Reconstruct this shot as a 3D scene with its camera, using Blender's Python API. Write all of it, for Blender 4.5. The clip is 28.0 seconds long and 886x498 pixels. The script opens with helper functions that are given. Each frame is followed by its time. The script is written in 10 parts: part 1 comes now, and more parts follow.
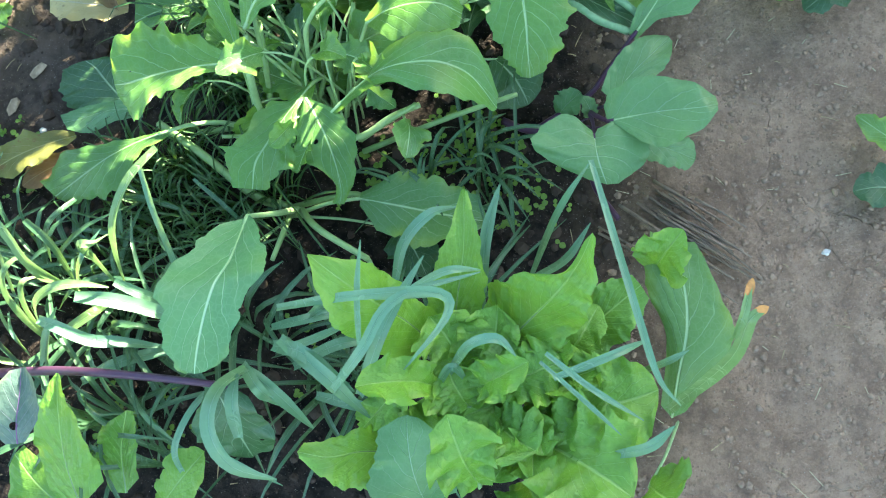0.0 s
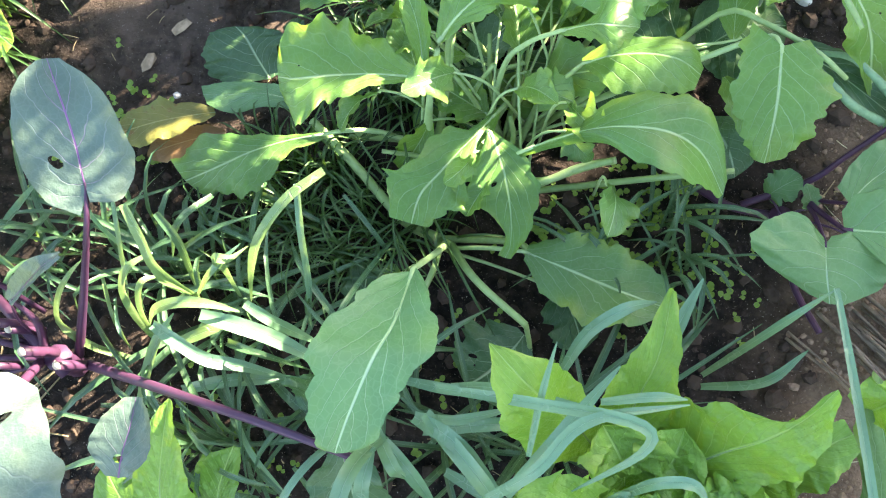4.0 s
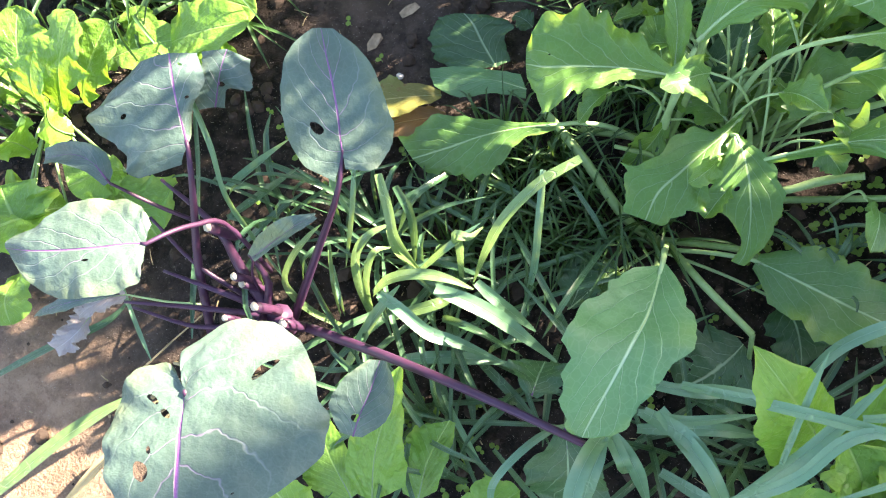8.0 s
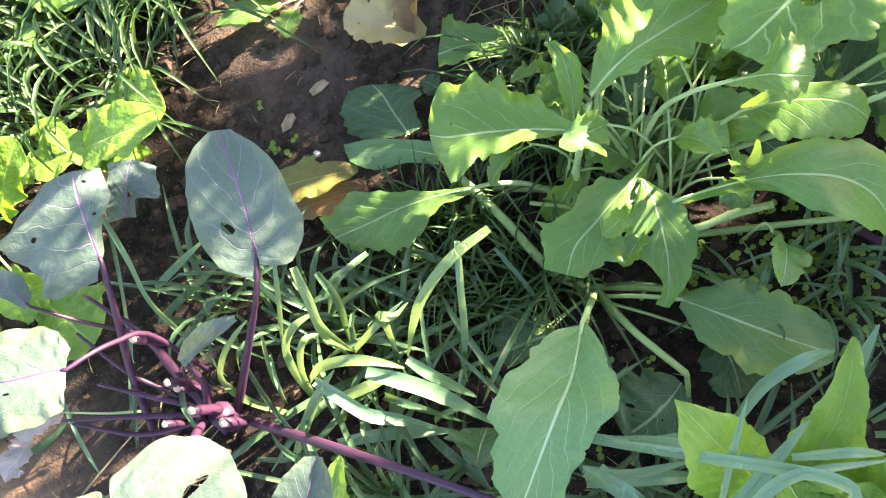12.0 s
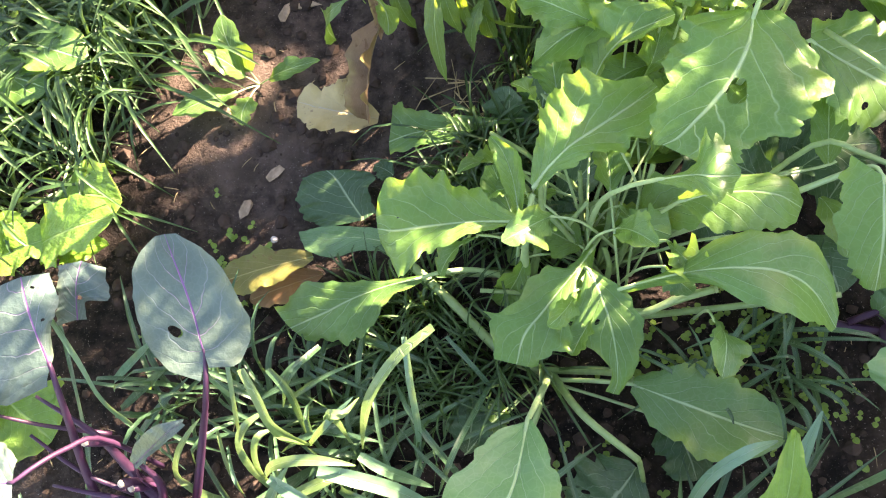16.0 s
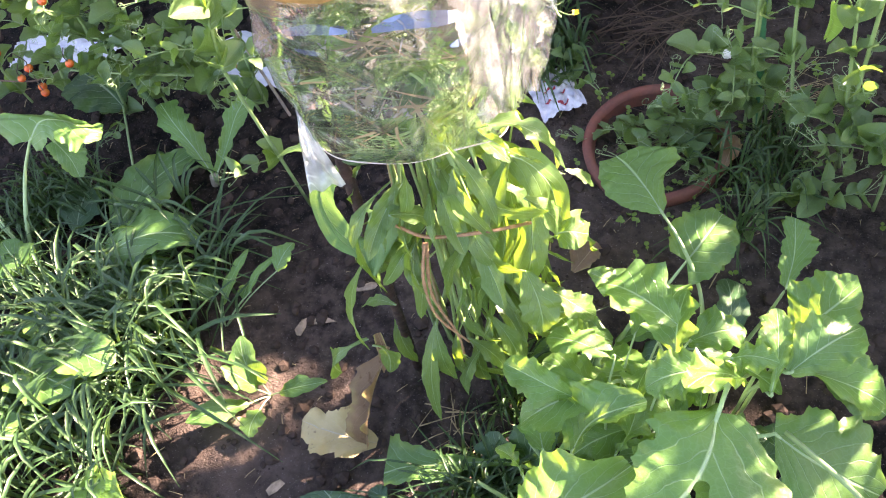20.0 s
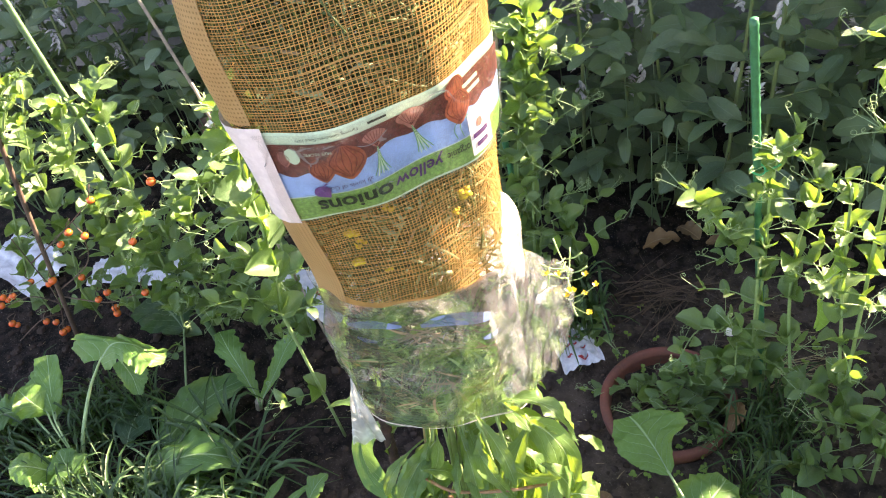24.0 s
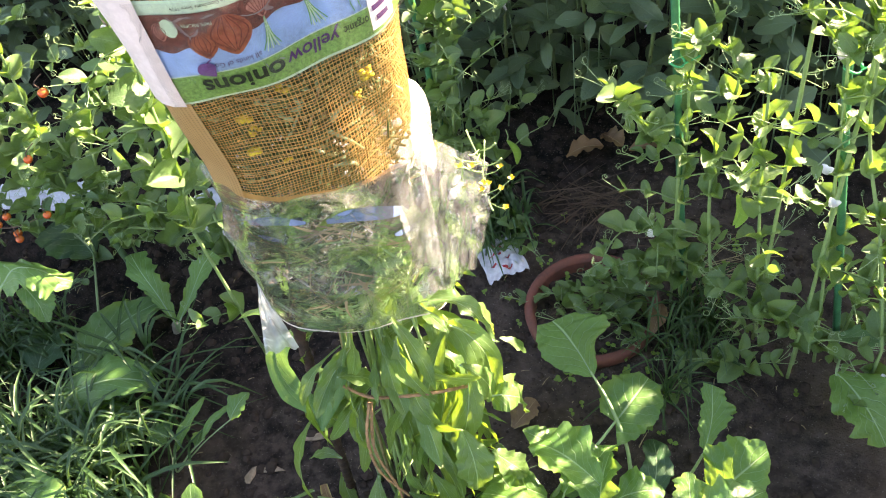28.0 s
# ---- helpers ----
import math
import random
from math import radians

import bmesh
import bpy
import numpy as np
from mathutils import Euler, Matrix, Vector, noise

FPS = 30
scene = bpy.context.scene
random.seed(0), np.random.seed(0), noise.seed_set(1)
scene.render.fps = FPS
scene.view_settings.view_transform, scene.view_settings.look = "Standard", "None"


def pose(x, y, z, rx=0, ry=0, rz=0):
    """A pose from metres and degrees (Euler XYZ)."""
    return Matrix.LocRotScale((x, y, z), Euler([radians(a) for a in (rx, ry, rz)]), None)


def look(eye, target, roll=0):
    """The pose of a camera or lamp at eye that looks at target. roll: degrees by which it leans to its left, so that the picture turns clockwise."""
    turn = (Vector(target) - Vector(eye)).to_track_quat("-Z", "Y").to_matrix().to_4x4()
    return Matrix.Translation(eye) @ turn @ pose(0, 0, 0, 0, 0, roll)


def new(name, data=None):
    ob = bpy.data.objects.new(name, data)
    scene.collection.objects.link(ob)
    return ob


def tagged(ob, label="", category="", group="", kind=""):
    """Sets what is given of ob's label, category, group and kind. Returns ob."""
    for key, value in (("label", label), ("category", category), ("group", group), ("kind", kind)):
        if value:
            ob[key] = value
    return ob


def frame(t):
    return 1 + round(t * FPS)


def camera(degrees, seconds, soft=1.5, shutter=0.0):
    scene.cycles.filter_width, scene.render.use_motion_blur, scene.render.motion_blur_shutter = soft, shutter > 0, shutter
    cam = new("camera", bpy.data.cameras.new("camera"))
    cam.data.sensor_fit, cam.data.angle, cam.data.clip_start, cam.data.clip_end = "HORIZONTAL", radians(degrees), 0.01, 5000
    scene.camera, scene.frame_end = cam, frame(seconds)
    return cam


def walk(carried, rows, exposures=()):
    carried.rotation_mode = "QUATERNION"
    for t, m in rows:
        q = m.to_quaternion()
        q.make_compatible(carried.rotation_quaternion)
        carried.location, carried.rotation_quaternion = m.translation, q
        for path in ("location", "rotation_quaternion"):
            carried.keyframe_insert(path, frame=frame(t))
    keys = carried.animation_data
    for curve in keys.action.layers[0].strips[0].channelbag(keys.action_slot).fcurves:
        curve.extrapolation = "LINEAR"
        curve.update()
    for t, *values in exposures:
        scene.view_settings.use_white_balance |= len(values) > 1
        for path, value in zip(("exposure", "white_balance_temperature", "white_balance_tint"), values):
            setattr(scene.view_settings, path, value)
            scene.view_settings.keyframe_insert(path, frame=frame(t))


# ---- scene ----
cam = camera(54.9, 28.0, soft=1.1)
METRES, EYE, TILT, LEAN, TURN = 1.4, 1.254, -75.7, 7.17, 0.0
ROWS = [
    (0.0, 0.0, 0.0, 0.0, 0.0, 0.0, -0.0),
    (0.5, -0.0193, 0.0369, 0.0528, 0.1, 0.59, -1.47),
    (1.0, -0.0376, 0.0707, 0.0966, -1.35, 0.08, -2.12),
    (1.5, -0.0491, 0.0837, 0.1102, -0.98, -0.65, -2.6),
    (2.0, -0.0562, 0.09, 0.1256, 0.93, -1.33, -4.4),
    (2.5, -0.0535, 0.1003, 0.1428, 1.75, -1.12, -6.34),
    (4.5, -0.1645, 0.1088, 0.076, 3.8, -4.4, -11.53),
    (5.0, -0.1913, 0.108, 0.0656, 5.28, -4.62, -12.96),
    (5.5, -0.2189, 0.109, 0.0478, 6.85, -5.3, -15.69),
    (6.0, -0.2419, 0.1054, 0.0474, 9.05, -6.34, -16.93),
    (6.5, -0.2421, 0.0936, 0.051, 9.7, -5.49, -16.57),
    (7.0, -0.2411, 0.0919, 0.0521, 9.51, -5.15, -16.02),
    (7.5, -0.2443, 0.0915, 0.0515, 9.38, -4.99, -15.77),
    (8.0, -0.2474, 0.0883, 0.0489, 9.54, -4.87, -15.75),
    (8.5, -0.2464, 0.087, 0.0495, 9.44, -4.7, -15.44),
    (9.0, -0.2454, 0.0869, 0.0487, 9.26, -4.52, -15.04),
    (9.5, -0.2419, 0.0859, 0.0522, 9.16, -4.26, -14.29),
    (10.0, -0.2337, 0.0899, 0.0712, 8.65, -3.54, -12.34),
    (10.5, -0.2231, 0.0966, 0.0893, 7.84, -2.89, -10.13),
    (11.0, -0.2128, 0.1017, 0.1044, 7.21, -2.53, -8.34),
    (11.5, -0.2099, 0.0991, 0.102, 7.3, -2.53, -8.16),
    (13.5, -0.2028, 0.0872, 0.1006, 8.27, -2.39, -9.83),
    (14.0, -0.1996, 0.0866, 0.1053, 8.22, -2.19, -9.92),
    (14.5, -0.1972, 0.0859, 0.1121, 8.09, -2.04, -10.06),
    (15.0, -0.1924, 0.0867, 0.1247, 8.02, -1.64, -9.43),
    (15.5, -0.188, 0.0893, 0.1362, 7.79, -1.02, -8.38),
    (16.0, -0.1758, 0.0948, 0.1543, 7.01, 0.05, -6.66),
    (16.5, -0.1616, 0.1008, 0.1727, 6.18, 0.99, -5.28),
    (17.0, -0.1469, 0.1073, 0.1895, 5.28, 1.44, -3.85),
    (17.5, -0.1264, 0.1093, 0.2134, 4.69, 2.35, -3.13),
    (18.0, -0.1097, 0.1087, 0.2306, 4.59, 3.49, -2.18),
    (18.5, -0.1105, 0.0982, 0.2455, 4.8, 4.69, -3.34),
    (19.0, -0.1226, 0.0762, 0.2631, 6.09, 7.12, -5.45),
    (19.5, -0.1384, 0.0452, 0.2844, 7.64, 10.59, -7.48),
    (20.0, -0.1506, 0.0248, 0.2947, 8.52, 13.42, -10.05),
    (20.5, -0.1544, -0.0014, 0.3017, 9.11, 17.25, -11.83),
    (21.0, -0.154, -0.0181, 0.3054, 8.84, 19.15, -12.45),
    (21.5, -0.1582, -0.0392, 0.3078, 8.58, 21.33, -13.36),
    (22.0, -0.1575, -0.0639, 0.3074, 8.77, 23.75, -13.87),
    (22.5, -0.1502, -0.0742, 0.3059, 8.76, 24.5, -13.64),
    (24.5, -0.1392, -0.1065, 0.3007, 8.89, 27.51, -14.55),
    (25.0, -0.1408, -0.099, 0.292, 8.65, 26.05, -15.09),
    (25.5, -0.1398, -0.096, 0.289, 8.67, 25.32, -15.21),
    (26.0, -0.138, -0.0928, 0.2876, 8.67, 25.01, -14.94),
    (26.5, -0.1403, -0.0826, 0.2927, 8.15, 24.48, -14.27),
    (27.0, -0.1398, -0.0724, 0.2968, 7.35, 24.45, -13.62),
    (27.5, -0.1404, -0.0703, 0.2933, 6.73, 24.61, -13.17),
    (28.0, -0.1241, -0.0554, 0.2974, 5.48, 23.27, -10.88),
]
EXPOSURES = [(0.0, 3.98, 6650, -2), (1.0, 4.06, 6400, -2), (2.5, 4.15, 6050, -1), (5.0, 3.86, 8050, 20), (6.0, 3.66, 7100, 17), (10.0, 3.65, 7100, 18), (11.0, 3.73, 7800, 21), (14.0, 3.78, 7500, 19), (16.0, 3.85, 7850, 28), (17.0, 3.92, 7600, 28), (18.0, 3.92, 6950, 21), (20.0, 3.92, 7300, 36), (21.0, 3.64, 8000, 34), (22.0, 3.58, 7800, 29), (25.0, 3.40, 7700, 28), (28.0, 3.50, 7700, 25)]
walk(cam, [(t, pose(0, 0, EYE, TILT, LEAN, TURN) @ pose(METRES * x, METRES * y, METRES * z, 90 + pitch, roll, yaw)) for t, x, y, z, yaw, pitch, roll in ROWS], EXPOSURES)

# ---- light: a low evening sun from far ahead and to the right, clear sky ----
SUN_AZ, SUN_EL = 46.0, 25.0          # degrees from +x towards +y, and above the ground
world = bpy.data.worlds.new("sky")
scene.world = world
world.use_nodes = True
wt = world.node_tree
sky = wt.nodes.new("ShaderNodeTexSky")
sky.sky_type, sky.sun_disc = "NISHITA", False
sky.sun_elevation, sky.sun_rotation = radians(SUN_EL), radians(90 - SUN_AZ)
wt.links.new(sky.outputs[0], wt.nodes["Background"].inputs[0])
wt.nodes["Background"].inputs[1].default_value = 0.066
sun = new("sun", bpy.data.lights.new("sun", "SUN"))
sun.data.energy, sun.data.angle, sun.data.color = 4.3, radians(0.6), (1.0, 0.90, 0.74)
sun_dir = Vector((math.cos(radians(SUN_AZ)) * math.cos(radians(SUN_EL)), math.sin(radians(SUN_AZ)) * math.cos(radians(SUN_EL)), math.sin(radians(SUN_EL))))
sun.matrix_world = look(sun_dir * 20, (0, 0, 0))

# ---- materials ----
class Nodes:
    """Small wrapper for building a node material."""

    def __init__(self, name):
        self.m = bpy.data.materials.new(name)
        self.m.use_nodes = True
        self.t = self.m.node_tree
        self.b = self.t.nodes["Principled BSDF"]
        self.out = self.t.nodes["Material Output"]

    def n(self, kind, **sets):
        nd = self.t.nodes.new("ShaderNode" + kind)
        for k, v in sets.items():
            nd.inputs[k.replace("_", " ")].default_value = v
        return nd

    def link(self, a, b):
        self.t.links.new(a, b)

    def math(self, op, a, b=None, clamp=False):
        nd = self.t.nodes.new("ShaderNodeMath")
        nd.operation, nd.use_clamp = op, clamp
        for i, v in enumerate((a, b)):
            if v is None:
                continue
            if isinstance(v, (int, float)):
                nd.inputs[i].default_value = v
            else:
                self.link(v, nd.inputs[i])
        return nd.outputs[0]

    def step(self, v, lo, hi, a=0.0, b=1.0):
        nd = self.t.nodes.new("ShaderNodeMapRange")
        nd.interpolation_type = "SMOOTHSTEP"
        self.link(v, nd.inputs[0])
        for i, x in enumerate((lo, hi, a, b)):
            nd.inputs[i + 1].default_value = x
        return nd.outputs[0]

    def mix(self, fac, a, b):
        nd = self.t.nodes.new("ShaderNodeMix")
        nd.data_type = "RGBA"
        if isinstance(fac, (int, float)):
            nd.inputs[0].default_value = fac
        else:
            self.link(fac, nd.inputs[0])
        for i, v in ((6, a), (7, b)):
            if isinstance(v, tuple):
                nd.inputs[i].default_value = (*v[:3], 1)
            else:
                self.link(v, nd.inputs[i])
        return nd.outputs[2]

    def noise(self, scale, detail=4, rough=0.55, coord=None, distort=0.0):
        nd = self.n("TexNoise", Scale=scale, Detail=detail, Roughness=rough, Distortion=distort)
        if coord is not None:
            self.link(coord, nd.inputs["Vector"])
        return nd.outputs[0]

    def place(self):
        return self.t.nodes.new("ShaderNodeTexCoord").outputs["Object"]

    def bump(self, h, strength, dist=0.002):
        nd = self.n("Bump", Strength=strength, Distance=dist)
        self.link(h, nd.inputs["Height"])
        self.link(nd.outputs[0], self.b.inputs["Normal"])
        return nd.outputs[0]


def leaf_material(name, colour, vein, thin=0.35, rough=0.5, veins=7, slope=0.45, dark=0.6, edge=None, glow=None, crinkle=0.3, vein_width=0.06, spots=None, mid_width=0.03, mid_col=None, relief=0.8, spec=0.5):
    """A thin green leaf: veins along its own length and width, mottling, light shining through."""
    k = Nodes(name)
    uv = k.t.nodes.new("ShaderNodeUVMap")
    xy = k.t.nodes.new("ShaderNodeSeparateXYZ")
    k.link(uv.outputs[0], xy.inputs[0])
    obj = k.place()
    wob = k.noise(30, 2, 0.5, obj)
    u = xy.outputs[0]
    s = k.math("ABSOLUTE", k.math("SUBTRACT", k.math("MULTIPLY", xy.outputs[1], 2.0), 1.0))
    a = k.math("SUBTRACT", k.math("MULTIPLY", u, float(veins)), k.math("MULTIPLY", s, slope * veins))
    a = k.math("ADD", a, k.math("MULTIPLY", wob, 0.9))
    fr = k.math("ABSOLUTE", k.math("SUBTRACT", k.math("FRACT", a), 0.5))
    side = k.math("MULTIPLY", k.step(fr, vein_width, 0.0), k.step(s, 1.0, 0.3, 0.12, 0.55))
    mid = k.step(s, mid_width * 1.6, mid_width * 0.4)
    net = k.t.nodes.new("ShaderNodeTexVoronoi")
    net.feature = "DISTANCE_TO_EDGE"
    net.inputs["Scale"].default_value = 110
    k.link(obj, net.inputs["Vector"])
    fine = k.step(net.outputs[0], 0.10, 0.0, 0.0, 0.09)
    mask = k.math("MAXIMUM", k.math("MAXIMUM", side, mid), fine)
    rnd = k.t.nodes.new("ShaderNodeObjectInfo").outputs["Random"]
    mot = k.noise(14, 5, 0.6, obj)
    deep = tuple(c * dark for c in colour)
    base = k.mix(k.step(mot, 0.3, 0.7), deep, colour)
    lift = tuple(min(1, c * q) for c, q in zip(colour, (1.35, 1.15, 0.9)))
    base = k.mix(k.math("MULTIPLY", rnd, 0.6), base, lift)
    if edge:
        rim = k.math("MULTIPLY", k.step(s, 0.55, 1.0), k.step(k.noise(9, 3, 0.6, obj), 0.45, 0.65))
        base = k.mix(rim, base, edge)
    if spots:
        base = k.mix(k.step(k.noise(38, 3, 0.7, obj), 0.6, 0.68), base, spots)
    col = k.mix(mask, base, vein)
    if mid_col:
        col = k.mix(k.math("MAXIMUM", mid, k.math("MULTIPLY", side, k.step(s, 0.55, 0.05, 0.0, 0.8))), col, mid_col)
    k.link(col, k.b.inputs["Base Color"])
    k.b.inputs["Roughness"].default_value = rough - 0.07
    k.b.inputs["Specular IOR Level"].default_value = spec
    h = k.math("SUBTRACT", k.math("MULTIPLY", k.noise(70 if crinkle < 0.8 else 42, 3, 0.6, obj), crinkle), k.math("MULTIPLY", k.math("MAXIMUM", side, mid), 0.28))
    h = k.math("ADD", h, k.math("MULTIPLY", k.noise(24, 2, 0.5, obj), 1.3))
    nb = k.bump(h, relief, 0.005)
    tr = k.n("BsdfTranslucent")
    if glow:
        k.link(k.mix(0.75, col, glow), tr.inputs[0])
    else:
        k.link(col, tr.inputs[0])
    k.link(nb, tr.inputs["Normal"])
    mx = k.n("MixShader", Fac=thin)
    k.link(k.b.outputs[0], mx.inputs[1])
    k.link(tr.outputs[0], mx.inputs[2])
    k.link(mx.outputs[0], k.out.inputs[0])
    return k.m


def plain(name, colour, rough=0.6, vary=0.25, scale=25, bump=0.2, fine=140, metal=0.0, second=None, spec=0.4):
    """Colour mottled at two scales, with a fine relief."""
    k = Nodes(name)
    obj = k.place()
    lo = second or tuple(c * (1 - vary * 1.6) for c in colour)
    rnd = k.t.nodes.new("ShaderNodeObjectInfo").outputs["Random"]
    c = k.mix(k.step(k.noise(scale, 5, 0.6, obj), 0.3, 0.7), lo, colour)
    c = k.mix(k.math("MULTIPLY", k.step(k.noise(fine, 3, 0.6, obj), 0.4, 0.7), 0.35), c, tuple(min(1, x * 1.3) for x in colour))
    c = k.mix(k.math("MULTIPLY", rnd, vary), c, lo)
    k.link(c, k.b.inputs["Base Color"])
    k.b.inputs["Roughness"].default_value, k.b.inputs["Metallic"].default_value = rough, metal
    k.b.inputs["Specular IOR Level"].default_value = spec
    k.bump(k.noise(fine, 4, 0.6, obj), bump, 0.003)
    return k.m


def soil_material():
    k = Nodes("garden soil")
    obj = k.place()
    big = k.noise(2.2, 5, 0.6, obj)
    mid = k.noise(28, 6, 0.65, obj)
    fine = k.noise(190, 5, 0.7, obj)
    xyz = k.t.nodes.new("ShaderNodeSeparateXYZ")
    k.link(obj, xyz.inputs[0])
    # the trodden path beyond the bed is drier and paler
    path = k.step(k.math("ADD", k.math("SUBTRACT", xyz.outputs[0], k.math("MULTIPLY", xyz.outputs[1], 0.12)), k.math("MULTIPLY", big, 0.35)), 0.14, 0.4)
    # deep shade between the plants is put into a near-black soil colour
    bed_shade = k.mix(k.step(mid, 0.35, 0.68), (0.006, 0.0045, 0.0036), (0.044, 0.032, 0.026))
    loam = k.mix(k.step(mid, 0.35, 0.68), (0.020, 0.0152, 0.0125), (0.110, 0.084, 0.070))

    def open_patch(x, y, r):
        """Mask round a spot of open bed soil, kept paler than the shade-darkened rest."""
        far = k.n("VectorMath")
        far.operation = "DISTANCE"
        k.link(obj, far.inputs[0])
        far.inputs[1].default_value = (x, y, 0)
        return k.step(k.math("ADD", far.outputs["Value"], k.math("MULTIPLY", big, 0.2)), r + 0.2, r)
    open_spots = k.math("MAXIMUM", k.math("MAXIMUM", open_patch(-0.80, 0.85, 0.32), open_patch(-0.16, 1.34, 0.44)), open_patch(-1.25, -0.1, 0.28))
    bed_shade = k.mix(open_spots, bed_shade, loam)
    dry = k.mix(k.step(k.noise(9, 12, 0.86, obj), 0.36, 0.64), (0.215, 0.142, 0.098), (0.44, 0.305, 0.212))
    dry = k.mix(k.step(k.noise(34, 6, 0.7, obj), 0.50, 0.68, 0.0, 0.55), dry, (0.150, 0.100, 0.074))
    dry = k.mix(k.step(k.noise(120, 3, 0.7, obj), 0.55, 0.72, 0.0, 0.55), dry, (0.20, 0.13, 0.09))
    c = k.mix(k.math("MULTIPLY", k.step(big, 0.42, 0.62, 0.0, 0.55), open_spots), bed_shade, (0.150, 0.112, 0.088))
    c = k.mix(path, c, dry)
    # sunlight on the near left corner, put in as path-pale soil
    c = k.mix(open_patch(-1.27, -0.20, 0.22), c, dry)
    c = k.mix(k.step(fine, 0.58, 0.78, 0.0, 0.7), c, (0.24, 0.20, 0.165))
    c = k.mix(k.step(k.noise(420, 2, 0.5, obj), 0.70, 0.74, 0.0, 0.8), c, (0.5, 0.46, 0.40))
    k.link(c, k.b.inputs["Base Color"])
    k.b.inputs["Roughness"].default_value = 0.92
    k.b.inputs["Specular IOR Level"].default_value = 0.2
    crack = k.t.nodes.new("ShaderNodeTexVoronoi")
    crack.feature = "DISTANCE_TO_EDGE"
    crack.inputs["Scale"].default_value = 9
    warp = k.n("VectorMath")
    k.link(obj, warp.inputs[0])
    nz = k.n("TexNoise", Scale=14.0, Detail=3.0)
    k.link(obj, nz.inputs["Vector"])
    sc = k.n("VectorMath")
    sc.operation = "SCALE"
    k.link(nz.outputs[1], sc.inputs[0])
    sc.inputs["Scale"].default_value = 0.08
    k.link(sc.outputs[0], warp.inputs[1])
    k.link(warp.outputs[0], crack.inputs["Vector"])
    line = k.math("MULTIPLY", k.step(crack.outputs[0], 0.0, 0.03, -1.0, 0.0), k.math("MULTIPLY", path, k.step(big, 0.4, 0.6)))
    h = k.math("ADD", k.math("ADD", k.math("MULTIPLY", mid, k.step(path, 0.0, 1.0, 1.1, 0.65)), k.math("MULTIPLY", fine, 0.75)), k.math("MULTIPLY", line, 0.5))
    k.bump(h, 1.0, 0.014)
    return k.m


def film_material(name, haze, tint, crumple=26):
    """Clear crinkled plastic film."""
    k = Nodes(name)
    obj = k.place()
    nb = k.n("Bump", Strength=0.30, Distance=0.008)
    k.link(k.noise(crumple, 3, 0.5, obj, 1.5), nb.inputs["Height"])
    clear = k.n("BsdfTransparent")
    clear.inputs[0].default_value = (*tint, 1)
    gloss = k.n("BsdfGlossy", Roughness=0.09)
    gloss.inputs[0].default_value = (1, 1, 1, 1)
    k.link(nb.outputs[0], gloss.inputs["Normal"])
    milk = k.n("BsdfTranslucent")
    milk.inputs[0].default_value = (0.85, 0.87, 0.86, 1)
    k.link(nb.outputs[0], milk.inputs["Normal"])
    dif = k.n("BsdfDiffuse")
    dif.inputs[0].default_value = (0.8, 0.82, 0.8, 1)
    half = k.n("MixShader", Fac=0.22)
    k.link(milk.outputs[0], half.inputs[1])
    k.link(dif.outputs[0], half.inputs[2])
    body = k.n("MixShader")
    cloud = k.step(k.noise(14, 4, 0.6, obj), 0.3, 0.8, haze * 0.6, haze * 1.6)
    # whitened crease lines
    bent = k.n("VectorMath")
    k.link(obj, bent.inputs[0])
    push = k.n("VectorMath")
    push.operation = "SCALE"
    nz = k.n("TexNoise", Scale=12.0, Detail=2.0)
    k.link(obj, nz.inputs["Vector"])
    k.link(nz.outputs[1], push.inputs[0])
    push.inputs["Scale"].default_value = 0.09
    k.link(push.outputs[0], bent.inputs[1])
    cell = k.t.nodes.new("ShaderNodeTexVoronoi")
    cell.feature = "DISTANCE_TO_EDGE"
    cell.inputs["Scale"].default_value = 17
    k.link(bent.outputs[0], cell.inputs["Vector"])
    crease = k.math("MULTIPLY", k.step(cell.outputs[0], 0.045, 0.0, 0.0, 0.30), k.step(k.noise(30, 2, 0.5, obj), 0.40, 0.62))
    k.link(k.math("ADD", cloud, crease, True), body.inputs[0])
    k.link(clear.outputs[0], body.inputs[1])
    k.link(half.outputs[0], body.inputs[2])
    fres = k.n("Fresnel", IOR=1.45)
    k.link(nb.outputs[0], fres.inputs["Normal"])
    mx = k.n("MixShader")
    k.link(k.math("MINIMUM", fres.outputs[0], 0.6), mx.inputs[0])
    k.link(body.outputs[0], mx.inputs[1])
    k.link(gloss.outputs[0], mx.inputs[2])
    k.link(mx.outputs[0], k.out.inputs[0])
    return k.m


MUSTARD = leaf_material("mustard leaf", (0.094, 0.235, 0.056), (0.36, 0.52, 0.26), 0.34, 0.46, 6, 0.45, 0.68, (0.18, 0.30, 0.045), (0.37, 0.60, 0.045), 0.35)
MUSTARD_COOL = leaf_material("matt mustard leaf", (0.085, 0.205, 0.062), (0.34, 0.50, 0.27), 0.28, 0.5, 6, 0.5, 0.8, (0.17, 0.27, 0.04), (0.30, 0.50, 0.05), 0.3, 0.05)
ROSETTE = leaf_material("cool mustard leaf", (0.088, 0.228, 0.088), (0.34, 0.52, 0.32), 0.16, 0.5, 6, 0.5, 0.8, (0.15, 0.27, 0.06), (0.24, 0.44, 0.10), 0.3, 0.05)
# dark leaves, and low hidden ones whose shade is put into the green
MUSTARD_DARK = leaf_material("dark and shade-toned mustard leaf", (0.035, 0.105, 0.045), (0.26, 0.38, 0.22), 0.25, 0.5, 6, 0.45, 0.7, None, (0.16, 0.34, 0.04))
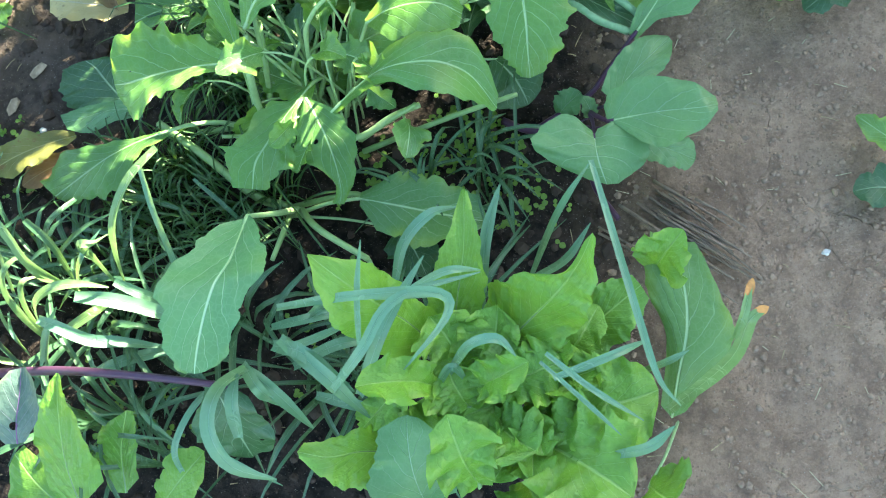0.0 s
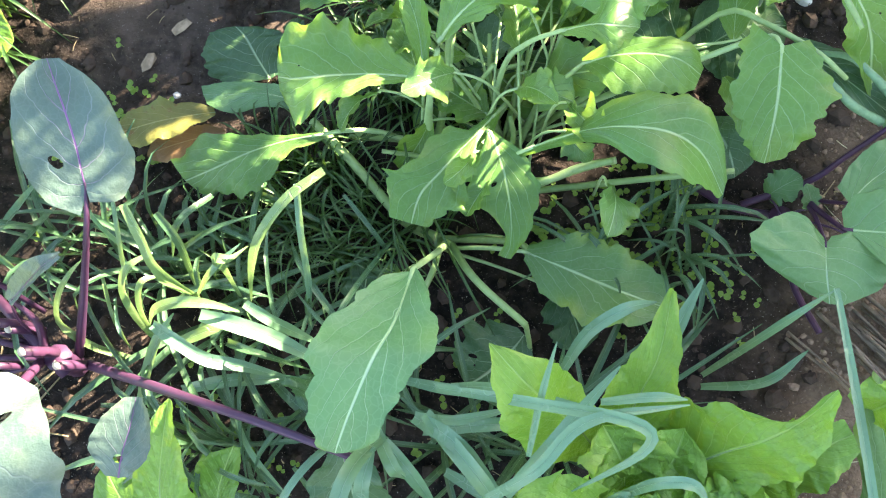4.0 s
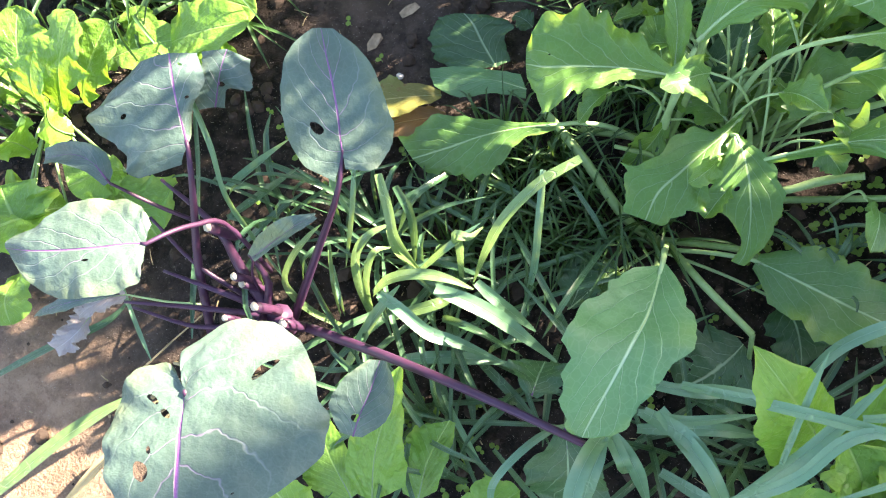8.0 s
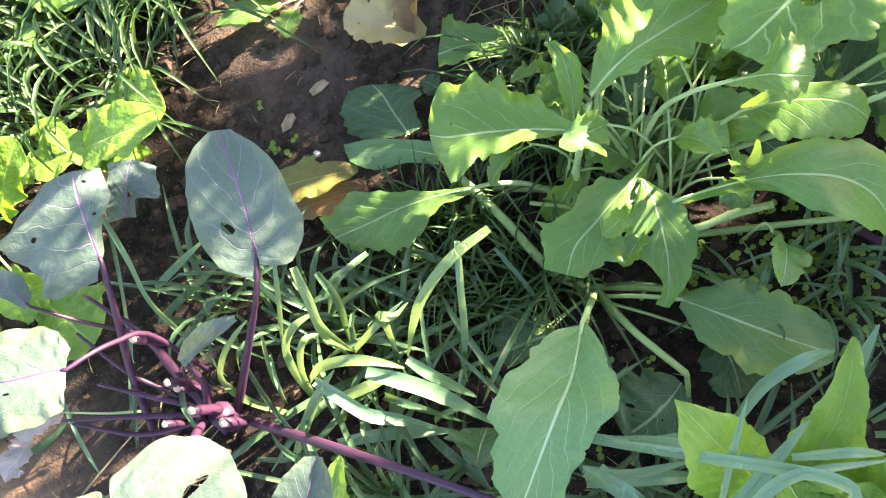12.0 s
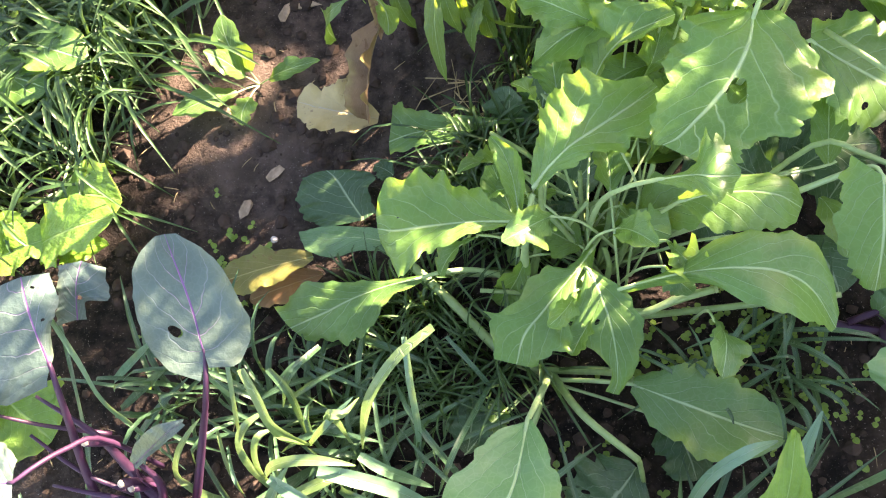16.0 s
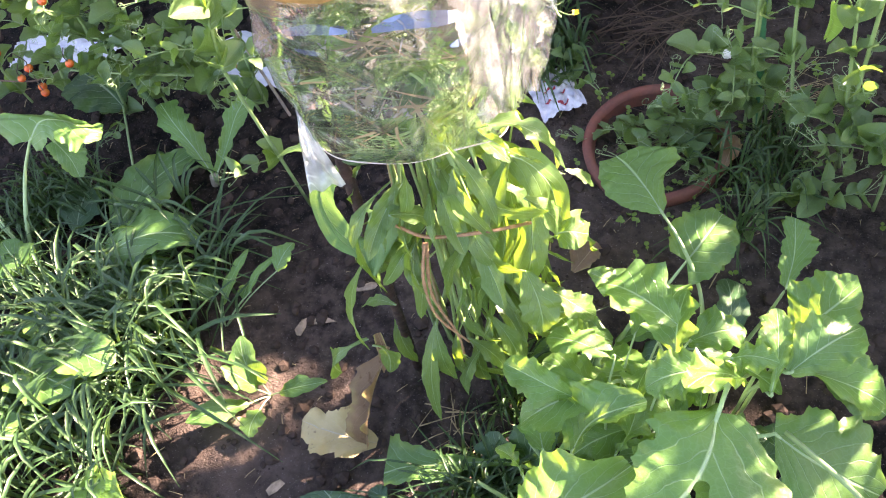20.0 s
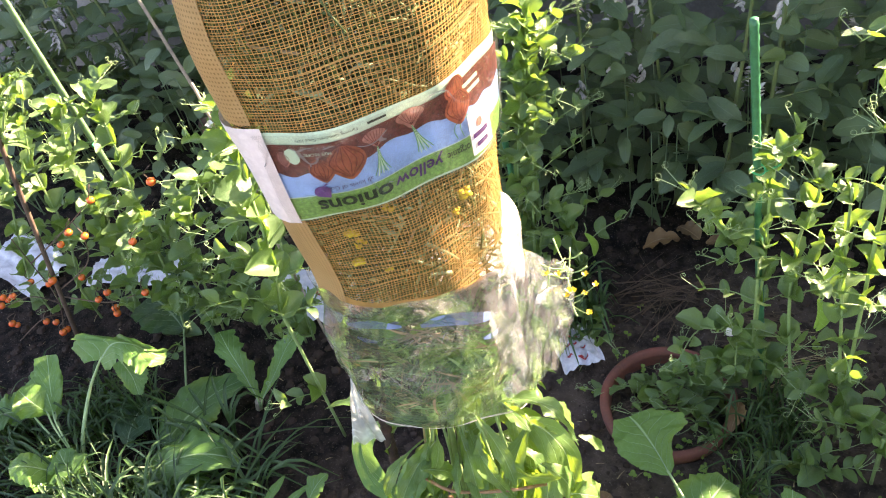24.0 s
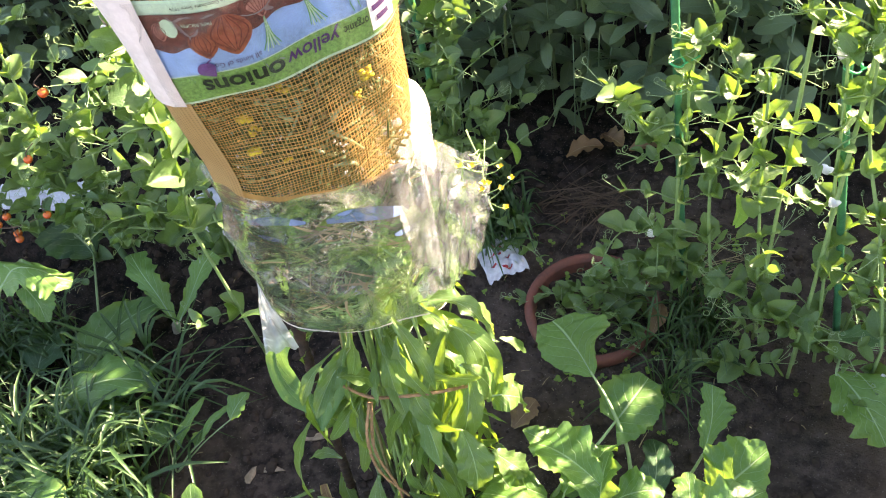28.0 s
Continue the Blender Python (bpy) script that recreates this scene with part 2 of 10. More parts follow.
LETTUCE = leaf_material("lettuce leaf", (0.150, 0.335, 0.052), (0.30, 0.48, 0.14), 0.32, 0.42, 9, 0.5, 0.72, (0.27, 0.42, 0.06), (0.38, 0.60, 0.04), 1.8, 0.05)
KOHL = leaf_material("kohlrabi leaf", (0.070, 0.124, 0.110), (0.22, 0.26, 0.26), 0.09, 0.5, 5, 0.5, 0.62, (0.11, 0.15, 0.085), (0.20, 0.34, 0.08), 0.6, 0.05, None, 0.018, (0.20, 0.075, 0.23), spec=0.42)
KOHL_GREEN = leaf_material("young kohlrabi leaf", (0.100, 0.235, 0.092), (0.27, 0.41, 0.25), 0.25, 0.48, 5, 0.5, 0.72, None, (0.22, 0.40, 0.06), 0.4, 0.055, None, 0.014)
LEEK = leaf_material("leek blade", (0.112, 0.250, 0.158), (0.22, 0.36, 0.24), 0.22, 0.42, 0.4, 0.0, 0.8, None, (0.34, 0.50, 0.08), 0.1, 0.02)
# shade in the gaps among the leeks is put into this darker green
LEEK_DARK = leaf_material("dark and shade-toned onion blade", (0.040, 0.108, 0.058), (0.16, 0.28, 0.16), 0.18, 0.45, 0.4, 0.0, 0.7, None, (0.22, 0.40, 0.08), 0.1, 0.02)
# pale blades; on the lit ones sunlight is put into the colour
LEEK_LIME = leaf_material("pale and sun-toned leek blade", (0.130, 0.238, 0.088), (0.34, 0.46, 0.26), 0.24, 0.4, 0.4, 0.0, 0.8, None, (0.30, 0.48, 0.14), 0.1, 0.02)
LANCE = leaf_material("rocket leaf", (0.092, 0.192, 0.056), (0.34, 0.48, 0.22), 0.36, 0.45, 5, 0.5, 0.75, None, (0.40, 0.60, 0.03))
PEA = leaf_material("pea leaf", (0.110, 0.205, 0.085), (0.15, 0.26, 0.10), 0.30, 0.40, 6, 0.5, 0.7, None, (0.32, 0.56, 0.03), 0.25, 0.04, relief=0.3)
BEAN = leaf_material("bean leaf", (0.105, 0.175, 0.105), (0.15, 0.24, 0.14), 0.28, 0.5, 6, 0.5, 0.75, None, (0.26, 0.42, 0.06), 0.2, 0.04, relief=0.3)
YELLOWED = leaf_material("yellowed leaf", (0.20, 0.20, 0.045), (0.40, 0.36, 0.14), 0.3, 0.6, 6, 0.45, 0.6, (0.12, 0.20, 0.04), (0.5, 0.42, 0.05), 0.5, 0.05, (0.16, 0.07, 0.025))
DEAD = leaf_material("dead leaf", (0.27, 0.17, 0.092), (0.42, 0.30, 0.17), 0.25, 0.7, 6, 0.45, 0.55, (0.46, 0.42, 0.14), (0.5, 0.3, 0.1), 0.8, 0.04, (0.12, 0.06, 0.03))
PALE_DEAD = leaf_material("bleached dead leaf", (0.52, 0.47, 0.26), (0.56, 0.52, 0.36), 0.3, 0.7, 6, 0.45, 0.6, (0.40, 0.30, 0.16), (0.6, 0.5, 0.2), 0.6, 0.04, (0.22, 0.15, 0.09))
GRASS = leaf_material("grass", (0.030, 0.085, 0.028), (0.09, 0.20, 0.06), 0.22, 0.55, 0.4, 0.0, 0.6, None, (0.17, 0.33, 0.03), 0.1, 0.02)
SPROUT = leaf_material("sprout leaf", (0.13, 0.26, 0.05), (0.20, 0.34, 0.10), 0.35, 0.5, 2, 0.3, 0.8, None, (0.40, 0.56, 0.05), 0.1)
DRY_TIP = plain("dried orange leaf tip", (0.55, 0.25, 0.07), 0.6, 0.3, 60, 0.2)
STALK = plain("pale green stalk", (0.22, 0.34, 0.13), 0.45, 0.15, 20, 0.1)
STALK_LIGHT = plain("whitish leaf rib", (0.30, 0.44, 0.20), 0.45, 0.12, 20, 0.1)
ROLLED = plain("pale leaf underside", (0.150, 0.285, 0.150), 0.55, 0.2, 60, 0.3)
WITHERED = leaf_material("withered leaf", (0.44, 0.41, 0.42), (0.52, 0.48, 0.50), 0.2, 0.7, 6, 0.45, 0.6, (0.34, 0.30, 0.24), (0.5, 0.45, 0.4), 0.8, 0.04, (0.20, 0.14, 0.16))
PURPLE = plain("purple stalk", (0.052, 0.017, 0.040), 0.45, 0.3, 18, 0.12, 120, second=(0.046, 0.020, 0.052))
LILAC = plain("violet leaf rib", (0.15, 0.06, 0.17), 0.45, 0.2, 20, 0.1)
CUT = plain("pale cut stalk end", (0.48, 0.43, 0.33), 0.6, 0.2, 60, 0.2)
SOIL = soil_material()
CLOD = plain("soil crumb", (0.066, 0.050, 0.040), 0.95, 0.45, 40, 0.6, 260, second=(0.045, 0.032, 0.025), spec=0.15)
CLOD_PALE = plain("pale soil crumb", (0.27, 0.19, 0.135), 0.95, 0.2, 40, 0.6, 260, spec=0.15)
PATH_GRAIN = plain("dry earth grain", (0.25, 0.18, 0.13), 0.95, 0.45, 60, 0.4, 260, second=(0.22, 0.15, 0.105), spec=0.15)
STONE = plain("pale pebble", (0.50, 0.48, 0.45), 0.7, 0.2, 60, 0.3)
WOOD = plain("weathered wood chip", (0.36, 0.27, 0.18), 0.8, 0.3, 40, 0.4)
STRAW = plain("dry straw", (0.46, 0.36, 0.19), 0.6, 0.35, 30, 0.2)
TWIG = plain("dead brown twig", (0.14, 0.095, 0.065), 0.85, 0.3, 40, 0.4)
PLINTH = plain("darker wall base", (0.26, 0.25, 0.25), 0.9, 0.25, 6, 0.5, 90)
WALL = plain("grey rendered wall", (0.38, 0.37, 0.37), 0.85, 0.2, 3, 0.4, 90)

# ---- builders ----
def mesh_object(name, verts, faces, mat, parent=None, label="", uv=None, smooth=True, kind=""):
    me = bpy.data.meshes.new(name)
    me.from_pydata([tuple(v) for v in verts], [], faces)
    if uv is not None:
        layer = me.uv_layers.new(name="UVMap")
        loops = np.empty(len(me.loops), dtype=np.int32)
        me.loops.foreach_get("vertex_index", loops)
        layer.data.foreach_set("uv", np.asarray(uv, dtype=np.float32)[loops].ravel())
    if smooth:
        me.polygons.foreach_set("use_smooth", [True] * len(me.polygons))
    me.materials.append(mat)
    me.update()
    ob = new(name, me)
    if parent is not None:
        ob.parent = parent
    if label:
        ob["label"] = label
    if kind:
        ob["kind"] = kind
    return ob


def empty(name, at, label, category, group="", kind=""):
    ob = new(name)
    ob.location = at
    ob.empty_display_size = 0.05
    return tagged(ob, label, category, group, kind)


def origin(parent):
    """Where a child's own zero lies in the world (things are never turned)."""
    p = Vector((0, 0, 0))
    while parent is not None:
        p += parent.location
        parent = parent.parent
    return p


def curve(points, n):
    """A smooth line of n points through a few given ones."""
    p = [Vector(q) for q in points]
    if len(p) == 2:
        return [p[0].lerp(p[1], i / (n - 1)) for i in range(n)]
    p = [p[0] * 2 - p[1]] + p + [p[-1] * 2 - p[-2]]
    spans = len(p) - 3
    out = []
    for i in range(n):
        s = min(i / (n - 1) * spans, spans - 1e-6)
        j = int(s)
        f = s - j
        a, b, c, d = p[j:j + 4]
        out.append(0.5 * (2 * b + (c - a) * f + (2 * a - 5 * b + 4 * c - d) * f * f + (3 * b - a - 3 * c + d) * f ** 3))
    return out


def tube_data(line, r0, r1, sides=7, bumpy=0.0, rng=random, flat=1.0):
    verts, faces = [], []
    n = len(line)
    ref = Vector((0.3, 0.5, 0.8))
    for i, c in enumerate(line):
        t = (line[min(i + 1, n - 1)] - line[max(i - 1, 0)]).normalized()
        a = t.cross(ref)
        if a.length < 1e-3:
            a = t.cross(Vector((1, 0, 0)))
        a.normalize()
        b = t.cross(a)
        r = r0 + (r1 - r0) * i / (n - 1)
        if bumpy:
            r *= 1 + bumpy * (rng.random() - 0.5)
        for k in range(sides):
            w = 2 * math.pi * k / sides
            verts.append(c + a * (r * math.cos(w)) + b * (r * flat * math.sin(w)))
    for i in range(n - 1):
        for k in range(sides):
            k2 = (k + 1) % sides
            faces.append((i * sides + k, i * sides + k2, (i + 1) * sides + k2, (i + 1) * sides + k))
    faces.append(tuple(range(sides - 1, -1, -1)))
    faces.append(tuple(range((n - 1) * sides, n * sides)))
    return verts, faces


def tube(name, points, r0, r1, mat, parent=None, label="", n=14, sides=8, bumpy=0.0):
    line = curve(points, n)
    o = origin(parent)
    verts, faces = tube_data([p - o for p in line], r0, r1, sides, bumpy)
    return mesh_object(name, verts, faces, mat, parent, label)


PROFILES = {
    "corner": (0.35, 0.55, 0.72, 0.86, 0.95, 1.0, 0.98, 0.86, 0.62, 0.34, 0.10),
    "point": (0.16, 0.30, 0.62, 0.90, 1.0, 0.92, 0.70, 0.44, 0.24, 0.17, 0.13),
    "mustard": (0.10, 0.17, 0.15, 0.34, 0.66, 0.92, 1.0, 0.95, 0.78, 0.5),
    "broad": (0.18, 0.45, 0.75, 0.93, 1.0, 1.0, 0.93, 0.8, 0.62, 0.36),
    "kohl": (0.42, 0.80, 0.95, 1.0, 1.0, 0.98, 0.93, 0.84, 0.70, 0.5),
    "lettuce": (0.30, 0.42, 0.56, 0.72, 0.88, 1.0, 1.0, 0.92, 0.76, 0.5),
    "lance": (0.12, 0.32, 0.60, 0.86, 1.0, 0.96, 0.82, 0.60, 0.36, 0.12),
    "oval": (0.15, 0.58, 0.86, 1.0, 1.0, 0.95, 0.86, 0.70, 0.50, 0.26),
}


def ease_holes(verts, faces, border):
    """Rounds the ragged rims of the holes in a leaf."""
    seen = {}
    for f in faces:
        for a, b in zip(f, f[1:] + f[:1]):
            e = (min(a, b), max(a, b))
            seen[e] = seen.get(e, 0) + 1
    near = {}
    for (a, b), c in seen.items():
        if c == 1 and not (a in border and b in border):
            near.setdefault(a, []).append(b)
            near.setdefault(b, []).append(a)
    for _ in range(3):
        old = list(verts)
        for i, ns in near.items():
            if i not in border and len(ns) >= 2:
                m = [sum(old[n][k] for n in ns) / len(ns) for k in range(3)]
                verts[i] = tuple(0.4 * old[i][k] + 0.6 * m[k] for k in range(3))


LOBES = {
    "heart": (1.0, 0.95, 0.88, 0.80, 0.74, 0.63, 0.33, 0.10),
    "cordate": (1.0, 0.93, 0.76, 0.58, 0.47, 0.40, 0.32, 0.05),
}


def lobed_data(length, width, style, rng, arch, cup, ripple, teeth, curl, holes, quilt, nu, nv, waves):
    """A round leaf whose two base lobes reach back past its stalk: rings round the stalk's end."""
    ks = [radians(a) for a in (0, 30, 60, 90, 120, 150, 172, 180)]
    ph = [rng.uniform(0, 6.28) for _ in range(6)]
    angs = [(2 * j / nv - 1) * math.pi * 0.99 for j in range(nv + 1)]
    rad = []
    for a in angs:
        r = float(np.interp(abs(a), ks, LOBES[style]))
        rad.append(r * (1 + teeth * (math.sin(a * 11 + ph[0]) + 0.6 * math.sin(a * 23 + ph[1]))))
    rad = [rad[j] if j in (0, nv) else 0.25 * rad[j - 1] + 0.5 * rad[j] + 0.25 * rad[j + 1] for j in range(nv + 1)]
    side = max(r * abs(math.sin(a)) for r, a in zip(rad, angs))
    asp = width / 2 / (side * length)
    verts, uvs = [], []
    for i in range(nu + 1):
        q = i / nu
        for j, a in enumerate(angs):
            x, y = q * rad[j] * math.cos(a), q * rad[j] * math.sin(a) * asp
            z = arch * (0.6 * q * q * -1 + 0.5 * q) * 2
            z += cup * y * y + ripple * q ** 3 * (math.sin(a * waves * 1.5 + ph[2]) + 0.5 * math.sin(a * waves * 3.1 + ph[3]))
            z += quilt * 0.6 * (1 - q) * q * abs(math.sin(a * 4 + q * 2)) * 2
            z += 0.015 * math.sin(x * 6 + ph[4]) * math.sin(y * 5 + ph[5]) - curl * max(0, x) ** 3
            verts.append((x * length, y * length, z * length))
            uvs.append((x, 0.5 + y / (2 * side * asp)))
    gaps = [(rng.uniform(0.35, 0.85), rng.uniform(-2.4, 2.4), rng.uniform(0.03, 0.07)) for _ in range(holes)]
    faces, m = [], nv + 1
    for i in range(nu):
        for j in range(nv):
            cu, ca = (i + 0.5) / nu, (angs[j] + angs[j + 1]) / 2
            if any((cu - g) ** 2 + ((ca - h) * 0.35) ** 2 < r * r for g, h, r in gaps):
                continue
            faces.append((i * m + j, (i + 1) * m + j, (i + 1) * m + j + 1, i * m + j + 1))
    if holes:
        ease_holes(verts, faces, {i * m + j for i in range(nu + 1) for j in range(m) if i in (0, nu) or j in (0, nv)})
    return verts, faces, uvs


def leaf_data(length, width, style, rng, arch=0.0, cup=0.15, ripple=0.06, teeth=0.08, back=0.0, curl=0.0, holes=0, quilt=0.03, nu=26, nv=16, fold=0.0, waves=3.0):
    """A leaf lying along +x with its upper side to +z: points, faces and their places along and across it."""
    if style in LOBES:
        return lobed_data(length, width, style, rng, arch, cup, ripple, teeth, curl, holes, quilt, nu, nv, waves)
    prof = PROFILES[style]
    ks = np.linspace(0, 1, len(prof))
    ph = [rng.uniform(0, 6.28) for _ in range(8)]
    bites = [(rng.uniform(0.25, 0.95), rng.choice((-1, 1)), rng.uniform(0.03, 0.07), rng.uniform(0.1, 0.4)) for _ in range(2 if teeth > 0.04 else 0)]
    verts, uvs = [], []
    bow, roll = rng.uniform(-0.07, 0.07), rng.uniform(-0.55, 0.55)
    for i in range(nu + 1):
        s = i / nu
        u = 1 - (1 - s) ** 1.25
        w0 = float(np.interp(u, ks, prof))
        if u > 0.86:
            w0 *= math.sqrt(max(0.0, 1 - ((u - 0.86) / 0.14) ** 2)) * 0.97 + 0.03
        for j in range(nv + 1):
            v = 2 * j / nv - 1
            sg = 1 if v > 0 else -1
            w = w0 * (1 + teeth * math.sin(u * 38 + ph[0] * sg) * 0.5 + teeth * 0.8 * math.sin(u * 17 + ph[1] + sg) + teeth * 0.4 * math.sin(u * 71 + ph[2]) + teeth * 0.9 * math.sin(u * 8.5 + ph[7] * sg))
            for bu, bs, bw, bd in bites:
                if bs == sg:
                    w *= 1 - bd * math.exp(-((u - bu) / bw) ** 2)
            av = abs(v)
            y = v * w * width / 2
            x = u * length - back * length * av ** 1.6 * (1 - u) ** 2.2
            z = arch * 4 * u * (1 - u) * length
            z += cup * (y * y) / max(width / 2, 1e-4) + fold * abs(y)
            edge = av ** 2 * math.sin(math.pi * min(1, u * 1.05)) ** 0.5
            z += ripple * width * edge * (math.sin(u * waves * 6.28 + ph[3] + 1.7 * sg) + 0.5 * math.sin(u * waves * 13 + ph[4] * sg))
            z += quilt * width * w0 * (1 - av) ** 0.5 * av * abs(math.sin(math.pi * 7 * (u - 0.45 * av))) * 2
            z += 0.03 * width * math.sin(u * 5 + ph[5]) * math.sin(v * 2.5 + ph[6])
            z -= curl * length * u ** 3
            mid = arch * 4 * u * (1 - u) * length
            a = roll * (u - 0.4)
            y, z = y * math.cos(a) - (z - mid) * math.sin(a), mid + y * math.sin(a) + (z - mid) * math.cos(a)
            y += bow * length * 4 * u * (1 - u)
            verts.append((x, y, z))
            uvs.append((u, 0.5 + v / 2))
    gaps = [(rng.uniform(0.2, 0.85), rng.uniform(-0.75, 0.75), rng.uniform(0.02, 0.05)) for _ in range(holes)]
    faces = []
    m = nv + 1
    for i in range(nu):
        for j in range(nv):
            if gaps:
                cu, cv = (i + 0.5) / nu, 2 * (j + 0.5) / nv - 1
                if any((cu - a) ** 2 + ((cv - b) * 0.5) ** 2 < r * r for a, b, r in gaps):
                    continue
            faces.append((i * m + j, (i + 1) * m + j, (i + 1) * m + j + 1, i * m + j + 1))
    if holes:
        ease_holes(verts, faces, {i * m + j for i in range(nu + 1) for j in range(m) if i in (0, nu) or j in (0, nv)})
    return verts, faces, uvs


def leaf_frame(base, tip, twist):
    """Axes of a leaf from its base to its tip, its upper side skyward and then turned by twist degrees."""
    ax = (Vector(tip) - Vector(base)).normalized()
    side = Vector((0, 0, 1)).cross(ax)
    if side.length < 0.05:
        side = Vector((0, 1, 0)).cross(ax)
    side.normalize()
    side = Matrix.Rotation(radians(twist), 3, ax) @ side
    return ax, side, ax.cross(side)


LEAF_SEED = [100]


def leaf(plant, base, tip, width, style="mustard", mat=None, stalk=None, root=None, rib=0.0035, twist=0.0, label="", name="leaf", arch=0.12, lift=0.25, stalk_mat=None, seed=None, **shape):
    """One leaf of a plant as a blade with its stalk running on as the midrib. root: where the stalk starts."""
    LEAF_SEED[0] += 1
    rng = random.Random(seed if seed is not None else LEAF_SEED[0])
    mat = mat or MUSTARD
    stalk_mat = stalk_mat or STALK_LIGHT
    base, tip = Vector(base), Vector(tip)
    length = (tip - base).length
    ax, side, up = leaf_frame(base, tip, twist)
    o = origin(plant)
    verts, faces, uvs = leaf_data(length, width, style, rng, arch=arch, **shape)
    pts = [base + ax * x + side * y + up * z for x, y, z in verts]
    ob = mesh_object(name, [p - o for p in pts], faces, mat, plant, label, uvs)
    m = shape.get("nv", 16) + 1
    mid = [pts[i * m + m // 2] - up * rib * 0.35 for i in range(0, shape.get("nu", 26) - 1, 3)]
    ribs = [p - o for p in mid]
    n = len(ribs)
    verts, faces = tube_data(ribs, rib * 0.44, rib * 0.12, 6)
    mesh_object("midrib", verts, faces, stalk_mat, ob)
    if root is not None:
        root = Vector(root)
        span = (base - root).length
        bend = root.lerp(base, 0.55) + Vector((0, 0, span * lift))
        line = curve([root, bend, base, base + ax * length * 0.06 - up * rib * 0.4], 14)
        verts, faces = tube_data([p - o for p in line], rib * 0.8, rib * 0.5, 8, 0.08, rng)
        mesh_object("petiole", verts, faces, stalk_mat if stalk is None else stalk, ob)
    return ob


def blade(plant, spine, left, right, mat=None, rib=0.004, rib_mat=None, stalk=None, stalk_mat=None, twist=0.0, teeth=0.04, cup=0.0, ripple=0.05, quilt=0.03, lift_l=0.0, lift_r=0.0, holes=(), nu=44, nv=14, seed=None, label="", name="leaf", stalk_r=None):
    """A leaf along a bent midrib. left and right: how far the edge runs ahead of and out from each stop of the midrib."""
    LEAF_SEED[0] += 1
    rng = random.Random(seed if seed is not None else LEAF_SEED[0])
    mat, rib_mat = mat or MUSTARD, rib_mat or STALK_LIGHT
    line = curve(spine, nu + 1)
    ax, side, up = leaf_frame(spine[0], spine[-1], twist)
    o = origin(plant)
    edges = [curve([Vector((a, b, 0)) for a, b in e], nu + 1) for e in (right, left)]
    ph = [rng.uniform(0, 6.28) for _ in range(10)]
    size = (Vector(spine[-1]) - Vector(spine[0])).length

    def rag(k, u):
        """Nibbled, uneven edge: a few wide bays, small teeth and some bites."""
        q = 0.9 * math.sin(u * 9 + ph[k]) + 0.9 * math.sin(u * 21 + ph[k + 2]) + 0.7 * math.sin(u * 47 + ph[k + 4])
        return q + 1.6 * min(0, noise.noise((u * 11, k * 3.7, ph[0])) + 0.15) + 1.2 * noise.noise((u * 30, k * 5.1, ph[1]))
    verts, uvs = [], []
    m = 2 * nv + 1
    for i in range(nu + 1):
        u = i / nu
        for j in range(m):
            v = j / nv - 1
            k = 0 if v < 0 else 1
            av = abs(v)
            e = edges[k][i]
            r = 1 + teeth * rag(k, u) * av ** 3 * min(1, u * 6)
            p = line[i] + (ax * e.x + side * (e.y if k else -e.y)) * (av * r)
            w = math.hypot(e.x, e.y)
            z = cup * w * av * av + (lift_l if k else lift_r) * w * av ** 3 * (0.4 + 0.6 * math.sin(math.pi * u)) 
            z += ripple * w * av * av * (math.sin(u * 15 + ph[6] + 2 * k) + 0.6 * math.sin(u * 31 + ph[7] + k) + 0.4 * math.sin(u * 55 + ph[8]))
            z += quilt * w * (1 - av) ** 0.5 * av * abs(math.sin(math.pi * 6 * (u - 0.45 * av))) * 2
            z += 0.02 * size * math.sin(u * 5 + ph[9]) * math.sin(v * 2.6 + ph[5])
            verts.append(p + up * z - o)
            uvs.append((u, 0.5 + v / 2))
    faces = []
    for i in range(nu):
        for j in range(m - 1):
            cu, cv = (i + 0.5) / nu, (j + 0.5) / nv - 1
            if any(((cu - a) / c) ** 2 + ((cv - b) / d) ** 2 < 1 for a, b, c, d in holes):
                continue
            faces.append((i * m + j, (i + 1) * m + j, (i + 1) * m + j + 1, i * m + j + 1))
    if holes:
        verts = [tuple(p) for p in verts]
        ease_holes(verts, faces, {i * m + j for i in range(nu + 1) for j in range(m) if i in (0, nu) or j in (0, m - 1)})
    ob = mesh_object(name, verts, faces, mat, plant, label, uvs)
    mid = [Vector(verts[i * m + nv]) - up * rib * 0.3 for i in range(0, nu - 1, 3)]
    vs, fs = tube_data(mid, rib * 0.5, rib * 0.12, 6)
    mesh_object("midrib", vs, fs, rib_mat, ob)
    if stalk:
        way = curve(stalk, 16) + [mid[1] + o]
        vs, fs = tube_data([p - o for p in way], stalk_r or rib * 1.2, rib * 0.6, 8, 0.06, rng)
        mesh_object("petiole", vs, fs, stalk_mat or rib_mat, ob)
    return ob


